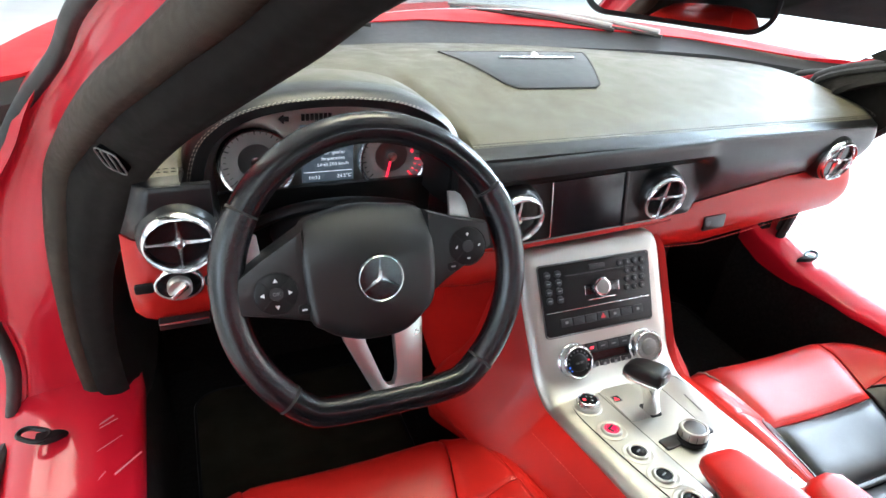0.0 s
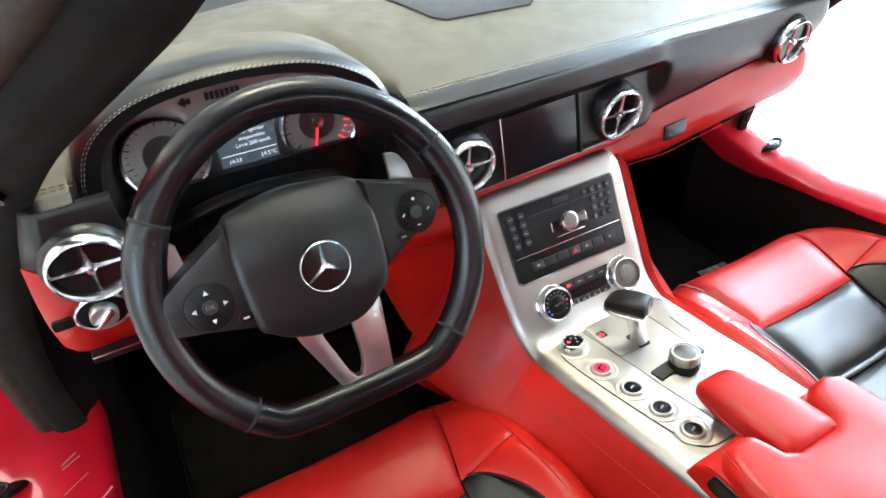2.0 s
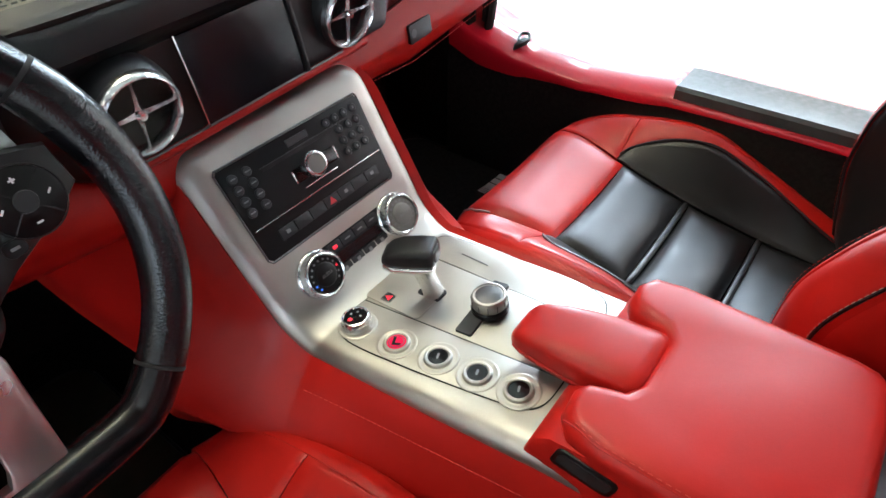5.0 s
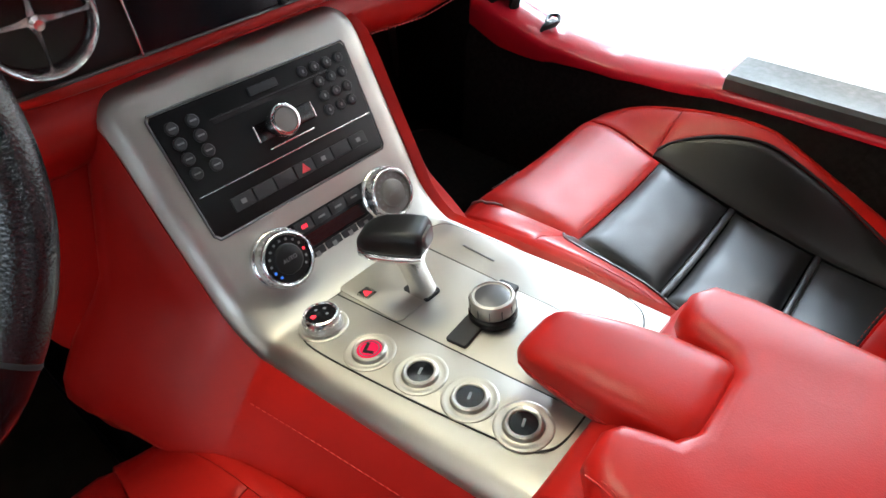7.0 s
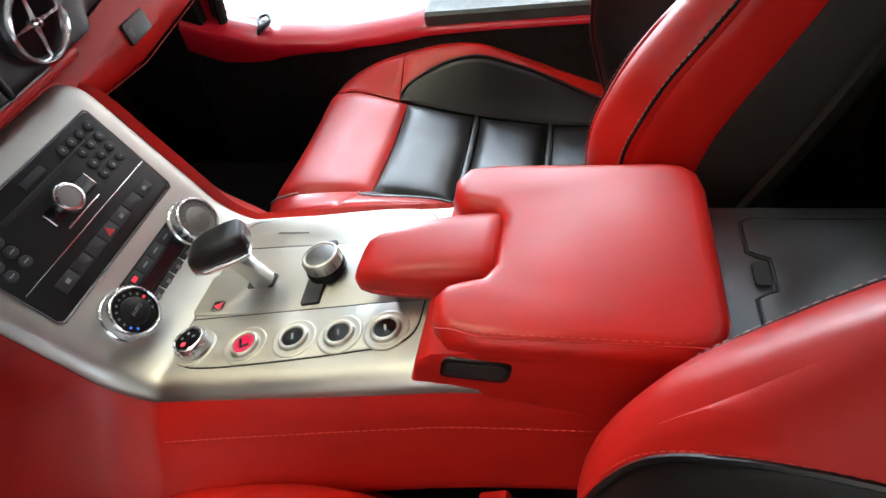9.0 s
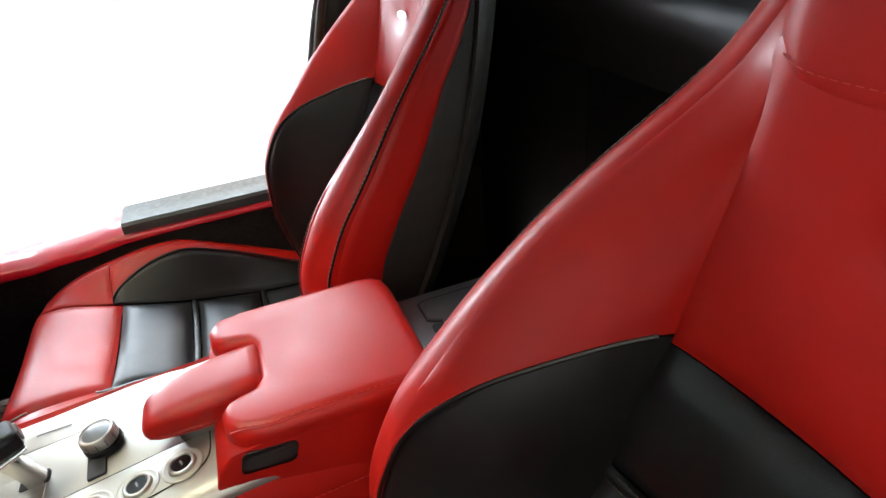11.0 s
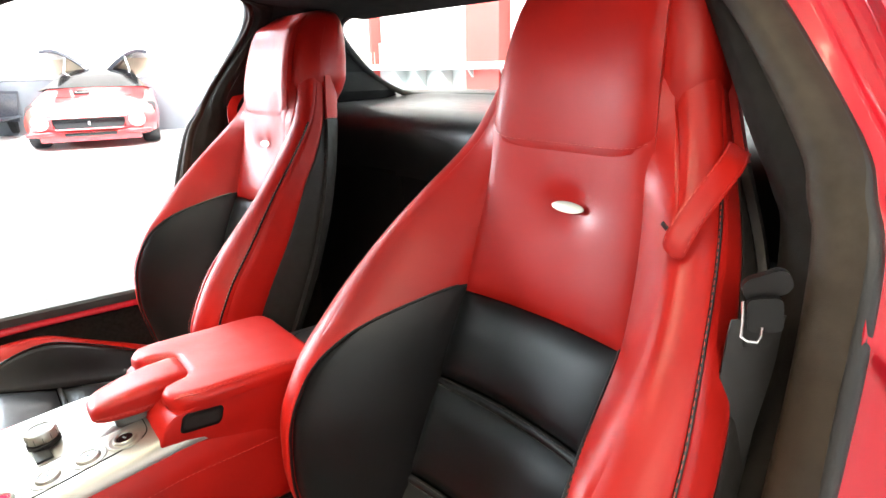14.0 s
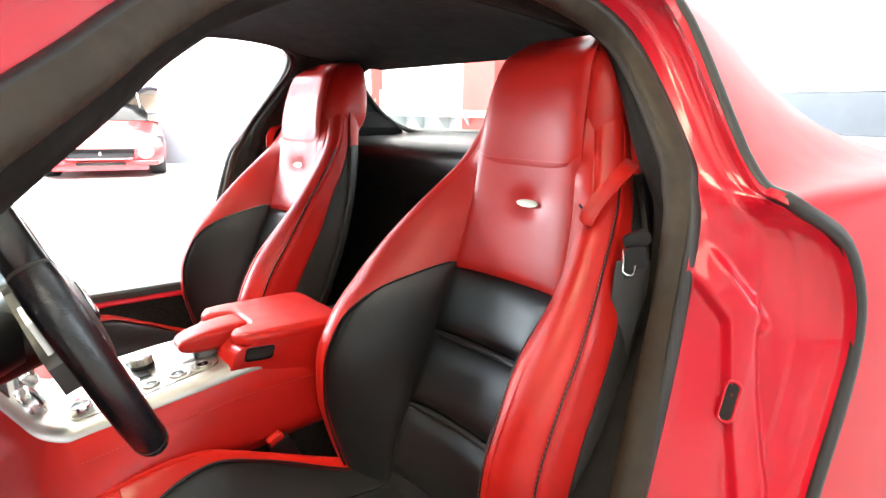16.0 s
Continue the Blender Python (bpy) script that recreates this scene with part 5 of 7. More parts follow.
part("red_lip", tube([(x, panel_y(x) - 0.0015 + 0.004 * abs(x / 0.16) ** 4, 0.6325) for x in np.linspace(-0.205, 0.150, 30)], 0.0065, 10), RED, dash, "red leather lip under the panel")
# glove box handle
gl = part("glove_handle", prism(round_rect(0.054, 0.026, 0.004), -0.002, 0.004, Matrix.Translation((0.262, 0.7635, 0.607)) @ pose(0, 0, 0, 84, 0, 6), 0.001), PLASTIC, dash, "black glove box catch")
part("glove_lock", revolve([(0.006, 0.0), (0.006, 0.002), (0.0005, 0.002)], 18, Matrix.Translation((0.246, 0.7597, 0.607)) @ pose(0, 0, 0, 84, 0, 6)), KEY, gl)
part("glove_dish", prism(round_rect(0.030, 0.036, 0.010), -0.002, 0.0015, Matrix.Translation((0.302, 0.7675, 0.612)) @ pose(0, 0, 0, 84, 0, 6), 0.001), RED, gl)
# light switch and the handle below it
LM = Matrix.Translation((-0.607, 0.708, 0.664)) @ pose(0, 0, 0, 92, 0, 0)
ls = part("light_switch", revolve([(0.027, -0.004), (0.027, 0.003), (0.0255, 0.0045), (0.024, 0.003), (0.0005, 0.002)], 40, LM @ Matrix.Diagonal((1, 0.78, 1, 1))), CHROME, dash, "oval light switch with chrome rim")
part("switch_plate", revolve([(0.0238, 0.0), (0.0005, 0.001)], 40, LM @ Matrix.Translation((0, 0, 0.003)) @ Matrix.Diagonal((1, 0.78, 1, 1))), GLOSS, ls)
part("switch_knob", revolve([(0.0135, 0.0), (0.0132, 0.008), (0.0120, 0.010), (0.0005, 0.0105)], 32, LM @ Matrix.Translation((0, 0, 0.003))), ALU, ls, "satin rotary knob")
part("switch_grip", rbox(0.024, 0.006, 0.008, 0.002, m=LM @ Matrix.Translation((0, 0, 0.015)) @ Matrix.Rotation(radians(40), 4, "Z")), CHROME, ls)
for k in (-1, 1):
    part("switch_cap", prism(round_rect(0.020, 0.012, 0.003), 0.0, 0.004, LM @ Matrix.Translation((k * 0.037, 0, -0.001)), 0.001), PLASTIC, ls)
part("release_handle", prism(round_rect(0.056, 0.010, 0.002), 0.0, 0.012, Matrix.Translation((-0.608, 0.715, 0.611)) @ pose(0, 0, 0, 92, 0, 0), 0.001), PLASTIC, dash, "black release handle")
part("release_edge", rbox(0.054, 0.002, 0.0016, 0.0004, m=Matrix.Translation((-0.608, 0.7025, 0.6145))), CHROME, dash)

# ---- instrument binnacle ----
arch = [(-0.572, 0.700), (-0.578, 0.745), (-0.572, 0.788), (-0.552, 0.822), (-0.505, 0.847), (-0.424, 0.856), (-0.340, 0.848), (-0.286, 0.824), (-0.262, 0.795), (-0.252, 0.750), (-0.256, 0.706)]
A = curve_pts([(x, 0, z) for x, z in arch], 60)
CXB, CZB = -0.415, 0.76
g = []
for p in A:
    x, z = p[0], p[2]
    row = []
    for s, y, sc in ((0, 0.955, 1.03), (1, 0.86, 1.06), (2, 0.80, 1.07), (3, 0.772, 1.068), (4, 0.758, 1.055), (5, 0.752, 1.020), (6, 0.754, 0.960), (7, 0.772, 0.905), (8, 0.835, 0.868)):
        fall = 0.05 * max(0, (y - 0.86)) / 0.1 if s == 0 else 0
        row.append((CXB + (x - CXB) * sc, y, CZB + (z - CZB) * sc - fall))
    g.append(row)
hood = part("binnacle_hood", sheet([r[2:] for r in g], 0.004), BLACK, dash, "black leather binnacle lip")
part("binnacle_cover", sheet([r[:3] for r in g], 0.004), DASH, dash, "black grained leather binnacle cover, warm light put into its colour")
for sc, y in ((1.034, 0.7482), (1.049, 0.7500)):
    part("seam", dashes([(CXB + (p[0] - CXB) * sc, y, CZB + (p[2] - CZB) * sc) for p in A[3:-3]], 0.0030, 0.0026, 0.00038), THREAD, hood, "white double stitching")
face = part("instrument_panel", prism([(CXB + (p[0] - CXB) * 0.89, -(CZB + (p[2] - CZB) * 0.89)) for p in A], 0, 0.006, Matrix.Translation((0, 0.832, 0)) @ pose(0, 0, 0, -90, 0, 0)), ALU, dash, "silver instrument panel")
GF = Matrix.Translation((0, 0.830, 0)) @ pose(0, 0, 0, 90, 0, 0)


def gauge(x, z, r, needle):
    m = GF @ Matrix.Translation((x, z, 0))
    gg = part("gauge", revolve([(r * 1.06, -0.004), (r * 1.06, 0.016), (r * 1.02, 0.019), (r * 0.96, 0.017), (r * 0.93, 0.006), (r * 0.93, 0.0)], 56, m), CHROME, dash, "round gauge with chrome rim")
    part("gauge_face", revolve([(r * 0.93, 0.0), (r * 0.93, 0.003), (0.0005, 0.0032)], 56, m), DIAL, gg, "silver gauge face")
    part("gauge_ring", revolve([(r * 0.50, 0.0030), (r * 0.50, 0.0045), (0.0005, 0.0045)], 40, m), ALUD, gg, "darker centre disc")
    for i in range(25):
        q = radians(-135 + 270 * i / 24)
        big = i % 3 == 0
        part("tick", rbox(0.0010 if not big else 0.0016, r * (0.08 if not big else 0.14), 0.0006, 0, m=m @ Matrix.Rotation(-q, 4, "Z") @ Matrix.Translation((0, r * 0.84, 0.0035))), REDMARK if (i > 20 and x > -0.4) else TICK, gg)
    part("needle", rbox(0.0024, r * 0.78, 0.0016, 0.0004, m=m @ Matrix.Rotation(radians(needle), 4, "Z") @ Matrix.Translation((0, r * 0.32, 0.0065))), REDMARK, gg, "red lit needle")
    part("needle_cap", revolve([(0.0075, 0.003), (0.0070, 0.009), (0.0005, 0.0098)], 24, m), CHROME, gg)
    return gg


g1 = gauge(-0.500, 0.758, 0.0465, -132)
g2 = gauge(-0.319, 0.752, 0.0465, 168)
for i, n in enumerate(("6", "7", "8")):
    text("gauge_number", n, 0.010, GF @ Matrix.Translation((-0.319 + 0.031 * math.cos(radians(10 + i * 28)), 0.752 + 0.031 * math.sin(radians(10 + i * 28)), 0.004)), REDMARK, g2)
lcd = part("trip_display", rbox(0.070, 0.080, 0.004, 0.001, m=GF @ Matrix.Translation((-0.408, 0.762, 0.003))), LCD, dash, "blue-grey lit trip display")
for words, size, x, z in (("rear spoiler", 0.0070, -0.401, 0.7635), ("inoperative", 0.0070, -0.401, 0.7553), ("Limit 200 km/h", 0.0070, -0.401, 0.7470), ("14:33", 0.0072, -0.427, 0.729), ("24.5°C", 0.0072, -0.386, 0.729)):
    text("display_text", words, size, GF @ Matrix.Translation((x, z, 0.0054)), LCDW, lcd)
part("display_rule", rbox(0.066, 0.0008, 0.0004, 0, m=GF @ Matrix.Translation((-0.408, 0.737, 0.0053))), LCDW, lcd)
part("display_bar", rbox(0.020, 0.008, 0.0004, 0, m=GF @ Matrix.Translation((-0.398, 0.7745, 0.0053))), LCDW, lcd)
# shift lights over the display
for i in range(7):
    part("shift_light", rbox(0.0044, 0.009, 0.001, 0.0003, m=GF @ Matrix.Translation((-0.4381 + i * 0.0058, 0.812, 0.0012))), GROOVE, face)
part("arrow_mark", prism([(-0.0075, 0.0), (-0.0005, 0.0065), (-0.0005, 0.003), (0.006, 0.003), (0.006, -0.003), (-0.0005, -0.003), (-0.0005, -0.0065)], 0.0008, 0.0016, GF @ Matrix.Translation((-0.462, 0.811, 0))), GROOVE, face)
part("column_shroud", loft([[(-0.414 + w * math.cos(q), y, z + h * math.sin(q)) for q in [2 * math.pi * j / 24 for j in range(24)]] for y, z, w, h in ((0.655, 0.690, 0.045, 0.030), (0.69, 0.685, 0.062, 0.038), (0.76, 0.672, 0.078, 0.040), (0.86, 0.65, 0.08, 0.04))]), PLASTIC, dash, "black column shroud", angle=60)
low = curve_pts([(-0.515, 0.79, 0.685), (-0.470, 0.775, 0.708), (-0.410, 0.768, 0.716), (-0.350, 0.772, 0.708), (-0.300, 0.785, 0.690)], 24)
part("binnacle_sill", tube([tuple(p) for p in low], 0.011, 10, flat=0.7), PLASTIC, dash, "black lower binnacle lip")
part("binnacle_infill", rbox(0.30, 0.01, 0.09, 0.002, m=Matrix.Translation((-0.415, 0.812, 0.680))), PLASTIC, dash, "black infill")

# ---- steering wheel ----
wheel = thing("steering_wheel", "black leather flat-bottomed steering wheel with aluminium lower spokes", "steering wheel", (-0.414, 0.60, 0.74))
WR = Matrix.Translation((-0.397, 0.617, 0.695)) @ pose(0, 0, 0, 67, 0, 0)
WM = Matrix.Translation((-0.410, 0.606, 0.7075)) @ pose(0, 0, 0, 68, 0, 0) @ Matrix.Scale(1.035, 4)


def rim_at(deg):
    q = radians(deg)
    x, y = 0.163 * math.cos(q), 0.165 * math.sin(q)
    flat = -0.139
    if y < flat:
        k = 0.012
        y = flat - 0.006 * (1 - math.exp(-(flat - y) / k))
    return (x, y, 0.004)


def rim_piece(name, a, b, r, material, label):
    n = max(6, int(abs(b - a) / 3))
    degs = [a + (b - a) * i / n for i in range(n + 1)]
    rr = [r if isinstance(r, float) else r(d) for d in degs]
    return part(name, moved(tube([rim_at(d) for d in degs], rr, 16), WR), material, wheel, label, angle=70)


grip_r = lambda d: 0.0173 + 0.0016 * math.exp(-((min(abs(d - 20), abs(d - 160), abs(d + 200)) / 14) ** 2))
rim_piece("rim_top", 32, 148, 0.0172, WHEEL, "smooth black leather rim")
rim_piece("rim_grip", 31.5, -46, grip_r, GRIP, "perforated black leather grip")
rim_piece("rim_grip", 148.5, 226, grip_r, GRIP, "perforated black leather grip")
rim_piece("rim_bottom", -46.5, -133.5, 0.0172, WHEEL, "smooth black leather rim")
for d in (32, 148, -46, 226):
    part("rim_joint", moved(tube([rim_at(d - 0.5), rim_at(d), rim_at(d + 0.5)], 0.0177, 16), WR), GROOVE, wheel)
hub_line = curve_pts([(-0.0665, 0.0555), (-0.0443, 0.0661), (-0.0083, 0.0727), (0.0282, 0.0701), (0.0658, 0.0612), (0.072, 0.020), (0.0684, -0.0317), (0.0534, -0.0518), (0.029, -0.0681), (-0.0096, -0.0698), (-0.0396, -0.0617), (-0.0564, -0.0511), (-0.0665, -0.040), (-0.071, 0.010)], 84, True)
rings = [[tuple(WM @ Vector((p[0], p[1], -0.040))) for p in hub_line]]
for sc, drop in ((1.0, 0.0075), (0.995, 0.0045), (0.975, 0.0020), (0.94, 0.0006), (0.88, 0.0), (0.78, 0.0), (0.66, 0.0), (0.52, 0.0), (0.38, 0.0), (0.24, 0.0), (0.12, 0.0), (0.02, 0.0)):
    ring = []
    for p in hub_line:
        x, y = p[0] * sc, p[1] * sc
        h = 0.0125 - 0.0055 * (x / 0.07) ** 2 - 0.026 * max(0.0, (y - 0.012) / 0.058) ** 2 - 0.006 * max(0.0, (-y - 0.028) / 0.04) ** 2
        ring.append(tuple(WM @ Vector((x, y, h - drop))))
    rings.append(ring)
part("hub_cover", loft(rings), HUBM, wheel, "domed black airbag cover", angle=80)
POD = {-1: [(-0.0665, 0.0555), (-0.0804, 0.0473), (-0.1126, 0.0287), (-0.133, 0.0147), (-0.140, 0.0035), (-0.136, -0.0244), (-0.1004, -0.0324), (-0.066, -0.0414)], 1: [(0.0660, -0.0325), (0.0864, -0.0183), (0.1283, 0.003), (0.142, 0.0133), (0.138, 0.0413), (0.105, 0.0482), (0.0658, 0.0612)]}
PAD = {-1: (-0.0991, -0.0056), 1: (0.1103, 0.0164)}
for k in (-1, 1):
    pb = part("spoke_pod", prism(POD[k], -0.040, 0.0042, WM, 0.009), HUBM, wheel, "black spoke with keys")
    pm = lambda x, y, h: WM @ Matrix.Translation((PAD[k][0] + x, PAD[k][1] + y, h - 0.0055))
    pad = part("key_pad", revolve([(0.0215, 0.0), (0.0212, 0.002), (0.0195, 0.0030), (0.0004, 0.0032)], 36, pm(0, 0, 0.009)), PLASTIC, pb, "round four-way key pad")
    part("key_ring", tube([tuple(pm(0, 0, 0.0112) @ Vector((0.0218 * math.cos(q), 0.0218 * math.sin(q), 0))) for q in [2 * math.pi * j / 32 for j in range(32)]], 0.0006, 5, True), GROOVE, pad)
    part("ok_key", revolve([(0.0068, 0.0), (0.0064, 0.0012), (0.0004, 0.0014)], 24, pm(0, 0, 0.0120)), KEY, pad)
    for q in (45, 135):
        part("pad_joint", rbox(0.040, 0.0008, 0.0004, 0, m=pm(0, 0, 0.01215) @ Matrix.Rotation(radians(q), 4, "Z")), GROOVE, pad)
    for q in (0, 90, 180, 270):
        c, s = math.cos(radians(q)), math.sin(radians(q))
        if k < 0:
            part("marking", prism([(-0.0024, -0.0018), (0.0024, -0.0018), (0, 0.0024)], 0, 0.0003, pm(0.0135 * c, 0.0135 * s, 0.0122) @ Matrix.Rotation(radians(q - 90), 4, "Z")), WHITEMARK, pad)
        else:
            part("marking", rbox(0.0036, 0.0012, 0.0003, 0, m=pm(0.0135 * c, 0.0135 * s, 0.0123) @ Matrix.Rotation(radians(q + 45 if q in (0, 180) else 0), 4, "Z")), WHITEMARK, pad)
            if q == 90:
                part("marking", rbox(0.0012, 0.0036, 0.0003, 0, m=pm(0.0135 * c, 0.0135 * s, 0.0123)), WHITEMARK, pad)
    if k < 0:
        text("key_text", "OK", 0.0056, pm(0, 0, 0.0136), GREYMARK, pad)
    bx = 0.026 if k < 0 else -0.0185
    bk = part("small_key", prism(round_rect(0.013, 0.010, 0.004), 0, 0.0022, pm(bx, -0.0205, 0.0088), 0.0006), PLASTIC, pb)
    part("marking", rbox(0.0052, 0.0018, 0.0003, 0, m=pm(bx, -0.0205, 0.0112)), WHITEMARK if k < 0 else GREYMARK, bk)
# emblem: a chrome ring with three arms on a dark disc
EMB = WM @ Matrix.Translation((0.007, -0.0035, 0.0122)) @ Matrix.Scale(1.10, 4)
em = part("emblem_disc", revolve([(0.0235, -0.002), (0.0230, 0.001), (0.0004, 0.0014)], 40, EMB), GLOSS, wheel, "dark round hub disc")
part("emblem_ring", revolve([(0.0205, 0.0005), (0.0207, 0.0026), (0.0214, 0.0033), (0.0221, 0.0026), (0.0223, 0.0005)], 48, EMB), CHROME, em, "chrome ring")
for q in (0, 120, 240):
    part("emblem_arm", loft([[tuple(EMB @ Matrix.Rotation(radians(q), 4, "Z") @ Vector((a * w, d, 0.0010 + (0.0032 if a == 0 else 0.0)))) for a in (-1, 0, 1)] for d, w in ((0.0, 0.0034), (0.006, 0.0023), (0.013, 0.0013), (0.0200, 0.0005))]), CHROME, em, "chrome arm")
part("hub_marking", rbox(0.020, 0.003, 0.0004, 0.0001, m=WM @ Matrix.Translation((0.012, -0.050, 0.0082)) @ pose(0, 0, 0, 8, 0, 4)), KEY, wheel)
sp = [(-0.0384, -0.0560), (-0.0340, -0.0720), (-0.0080, -0.1320), (-0.0020, -0.1385), (0.0040, -0.1405), (0.0380, -0.1390), (0.0450, -0.1365), (0.0485, -0.1310), (0.0545, -0.0600), (0.0530, -0.0500), (0.0200, -0.0600), (0.0205, -0.1070), (0.0185, -0.1200), (0.0150, -0.1275), (0.0090, -0.1275), (0.0045, -0.1220), (-0.0110, -0.0760), (-0.0130, -0.0600)]
part("lower_spoke", prism(sp, -0.014, -0.003, WM @ Matrix.Translation((0.0, 0.0, 0.0)), 0.003), SPOKE, wheel, "satin aluminium lower spoke")
PADDLE = {-1: [(-0.1340, 0.0437), (-0.1240, 0.0515), (-0.1130, 0.0532), (-0.1088, 0.0498), (-0.1060, 0.0200), (-0.1344, 0.0088)], 1: [(0.1048, 0.0300), (0.1340, 0.0200), (0.1316, 0.0403), (0.1272, 0.0608), (0.1210, 0.0710), (0.1153, 0.0751), (0.1060, 0.0765)]}
for k in (-1, 1):
    part("shift_paddle", prism(PADDLE[k][::-1] if k < 0 else PADDLE[k], -0.034, -0.029, WM, 0.0015), SPOKE, wheel, "aluminium shift paddle")
part("column", moved(revolve([(0.035, -0.10), (0.040, -0.02)], 24), WM), PLASTIC, wheel)

# ---- centre console ----
console = thing("centre_console", "satin aluminium centre console with red leather flanks and armrest", "console", (0, 0.45, 0.10))
CX = -0.013


def con_z(y):
    return 0.440 + (0.58 - y) * 0.12


def con_w(y):
    return interp(y, [0.10, 0.335, 0.45, 0.60, 0.66, 0.735, 0.750, 0.765, 0.776, 0.786], [0.098, 0.110, 0.117, 0.124, 0.130, 0.135, 0.1335, 0.129, 0.122, 0.108])


prof = [(-0.06, 0.470), (0.10, 0.470), (0.17, 0.4701), (0.24, 0.4702), (0.285, 0.4703), (0.31, 0.4703), (0.335, con_z(0.335) - 0.0005), (0.36, con_z(0.36) - 0.0005), (0.40, con_z(0.40) - 0.0005), (0.45, con_z(0.45) - 0.0005), (0.505, con_z(0.505) - 0.0005), (0.56, con_z(0.56) - 0.0005), (0.587, con_z(0.587) - 0.0005), (0.603, 0.4375), (0.625, 0.4475), (0.642, 0.4625), (0.66, 0.491), (0.70, 0.556), (0.716, 0.583), (0.729, 0.602), (0.742, 0.614), (0.758, 0.619), (0.774, 0.614), (0.784, 0.602)]
P = curve_pts([(0, a, b) for a, b in prof], 110)
T = [P[min(i + 1, 109)] - P[max(i - 1, 0)] for i in range(110)]
g = []
for p, t in zip(P, T):
    n = np.array((0, -t[2], t[1])) / np.linalg.norm(t)
    hw = con_w(p[1])
    row = []
    for f in [-1, -0.995, -0.98, -0.95, -0.91, -0.87, -0.83] + [-0.75 + 0.15 * i for i in range(11)] + [0.83, 0.87, 0.91, 0.95, 0.98, 0.995, 1]:
        e = max(0.0, (abs(f) - 0.82) / 0.18)
        row.append(tuple(p + np.array((CX + hw * f, 0, 0)) - n * 0.019 * (1 - math.sqrt(max(0.0, 1 - e * e)))))
    g.append(row)
part("console_plate", sheet(g, 0.018, 0.0, (0, 0.9, -1)), ALU, console, "satin aluminium plate")
# flanks
for k in (-1, 1):
    g, seam = [], []
    for p in P:
        if p[1] < 0.06:
            continue
        hw = con_w(p[1])
        z0, z1 = p[2] - 0.016, interp(p[1], [0.1, 0.61, 0.66, 0.78], [0.29, 0.30, 0.285, 0.25])
        out = 0.018 + 0.117 * max(0.0, (p[1] - 0.1) / 0.68) ** 2.5
        row = []
        for f in [i / 16 for i in range(17)]:
            zt = min(z0, 0.45)
            f2 = max(0.0, (zt - z0 - (z1 - z0) * f) / (zt - z1))
            s = 0.5 * math.sin(f * math.pi / 2) ** 1.2 + 0.5 * math.sin(f2 * math.pi / 2) ** 1.2
            row.append((CX + k * (hw - 0.001 + 0.004 * min(1, f * 8) + out * s - 0.035 * sstep(0.75, 1.0, f)), p[1] + 0.004 + 0.03 * f * sstep(0.62, 0.76, p[1]), z0 + (z1 - z0) * f))
        g.append(row)
    part("flank", sheet(g, 0.012), RED, console, "red leather console flank")
    st = [(x + k * 0.0006, y, z + 0.0012) for x, y, z in [r[4] for r in g]]
    part("seam", dashes([q for q in st if q[1] < 0.60], 0.004, 0.003, 0.0005), REDTHREAD, console)

# knee panel that runs from the flank under the dashboard
g = []
for i in range(19):
    f = i / 18
    x = -0.120 - 0.185 * f
    zt, zb = 0.612 + 0.012 * f, interp(x, [-0.31, -0.29, -0.265, -0.235, -0.19, -0.12], [0.600, 0.565, 0.465, 0.365, 0.280, 0.25])
    g.append([(x, 0.768 + 0.030 * f - 0.012 * math.sin(math.pi * j / 12) + 0.03 * (j / 12) ** 3, zt + (zb - zt) * j / 12) for j in range(13)])
part("knee_panel", sheet(g, 0.012), RED, console, "red leather knee panel", angle=60)
part("seam", dashes([(-0.145 - 0.06 * f, 0.757 + 0.012 * f, 0.578 + 0.038 * math.sin(f * 1.57)) for f in [i / 12 for i in range(13)]], 0.004, 0.003, 0.0005), REDTHREAD, console)

# stack: local x, v up the slope, h out of it
SM = Matrix.Translation((0, 0.647, 0.467)) @ pose(0, 0, 0, 59, 0, 0)
CM = Matrix.Translation((0, 0.58, 0.440)) @ pose(0, 0, 0, -6.84, 0, 0)


def on(base, x, v, h=0.0, turn=0.0):
    return base @ Matrix.Translation((x, v, h)) @ Matrix.Rotation(radians(turn), 4, "Z")


def key(parent, base, x, v, w, h, lift=0.0022, material=None, r=0.0012, turn=0.0, name="key"):
    return part(name, prism(round_rect(w, h, min(r, w * 0.49, h * 0.49), 4), 0.0, lift, on(base, x, v, 0.0032, turn), 0.0006), material or KEY, parent)


RX = -0.0135
radio = part("radio", prism([(RX - 0.100, 0.150), (RX - 0.103, 0.146), (RX - 0.101, 0.046), (RX - 0.097, 0.042), (RX + 0.090, 0.042), (RX + 0.094, 0.046), (RX + 0.1005, 0.146), (RX + 0.0975, 0.150)], -0.004, 0.0032, SM, 0.001), PLASTIC, console, "black radio with round keys and a knob")
part("radio_bezel", tube([tuple(SM @ Vector((x, v, 0.002))) for x, v in ((RX - 0.102, 0.1515), (RX - 0.1045, 0.148), (RX - 0.1025, 0.045), (RX - 0.099, 0.0405), (RX + 0.092, 0.0405), (RX + 0.0955, 0.045), (RX + 0.102, 0.148), (RX + 0.0995, 0.1515))], 0.0011, 6, True), ALUD, radio, "thin aluminium rim")
part("divider", rbox(0.192, 0.0012, 0.001, 0.0003, m=on(SM, RX - 0.002, 0.0785, 0.0036)), CHROME, radio, "thin chrome line")
part("disc_slot", rbox(0.125, 0.004, 0.0012, 0.0005, m=on(SM, RX + 0.006, 0.1285, 0.0030)), GROOVE, radio, "disc slot")
part("slot_rim", rbox(0.128, 0.0012, 0.0016, 0.0004, m=on(SM, RX + 0.006, 0.1310, 0.0034)), KEY, radio)
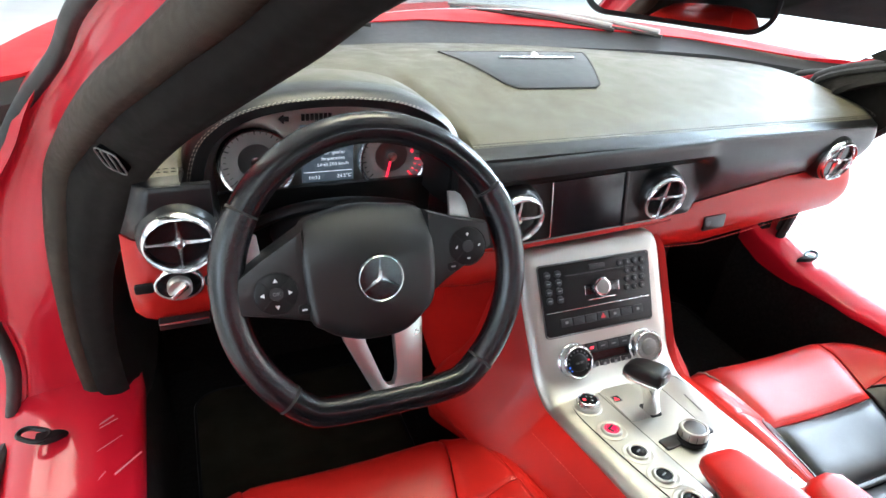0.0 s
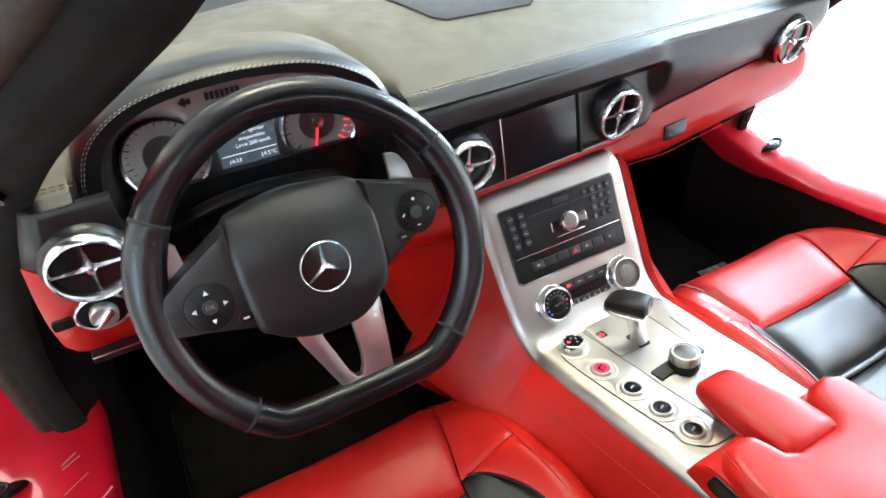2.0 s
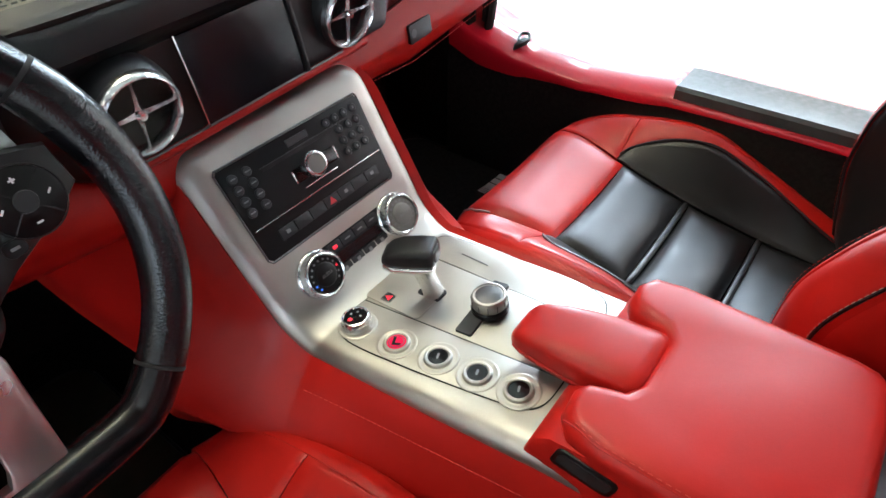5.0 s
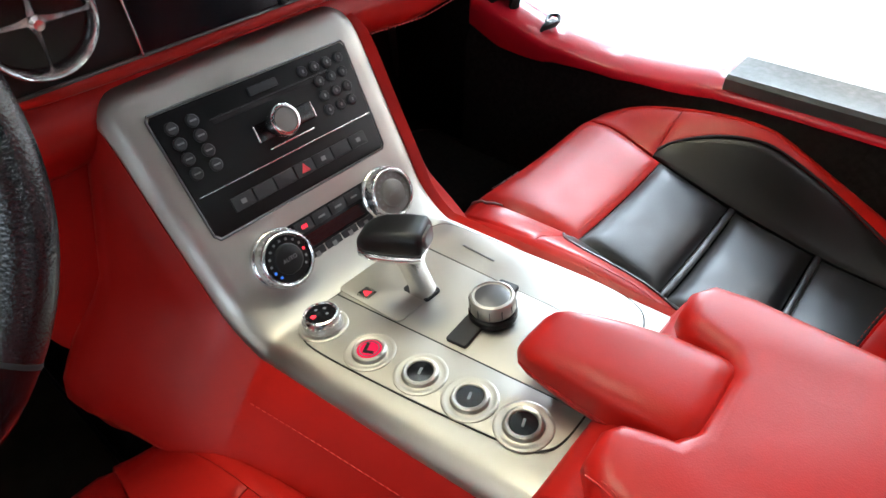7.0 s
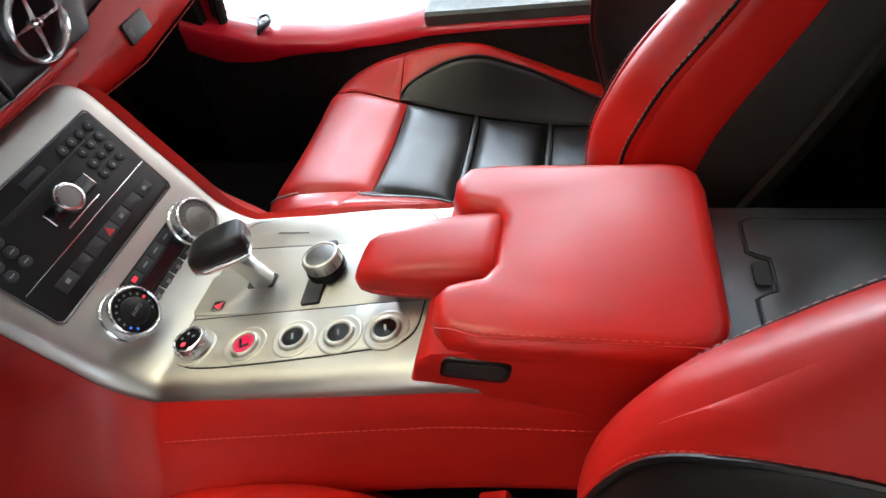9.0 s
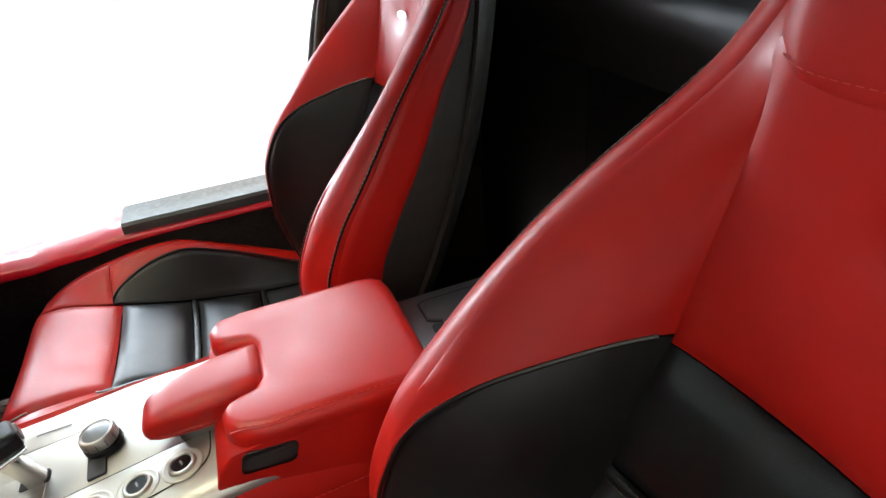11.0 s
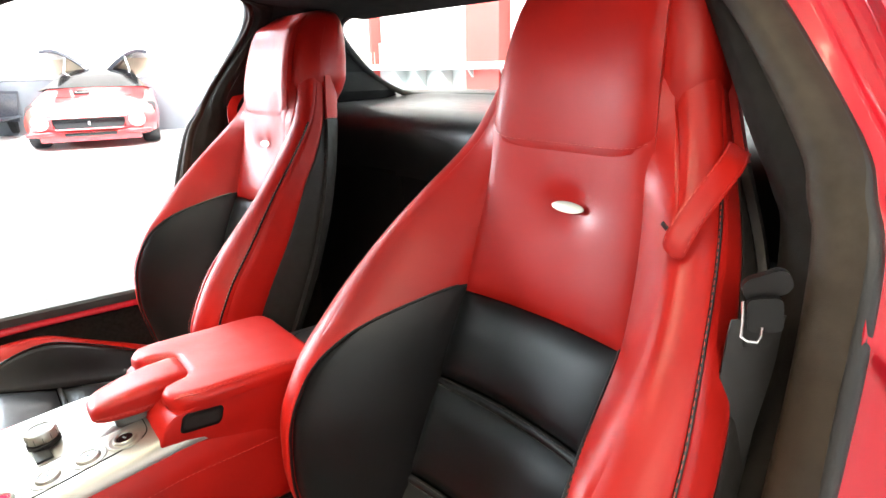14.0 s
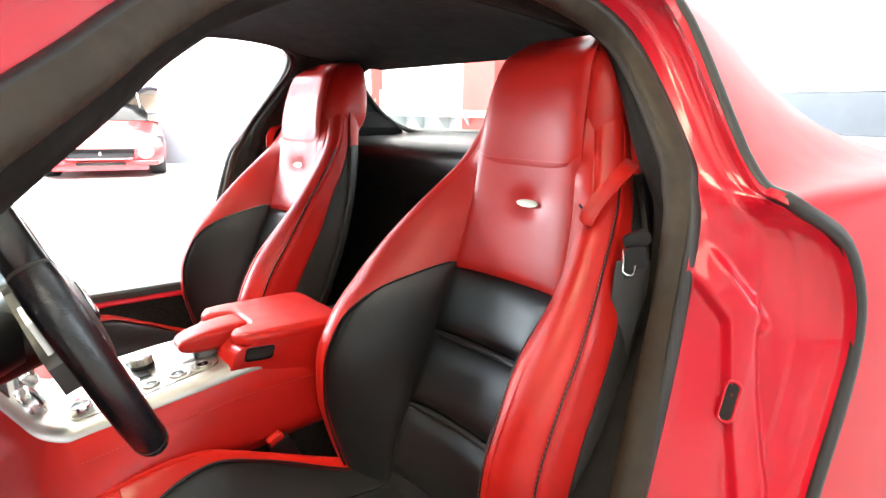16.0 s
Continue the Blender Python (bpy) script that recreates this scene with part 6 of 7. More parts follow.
key(radio, SM, RX, 0.1395, 0.030, 0.0075)
for i, v in enumerate((0.138, 0.125, 0.112, 0.099)):
    for j in (0, 1):
        k = part("round_key", revolve([(0.0056, 0.0), (0.0056, 0.0016), (0.0046, 0.0026), (0.0004, 0.0028)], 18, on(SM, RX - 0.090 + j * 0.0185, v - 0.002, 0.0032)), KEY, radio)
        part("marking", rbox(0.006, 0.0014, 0.0003, 0, m=on(SM, RX - 0.090 + j * 0.0185, v - 0.002, 0.0061)), GREYMARK, k)
for i, v in enumerate((0.138, 0.1245, 0.111, 0.0975)):
    for j in range(4 if i == 0 else 3):
        x = RX + 0.087 - j * 0.0145 - 0.0018 * i
        k = part("round_key", revolve([(0.0052, 0.0), (0.0052, 0.0016), (0.0042, 0.0026), (0.0004, 0.0028)], 18, on(SM, x, v, 0.0032)), KEY, radio)
        part("marking", rbox(0.0018, 0.003, 0.0003, 0, m=on(SM, x, v, 0.0061)), GREYMARK, k)
part("rocker", prism(round_rect(0.062, 0.016, 0.002), 0.0, 0.0035, on(SM, RX + 0.004, 0.1045, 0.0028), 0.0008), GLOSS, radio, "gloss black rocker")
for k in (-1, 1):
    part("rocker_end", rbox(0.0014, 0.015, 0.003, 0.0004, m=on(SM, RX + 0.004 + k * 0.0315, 0.1045, 0.0050)), CHROME, radio)
kn = part("volume_knob", revolve([(0.0135, 0.0), (0.0135, 0.006), (0.0128, 0.0085), (0.0112, 0.0095), (0.0100, 0.0095), (0.0095, 0.0080), (0.0004, 0.0080)], 40, on(SM, RX + 0.001, 0.1065, 0.0040) @ Matrix.Scale(1.12, 4)), CHROME, radio, "chrome-ringed knob")
part("knob_face", revolve([(0.0096, 0.0), (0.0092, 0.0012), (0.0004, 0.0014)], 32, on(SM, RX + 0.001, 0.1065, 0.0130) @ Matrix.Scale(1.12, 4)), KEYRIM, kn, "grey knob face")
part("indicator_bar", rbox(0.050, 0.0016, 0.0012, 0.0004, m=on(SM, RX + 0.004, 0.0885, 0.0034)), CHROME, radio)
for i in range(7):
    x = RX - 0.066 + i * 0.0222
    w = 0.0208
    kk = key(radio, SM, x, 0.0605, w, 0.0125, 0.0020)
    if i == 3:
        tri = [(-0.005, -0.0035), (0.005, -0.0035), (0.0, 0.005)]
        part("marking", prism(tri, 0, 0.0003, on(SM, x, 0.0605, 0.0054)), REDDIM, kk, "red warning triangle")
    elif i in (0, 4, 6):
        part("marking", rbox(0.005, 0.004, 0.0003, 0, m=on(SM, x, 0.0605, 0.0054)), GREYMARK, kk)

# climate panel between two dials
clim = part("climate_panel", prism(round_rect(0.118, 0.044, 0.003, cx=-0.009, cy=0.0), -0.002, 0.0024, SM, 0.0006), PLASTIC, console, "black climate control panel")
for i in range(4):
    kk = key(clim, on(SM, 0, 0, -0.0008), -0.040 + i * 0.0205, 0.0145, 0.019, 0.011, 0.0016)
    if i == 0:
        part("marking", rbox(0.006, 0.0035, 0.0004, 0.0001, m=on(SM, -0.040, 0.0145, 0.0043)), REDMARK, kk, "red lit mark")
    else:
        part("marking", rbox(0.008, 0.0018, 0.0003, 0, m=on(SM, -0.040 + i * 0.0205, 0.0145, 0.0043)), GREYMARK, kk)
    k2 = key(clim, on(SM, 0, 0, -0.0008), -0.040 + i * 0.0205, -0.0145, 0.019, 0.011, 0.0016)
    part("marking", rbox(0.005, 0.005, 0.0003, 0, m=on(SM, -0.040 + i * 0.0205, -0.0145, 0.0043)), GREYMARK, k2)
part("climate_display", prism(round_rect(0.082, 0.012, 0.001, cx=-0.009), 0.0024, 0.0030, SM), GLOSS, clim, "gloss black display strip")
for k, x in ((0, -0.0745), (1, 0.0565)):
    d = part("temperature_dial", revolve([(0.0285, -0.002), (0.0285, 0.004), (0.0275, 0.0055), (0.0262, 0.0065), (0.0255, 0.0165), (0.0248, 0.0185), (0.0232, 0.0195), (0.0220, 0.0185), (0.0216, 0.0150), (0.0004, 0.0150)], 56, on(SM, x, 0.0, 0)), CHROME, console, "knurled chrome temperature dial")
    part("dial_face", revolve([(0.0214, 0.0), (0.0210, 0.0015), (0.0140, 0.0022), (0.0135, 0.0040), (0.0120, 0.0052), (0.0004, 0.0056)], 48, on(SM, x, 0, 0.0150)), PLASTIC if k == 0 else KEYRIM, d, "dial face")
    for i in range(13):
        q = radians(-130 + i * 260 / 12) + math.pi / 2
        mm = GREYMARK if i > 1 else BLUEMARK
        if i == 10:
            mm = REDMARK
        part("marking", rbox(0.0022, 0.0022, 0.0003, 0, m=on(SM, x + 0.0175 * math.cos(math.pi - q), 0.0175 * math.sin(q), 0.0171)), mm if k == 0 else GREYMARK, d)
    text("dial_text", "AUTO", 0.0052, on(SM, x, 0, 0.0208), GREYMARK, d)
    for i in range(40):
        q = 2 * math.pi * i / 40
        part("knurl", rbox(0.0018, 0.0012, 0.009, 0.0003, m=on(SM, x + 0.0258 * math.cos(q), 0.0258 * math.sin(q), 0.0118) @ Matrix.Rotation(q, 4, "Z")), CHROME, d)

# deck: dark joint with three inset plates
strip = [(-0.054, 0.018), (-0.074, 0.020), (-0.094, 0.017), (-0.107, 0.006), (-0.1125, -0.016), (-0.104, -0.105), (-0.093, -0.185), (-0.088, -0.209), (-0.081, -0.220), (-0.068, -0.226), (-0.039, -0.226)]
mid = [(-0.0532, 0.018), (0.0457, 0.018), (0.0417, -0.140), (0.0367, -0.226), (-0.0382, -0.226)]
right = [(0.047, 0.018), (0.078, 0.018), (0.087, 0.012), (0.0915, -0.002), (0.0925, -0.127), (0.090, -0.180), (0.083, -0.204), (0.070, -0.217), (0.038, -0.226)]


def rounded(chain, times=2):
    """An open line with its corners cut round; the ends stay."""
    for _ in range(times):
        out = [chain[0]]
        for (a, b), (c, d) in zip(chain, chain[1:]):
            out += [(a * 0.75 + c * 0.25, b * 0.75 + d * 0.25), (a * 0.25 + c * 0.75, b * 0.25 + d * 0.75)]
        chain = out + [chain[-1]]
    return chain


strip, right = rounded(strip), rounded(right)


def shrink(poly, d):
    cx, cy = sum(p[0] for p in poly) / len(poly), sum(p[1] for p in poly) / len(poly)
    return [(x + (cx - x) * d / max(abs(x - cx), 0.02) * min(1, abs(x - cx) / 0.02), y + (cy - y) * d / max(abs(y - cy), 0.02) * min(1, abs(y - cy) / 0.02)) for x, y in poly]


edge = strip + right[::-1]
part("joint", prism([(x + math.copysign(0.0009, x), y + (0.0009 if y > 0 else -0.0009)) for x, y in edge], -0.004, 0.0003, CM), GROOVE, console, "dark joint")
switches = part("switch_strip", prism(shrink(strip, 0.0003), 0.0, 0.0007, CM, 0.0002), ALU, console, "aluminium switch strip")
part("middle_plate", prism(shrink(mid, 0.0003), 0.0, 0.0007, CM, 0.0002), ALU, console, "aluminium middle plate")
part("ashtray_cover", prism(shrink(right, 0.0003), 0.0, 0.0007, CM, 0.0002), ALU, console, "aluminium cover plate")
part("cover_notch", rbox(0.002, 0.040, 0.0004, 0.0002, m=on(CM, 0.066, -0.050, 0.0013, -5)), ALUD, console)
BT = [(-0.088, 0.577), (-0.0865, 0.522), (-0.080, 0.473), (-0.0765, 0.428), (-0.073, 0.384)]
for i, (x, y) in enumerate(BT):
    v = (y - 0.58) * 1.007
    ring = part("switch_ring", revolve([(0.0235, 0.0), (0.0232, 0.0012), (0.0220, 0.0018), (0.0200, 0.0014), (0.0172, 0.0006), (0.0160, 0.0010), (0.0150, 0.0044), (0.0135, 0.0052), (0.0118, 0.0048), (0.0108, 0.0030), (0.0104, -0.002)], 48, on(CM, x, v, 0.0004) @ Matrix.Scale(0.92, 4)), ALU, switches, "polished aluminium switch ring")
    if i == 0:
        kb = part("drive_knob", revolve([(0.0165, 0.0), (0.0160, 0.010), (0.0150, 0.0125), (0.0135, 0.0130), (0.0128, 0.0120), (0.0004, 0.0120)], 40, on(CM, x, v, 0.002)), CHROME, switches, "chrome rotary switch")
        part("knob_face", revolve([(0.0127, 0.0), (0.0004, 0.0006)], 32, on(CM, x, v, 0.0140)), GLOSS, kb, "black knob face")
        part("marking", rbox(0.004, 0.004, 0.0004, 0.0002, m=on(CM, x - 0.007, v + 0.001, 0.0148)), REDMARK, kb, "red lit mark")
        for dx, dv in ((0.0, 0.006), (0.006, 0.002), (0.003, -0.005)):
            part("marking", rbox(0.0022, 0.0022, 0.0003, 0, m=on(CM, x + dx, v + dv, 0.0148)), GREYMARK, kb)
        for j in range(24):
            q = 2 * math.pi * j / 24
            part("knurl", rbox(0.0016, 0.002, 0.007, 0.0004, m=on(CM, x + 0.0162 * math.cos(q), v + 0.0162 * math.sin(q), 0.0070) @ Matrix.Rotation(q, 4, "Z")), CHROME, kb)
    else:
        b = part("push_button", revolve([(0.0106, -0.002), (0.0106, 0.0022), (0.0098, 0.0032), (0.0004, 0.0034)], 36, on(CM, x, v, 0.0008)), REDGLOW if i == 1 else GLOSS, switches, "red lit start button" if i == 1 else "black push button")
        if i == 1:
            part("marking", rbox(0.010, 0.003, 0.0003, 0.0, m=on(CM, x, v + 0.003, 0.0044, 25)), GROOVE, b)
            part("marking", rbox(0.003, 0.009, 0.0003, 0.0, m=on(CM, x - 0.003, v - 0.002, 0.0044, 25)), GROOVE, b)
            part("marking", tube([tuple(on(CM, x, v, 0.0042) @ Vector((0.0080 * math.cos(q), 0.0080 * math.sin(q), 0))) for q in [2 * math.pi * j / 24 for j in range(24)]], 0.0004, 4, True), GREYMARK, b)
        else:
            part("marking", rbox(0.007, 0.0022, 0.0003, 0.0, m=on(CM, x, v, 0.0044, 20)), GREYMARK, b)

# shift lever
lev = part("shift_gate", prism(round_rect(0.056, 0.078, 0.006, cx=-0.021, cy=-0.016), 0.0, 0.0020, CM, 0.0005), ALU, console, "grey shift gate plate")
part("gate_slot", prism(round_rect(0.020, 0.030, 0.004, cx=-0.006, cy=-0.042), 0.0006, 0.0026, CM, 0.0003), GROOVE, lev, "dark gate slot")
part("lever_stem", loft([[tuple(Vector((cx_ + a * w, y_ + b * 0.0075, z_))) for a, b in ((-1, -1), (-0.6, -1.4), (0.6, -1.4), (1, -1), (1, 1), (0.6, 1.3), (-0.6, 1.3), (-1, 1))] for cx_, y_, z_, w in ((-0.006, 0.535, 0.440, 0.010), (-0.008, 0.536, 0.455, 0.0090), (-0.014, 0.540, 0.478, 0.0085), (-0.020, 0.543, 0.498, 0.0105), (-0.024, 0.545, 0.507, 0.013))]), CHROME, lev, "polished lever stem")
KM = Matrix.Translation((-0.026, 0.546, 0.514)) @ pose(0, 0, 0, 0, -9, -66)


def lever_ring(x, hw, z0, z1, n=5):
    """A rounded section of the lever head across its length."""
    rr = min(0.007, 0.45 * (z1 - z0), 0.45 * hw)
    return [tuple(KM @ Vector((x, a_, b_))) for a_, b_ in round_rect(2 * hw, z1 - z0, rr, n, 0.0, (z0 + z1) / 2)]


part("lever_head", loft([lever_ring(x, w, z0, z1) for x, w, z0, z1 in ((-0.0315, 0.0095, -0.003, 0.003), (-0.0295, 0.0130, -0.005, 0.0070), (-0.022, 0.0160, -0.006, 0.0120), (-0.010, 0.0172, -0.0065, 0.0155), (0.010, 0.0176, -0.0065, 0.0165), (0.0235, 0.0174, -0.0065, 0.0155), (0.0265, 0.0150, -0.0045, 0.0130))]), BLACK, lev, "black leather shift knob", angle=50)
part("lever_collar", loft([lever_ring(x, w, z0, z1) for x, w, z0, z1 in ((-0.0330, 0.0085, -0.0075, -0.0020), (-0.0305, 0.0135, -0.0110, -0.0030), (-0.020, 0.0164, -0.0130, -0.0050), (0.000, 0.0170, -0.0135, -0.0060), (0.018, 0.0165, -0.0125, -0.0060), (0.0245, 0.0150, -0.0105, -0.0060))]), CHROME, lev, "polished lower lip", angle=50)
part("cap_key", loft([lever_ring(x, w, -0.0025, 0.0105) for x, w in ((0.0255, 0.0110), (0.0280, 0.0105), (0.0288, 0.0090))]), ALUD, lev, "satin end cap", angle=50)
part("marking", prism([(-0.004, -0.003), (0.004, -0.003), (0.0, 0.0045)], 0, 0.0004, on(CM, -0.038, -0.004, 0.0020)), REDMARK, lev, "red lit mark")
part("mark_key", prism(round_rect(0.014, 0.014, 0.002, cx=-0.038, cy=-0.004), 0.0016, 0.0020, CM), KEY, lev)

# command knob
cmd = part("command_base", prism(round_rect(0.086, 0.019, 0.002), 0.001, 0.0042, on(CM, 0.002, -0.106, 0.0, 5), 0.0008), KEY, console, "dark key plate")
part("command_collar", revolve([(0.0205, 0.0), (0.0205, 0.005), (0.0190, 0.0065), (0.0004, 0.0065)], 40, on(CM, 0.004, -0.114, 0.0035)), PLASTIC, cmd, "black collar")
part("command_knob", revolve([(0.0185, 0.0), (0.0195, 0.002), (0.0192, 0.011), (0.0180, 0.0135), (0.0165, 0.0140), (0.0155, 0.0128), (0.0004, 0.0128)], 48, on(CM, 0.004, -0.114, 0.0105)), ALU, cmd, "knurled chrome knob")
part("command_face", revolve([(0.0154, 0.0), (0.0120, 0.0010), (0.0004, 0.0014)], 40, on(CM, 0.004, -0.114, 0.0230)), ALUD, cmd, "satin knob face")
for j in range(12):
    q = 2 * math.pi * j / 12
    part("knurl", rbox(0.0010, 0.0010, 0.0085, 0.0003, m=on(CM, 0.004 + 0.0193 * math.cos(q), -0.114 + 0.0193 * math.sin(q), 0.0165) @ Matrix.Rotation(q, 4, "Z")), ALUD, cmd)

# armrest: body, lid with a notch, and the tongue in it
AX0, AX1 = -0.1195, 0.092
body_rings = []
for y, t, w in ((0.118, 0.42, 0), (0.119, 0.488, 0.004), (0.123, 0.497, 0), (0.14, 0.500, 0), (0.30, 0.500, 0), (0.330, 0.496, 0), (0.345, 0.484, 0), (0.352, 0.462, 0), (0.354, 0.42, 0)):
    ring = [(AX0 - 0.004, 0.405), (AX0 - 0.003, 0.43), (AX0, t - 0.03), (AX0 + 0.0004, t - 0.006), (AX0 + 0.002, t), (AX1 - 0.002, t), (AX1 + 0.001, t - 0.006), (AX1 + 0.002, t - 0.03), (AX1 + 0.004, 0.43), (AX1 + 0.005, 0.405)]
    body_rings.append([(x, y, z) for x, z in ring])
arm = part("armrest_box", loft(body_rings), RED, console, "red leather armrest box", angle=60)
out = [(AX1 - 0.034, 0.117), (AX1 - 0.014, 0.121), (AX1 - 0.002, 0.133), (AX1 + 0.002, 0.152), (AX1 + 0.003, 0.30), (AX1 - 0.003, 0.330), (AX1 - 0.021, 0.340), (0.046, 0.338), (0.034, 0.330), (0.030, 0.318), (0.026, 0.300), (0.014, 0.291), (-0.040, 0.291), (-0.052, 0.298), (-0.056, 0.312), (-0.062, 0.326), (-0.074, 0.333), (-0.098, 0.331), (-0.113, 0.318), (-0.1195, 0.29), (-0.1200, 0.150), (-0.1155, 0.132), (-0.104, 0.120), (-0.088, 0.116)]
bm = bmesh.new()
lo = [bm.verts.new((x, y, 0.4985)) for x, y in out]
hi = [bm.verts.new((x, y, 0.520)) for x, y in out]
bm.faces.new(lo[::-1])
topf = bm.faces.new(hi)
for i in range(len(out)):
    bm.faces.new((lo[i], lo[(i + 1) % len(out)], hi[(i + 1) % len(out)], hi[i]))
bmesh.ops.recalc_face_normals(bm, faces=bm.faces)
bmesh.ops.bevel(bm, geom=list(topf.edges), offset=0.0145, segments=6, profile=0.5, affect="EDGES")
part("armrest_lid", bm, RED, arm, "padded red leather lid", angle=60)
part("seam", dashes([(AX0 + 0.0072 + 0.006 * sstep(0.29, 0.318, y), y, 0.5184) for y in np.linspace(0.145, 0.318, 30)], 0.004, 0.003, 0.0005), REDTHREAD, arm)
part("piping", tube([(AX0 + 0.0052 + 0.006 * sstep(0.29, 0.318, y), y, 0.5164) for y in np.linspace(0.135, 0.325, 24)], 0.0009, 6), RED, arm)
slot = part("armrest_slot", prism([(x + 0.20 * y, y) for x, y in round_rect(0.054, 0.026, 0.007, 5)], -0.004, 0.0012, Matrix.Translation((AX0, 0.297, 0.4815)) @ pose(0, 0, 0, 90, 0, -90) @ pose(0, 0, 0, 0, 0, -4), 0.0008), PLASTIC, arm, "black release catch")
part("slot_well", prism([(x + 0.20 * y, y) for x, y in round_rect(0.046, 0.017, 0.005, 5)], 0.001, 0.0016, Matrix.Translation((AX0, 0.297, 0.4815)) @ pose(0, 0, 0, 90, 0, -90) @ pose(0, 0, 0, 0, 0, -4)), GROOVE, slot)
rings = []
TONGUE = ((0.286, 0.034, 0.514, 0.484), (0.290, 0.0385, 0.5185, 0.478), (0.30, 0.0400, 0.520, 0.476), (0.33, 0.0390, 0.520, 0.476), (0.36, 0.0355, 0.5175, 0.476), (0.385, 0.0315, 0.5135, 0.477), (0.400, 0.0285, 0.5095, 0.479), (0.409, 0.0250, 0.5050, 0.482), (0.4135, 0.0195, 0.4995, 0.486), (0.4145, 0.010, 0.4950, 0.490))
for y, w, zt, zb in TONGUE:
    zm, hh = (zt + zb) / 2, (zt - zb) / 2
    c = -0.011 - 0.012 * (y - 0.29) / 0.12
    rings.append([(c + w * math.copysign(abs(math.cos(q)) ** 0.48, math.cos(q)) * (0.94 if math.sin(q) < -0.5 else 1.0), y, zm + hh * math.copysign(abs(math.sin(q)) ** 0.5, math.sin(q))) for q in [2 * math.pi * j / 40 for j in range(40)]])
part("armrest_tongue", loft(rings), RED, arm, "red leather tongue of the armrest", angle=70)
part("seam", dashes([(-0.011 - 0.012 * (y - 0.29) / 0.12 - w * 1.0, y, 0.4885) for y, w, zt, zb in TONGUE[2:7]], 0.004, 0.003, 0.0005), REDTHREAD, arm)
part("tongue_crease", tube([(-0.011 - 0.012 * (y - 0.29) / 0.12 - w * 0.997, y, 0.4905) for y, w, zt, zb in TONGUE[2:8]], 0.0008, 6), RED, arm)
# added dark block that stands in for the shade below the tongue
part("tongue_shadow_base", prism(round_rect(0.050, 0.060, 0.012, cx=-0.016, cy=-0.225), 0.001, 0.016, CM, 0.003), ALUD, arm, "dark aluminium block for the shade under the tongue")
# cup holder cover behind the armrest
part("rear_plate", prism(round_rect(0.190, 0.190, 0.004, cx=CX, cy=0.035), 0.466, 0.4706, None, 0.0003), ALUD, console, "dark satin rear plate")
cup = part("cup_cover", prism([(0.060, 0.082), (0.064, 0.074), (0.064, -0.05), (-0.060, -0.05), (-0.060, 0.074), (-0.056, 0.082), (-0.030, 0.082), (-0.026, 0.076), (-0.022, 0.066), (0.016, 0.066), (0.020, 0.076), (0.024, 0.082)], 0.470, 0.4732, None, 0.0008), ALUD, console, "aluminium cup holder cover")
part("cup_joint", tube([(x, y, 0.4712) for x, y in ((0.061, 0.084), (0.0655, 0.075), (0.0655, -0.05), (-0.0615, -0.05), (-0.0615, 0.075), (-0.057, 0.084), (-0.030, 0.084), (-0.0245, 0.077), (-0.0205, 0.068), (0.0145, 0.068), (0.0185, 0.077), (0.0235, 0.084))], 0.0014, 5, True), GROOVE, cup, "dark joint")
part("cup_latch", prism(round_rect(0.026, 0.012, 0.003, cx=-0.003, cy=0.0765), 0.470, 0.4738), GROOVE, cup, "dark finger notch")

# ---- parked cars ----
WHITEP = mat("cream_body_paint", (0.62, 0.47, 0.29), 0.35, coat=0.6, vary=0.05)
NAVY = mat("navy_body_paint", (0.030, 0.036, 0.050), 0.3, coat=0.8, vary=0.1)
SPAINT = mat("parked_red_paint", (0.50, 0.020, 0.024), 0.30, coat=1.0, vary=0.02, rvary=0.0)
TYRE = mat("tyre_rubber", (0.022, 0.022, 0.024), 0.75, vary=0.2, bump=0.3, bscale=120)
LENS = mat("lamp_lens", (0.75, 0.75, 0.72), 0.12, vary=0.03)


def car_wheel(parent, m, r, w, rim):
    t = part("wheel", revolve([(r * 0.62, -w / 2), (r * 0.92, -w / 2), (r, -w * 0.36), (r, w * 0.36), (r * 0.92, w / 2), (r * 0.62, w / 2), (r * 0.60, w * 0.3)], 36, m), TYRE, parent, "black tyre")
    part("rim", revolve([(r * 0.63, w * 0.44), (r * 0.60, w * 0.30), (r * 0.30, w * 0.20), (r * 0.22, w * 0.40), (r * 0.02, w * 0.46)], 30, m), rim, t, "wheel rim")
    for q in range(10):
        part("spoke", rbox(r * 0.40, 0.022, 0.02, 0.004, m=m @ Matrix.Rotation(2 * math.pi * q / 10, 4, "Z") @ Matrix.Translation((r * 0.42, 0, w * 0.30))), rim, t)
    return t


# wheels of the car that the camera looks into
for x, y in ((-0.80, 1.55), (0.80, 1.55), (-0.82, -1.12), (0.82, -1.12)):
    car_wheel(car, Matrix.Translation((x, y, GZ + 0.33)) @ pose(0, 0, 0, 0, 90 if x > 0 else -90, 0), 0.33, 0.24, ALUD)

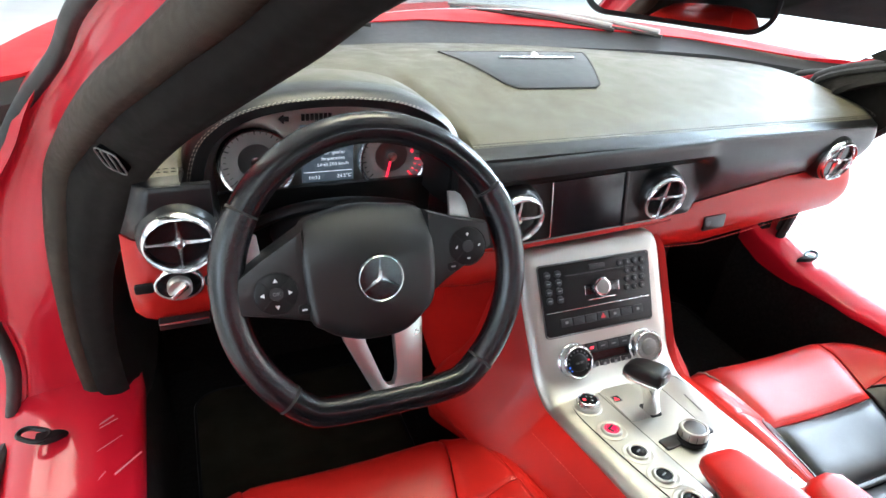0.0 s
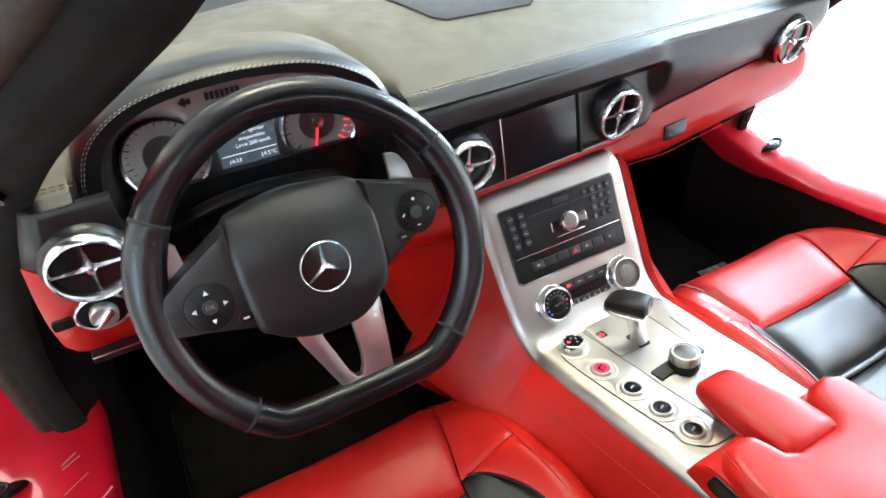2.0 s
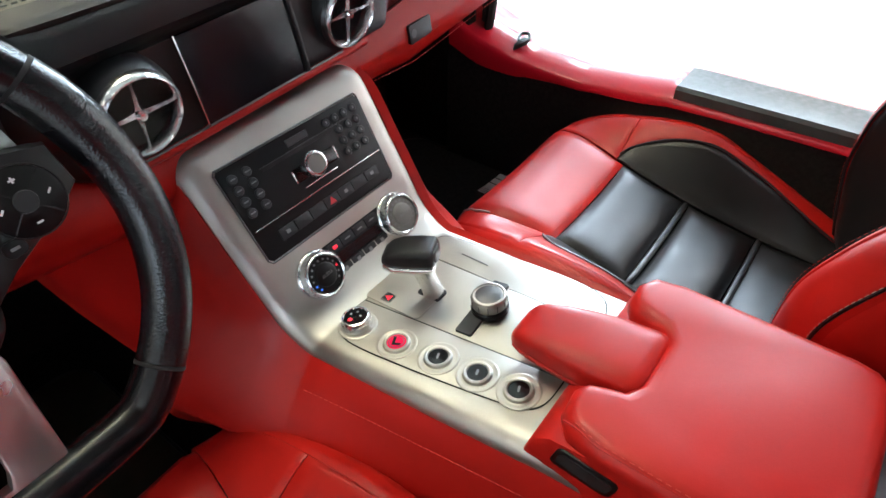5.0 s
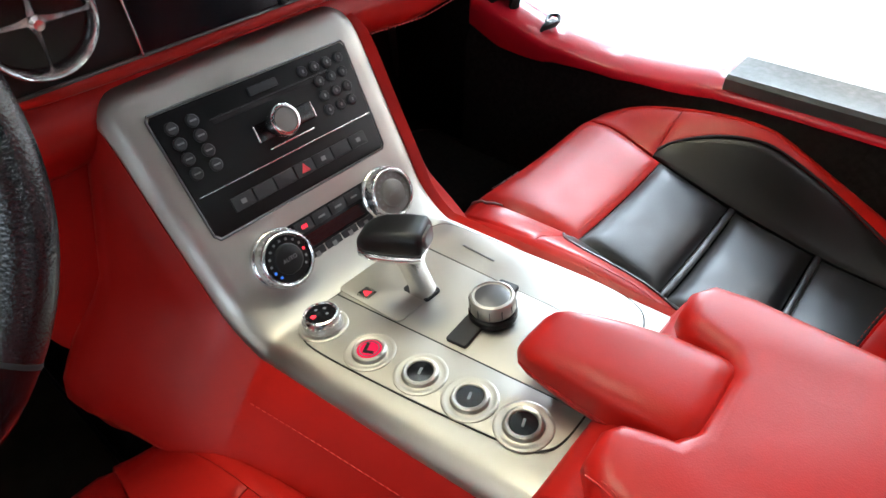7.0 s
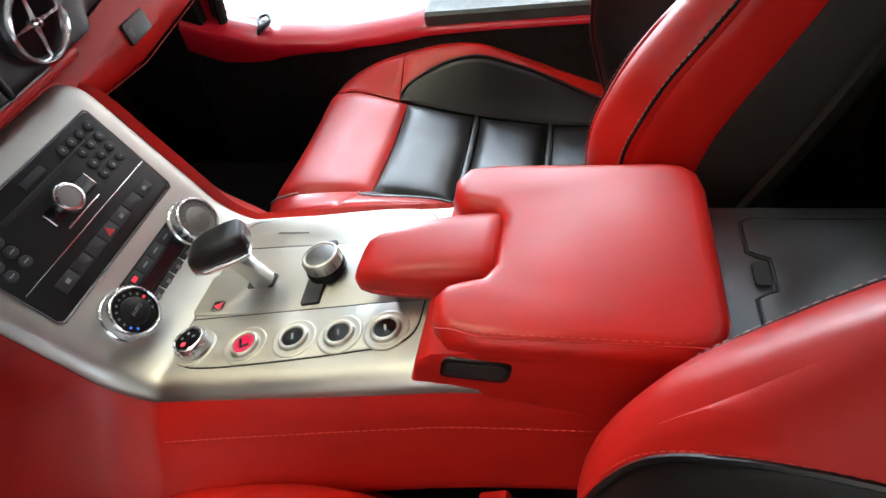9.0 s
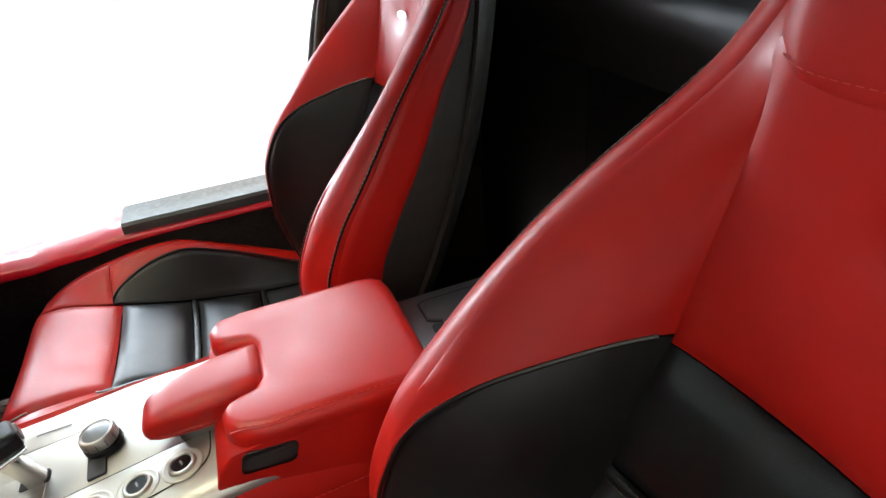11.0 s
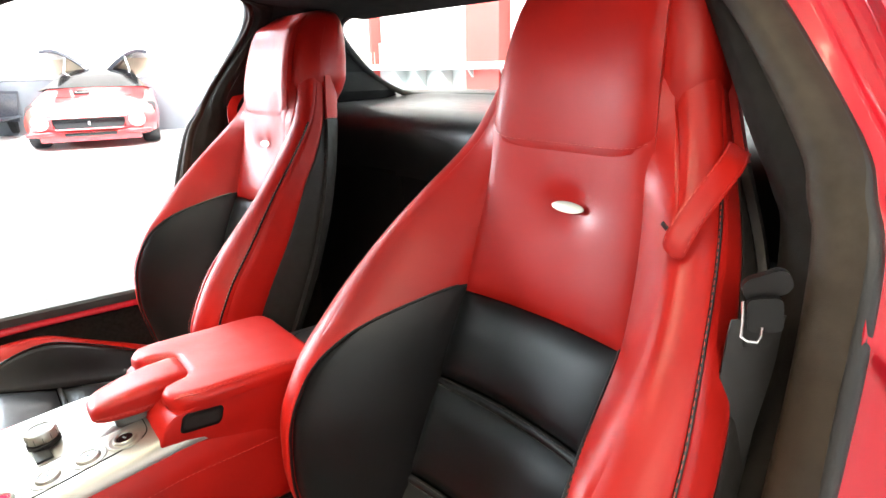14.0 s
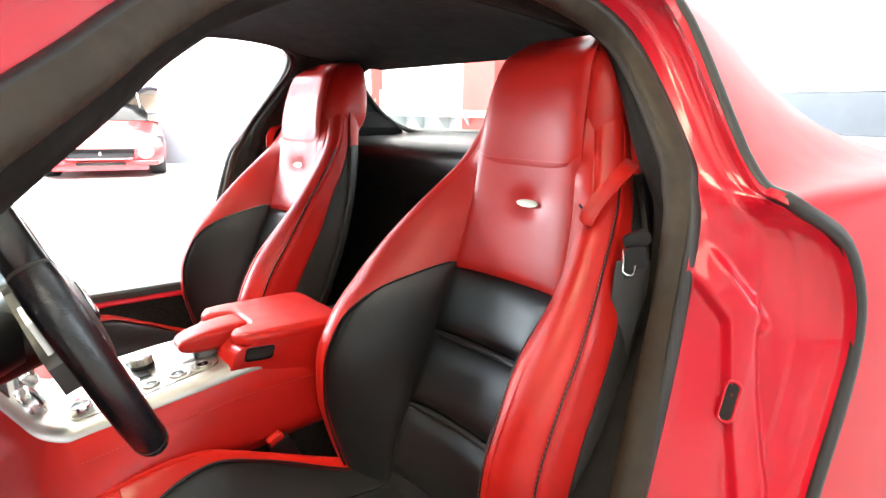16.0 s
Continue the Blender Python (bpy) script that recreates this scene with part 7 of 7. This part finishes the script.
# low red sports car, nose towards us: local x ahead of its nose, y to its left
sports = thing("parked_sports_car", "low red sports car parked with raised rear covers", "car", (8.8, -0.95, GZ))
BM = Matrix.Translation((8.75, -0.95, GZ)) @ Matrix.Rotation(math.atan2(0.26, -0.965), 4, "Z") @ Matrix.Scale(1.02, 4)
secs = [(0.0, 0.60, 0.22, 0.43), (-0.06, 0.70, 0.17, 0.46), (-0.25, 0.80, 0.15, 0.52), (-0.6, 0.84, 0.14, 0.60), (-1.0, 0.84, 0.14, 0.68), (-1.35, 0.82, 0.14, 0.75), (-1.6, 0.80, 0.14, 0.80), (-2.4, 0.80, 0.14, 0.82), (-3.2, 0.83, 0.15, 0.82), (-3.7, 0.80, 0.2, 0.76), (-3.85, 0.74, 0.3, 0.70)]
rings = []
for x, w, zb, zt in secs:
    rings.append([tuple(BM @ Vector((x, w * a, zb + (zt - zb) * b))) for a, b in ((-0.85, 0), (-0.97, 0.12), (-1, 0.45), (-0.99, 0.70), (-0.93, 0.90), (-0.80, 0.985), (-0.5, 1.0), (0, 1.01), (0.5, 1.0), (0.80, 0.985), (0.93, 0.90), (0.99, 0.70), (1, 0.45), (0.97, 0.12), (0.85, 0))])
part("body", loft(rings), SPAINT, sports, "glossy red body", angle=50)
part("grille", rbox(0.04, 0.86, 0.135, 0.01, m=BM @ Matrix.Translation((0.045, 0.0, 0.350))), GLOSS, sports, "black grille")
part("grille_rim", tube([tuple(BM @ Vector((0.075, y, z))) for y, z in ((-0.46, 0.425), (0.46, 0.425), (0.40, 0.275), (-0.40, 0.275))], 0.012, 6, True), SPAINT, sports, "red grille rim")
part("grille_badge", rbox(0.01, 0.03, 0.05, 0.004, m=BM @ Matrix.Translation((0.075, 0, 0.352))), CHROME, sports)
for k in (-1, 1):
    hl = part("headlight", revolve([(0.095, -0.05), (0.095, 0.02), (0.08, 0.035), (0.003, 0.05)], 24, BM @ Matrix.Translation((-0.01, k * 0.575, 0.375)) @ pose(0, 0, 0, 0, 90, 0)), LENS, sports, "round headlight")
    part("lamp_rim", revolve([(0.094, 0.0), (0.104, 0.0), (0.104, 0.03), (0.094, 0.03)], 24, BM @ Matrix.Translation((-0.01, k * 0.575, 0.375)) @ pose(0, 0, 0, 0, 90, 0)), CHROME, hl)
    part("bumper", rbox(0.08, 0.46, 0.055, 0.02, 3, m=BM @ Matrix.Translation((0.03, k * 0.52, 0.225)) @ Matrix.Rotation(radians(-12 * k), 4, "Z")), SPAINT, sports, "red bumper")
part("valance", rbox(0.10, 1.20, 0.12, 0.02, 2, m=BM @ Matrix.Translation((0.0, 0, 0.175))), SPAINT, sports, "red front valance")
part("air_slot", rbox(0.03, 0.62, 0.045, 0.01, m=BM @ Matrix.Translation((0.05, 0, 0.205))), GLOSS, sports, "dark air slot")
for x in (-0.62, -3.0):
    for k in (-1, 1):
        car_wheel(sports, BM @ Matrix.Translation((x, k * 0.70, 0.29)) @ pose(0, 0, 0, -90 * k, 0, 0), 0.29, 0.22, ALUD)
cab = [(-1.45, 0.70, 0.78), (-1.75, 0.62, 0.95), (-2.1, 0.56, 1.04), (-2.5, 0.54, 1.05), (-2.9, 0.56, 0.98)]
part("cabin", loft([[tuple(BM @ Vector((x, w * a, 0.74 + (z - 0.74) * b))) for a, b in ((-1.1, 0), (-1, 0.5), (-0.9, 0.9), (-0.5, 1), (0.5, 1), (0.9, 0.9), (1, 0.5), (1.1, 0))] for x, w, z in cab]), GLOSS, sports, "dark glazed cabin")
part("bonnet_vent", rbox(0.22, 0.20, 0.03, 0.01, m=BM @ Matrix.Translation((-1.12, -0.16, 0.715)) @ pose(0, 0, 0, 0, 10, 0)), GLOSS, sports, "black bonnet vent")
part("bonnet_shut", rbox(0.012, 1.0, 0.004, 0, m=BM @ Matrix.Translation((-0.86, 0.0, 0.660)) @ pose(0, 0, 0, 0, 10, 0)), GROOVE, sports)
for k in (-1, 1):
    g = []
    for f in [i / 8 for i in range(9)]:
        y = k * (0.10 + 0.66 * f)
        z = 0.98 + 0.42 * math.sin(f * 1.5) * 1.0 - 0.10 * f ** 3
        g.append([tuple(BM @ Vector((-2.1 - 1.2 * h, y, z - 0.12 * h * (1 - f)))) for h in (0, 0.3, 0.6, 1)])
    fl = part("raised_cover", sheet(g, 0.035), NAVY, sports, "raised dark rear cover")
    part("cover_edge", tube([r[0] for r in g], 0.022, 6), NAVY, fl, "dark cover edge")
    part("strut", tube([tuple(BM @ Vector((-2.0, k * 0.50, 0.80))), tuple(BM @ Vector((-2.1, k * 0.42, 1.25)))], 0.010, 6), CHROME, sports, "steel strut")

# old two-tone saloon seen from behind
old = thing("vintage_saloon", "beige and navy vintage saloon with spoked wheels", "car", (11.3, 0.6, GZ))
fwd = Vector((0.947, -0.322, 0)).normalized()
OM = Matrix.Translation(Vector((10.28, 0.30, GZ)) + Vector((0.322, 0.947, 0)) * 0.62) @ Matrix.Rotation(math.atan2(fwd.y, fwd.x), 4, "Z")
rings = []
for x, w, zb, zt in ((-0.62, 0.50, 0.42, 0.95), (-0.55, 0.60, 0.36, 1.45), (-0.35, 0.64, 0.34, 1.56), (0.3, 0.65, 0.34, 1.60), (0.95, 0.62, 0.34, 1.58), (1.05, 0.60, 0.34, 1.50)):
    rings.append([tuple(OM @ Vector((x, w * a, zb + (zt - zb) * b))) for a, b in ((-0.9, 0), (-1, 0.1), (-1, 0.5), (-0.97, 0.9), (-0.85, 0.98), (0, 1.02), (0.85, 0.98), (0.97, 0.9), (1, 0.5), (1, 0.1), (0.9, 0))])
part("cabin", loft(rings), WHITEP, old, "beige cabin body", angle=50)
part("scuttle", rbox(1.3, 0.74, 0.62, 0.10, 4, m=OM @ Matrix.Translation((1.68, 0, 0.66))), NAVY, old, "navy bonnet")
part("side_window", rbox(0.50, 0.02, 0.36, 0.03, 2, m=OM @ Matrix.Translation((0.55, -0.652, 1.28))), GLOSS, old, "dark side window")
part("spare_wheel", revolve([(0.33, -0.08), (0.35, -0.04), (0.34, 0.05), (0.22, 0.09), (0.002, 0.10)], 36, OM @ Matrix.Translation((-0.74, 0.05, 0.66)) @ pose(0, 0, 0, 0, -90, 0)), WHITEP, old, "beige spare wheel cover")
for z in (0.44, 0.53):
    part("bumper_bar", tube([tuple(OM @ Vector((-0.95, y, z))) for y in np.linspace(-0.66, 0.66, 9)], 0.026, 8), CHROME, old, "chrome bumper bar")
part("running_board", rbox(1.3, 0.26, 0.05, 0.015, 2, m=OM @ Matrix.Translation((1.0, -0.68, 0.34))), NAVY, old, "navy running board")
for x, k in ((0.0, -1), (0.0, 1), (2.0, -1), (2.0, 1)):
    car_wheel(old, OM @ Matrix.Translation((x, k * 0.62, 0.34)) @ pose(0, 0, 0, -90 * k, 0, 0), 0.34, 0.13, WHITEP)
    arc = [(0.43 * math.cos(q), 0.43 * math.sin(q)) for q in [radians(d) for d in range(-15, 196, 15)]]
    part("mudguard", sheet([[tuple(OM @ Vector((x + a, k * y, 0.36 + b))) for y in (0.50, 0.58, 0.70, 0.78)] for a, b in arc], 0.02), NAVY, old, "navy mudguard")
part("tail_lamp", revolve([(0.045, 0), (0.045, 0.05), (0.002, 0.06)], 18, OM @ Matrix.Translation((-0.62, -0.58, 0.80)) @ pose(0, 0, 0, 0, -90, 0)), REDDIM, old, "red tail lamp")
part("number_plate", rbox(0.02, 0.34, 0.16, 0.005, m=OM @ Matrix.Translation((-0.80, -0.46, 0.66))), WHITEMARK, old, "blank white plate")
part("cowl_lamp", revolve([(0.06, 0), (0.07, 0.04), (0.04, 0.10), (0.002, 0.11)], 18, OM @ Matrix.Translation((1.25, -0.56, 0.86)) @ pose(0, 0, 0, 0, -90, 0)), CHROME, old, "chrome lamp")
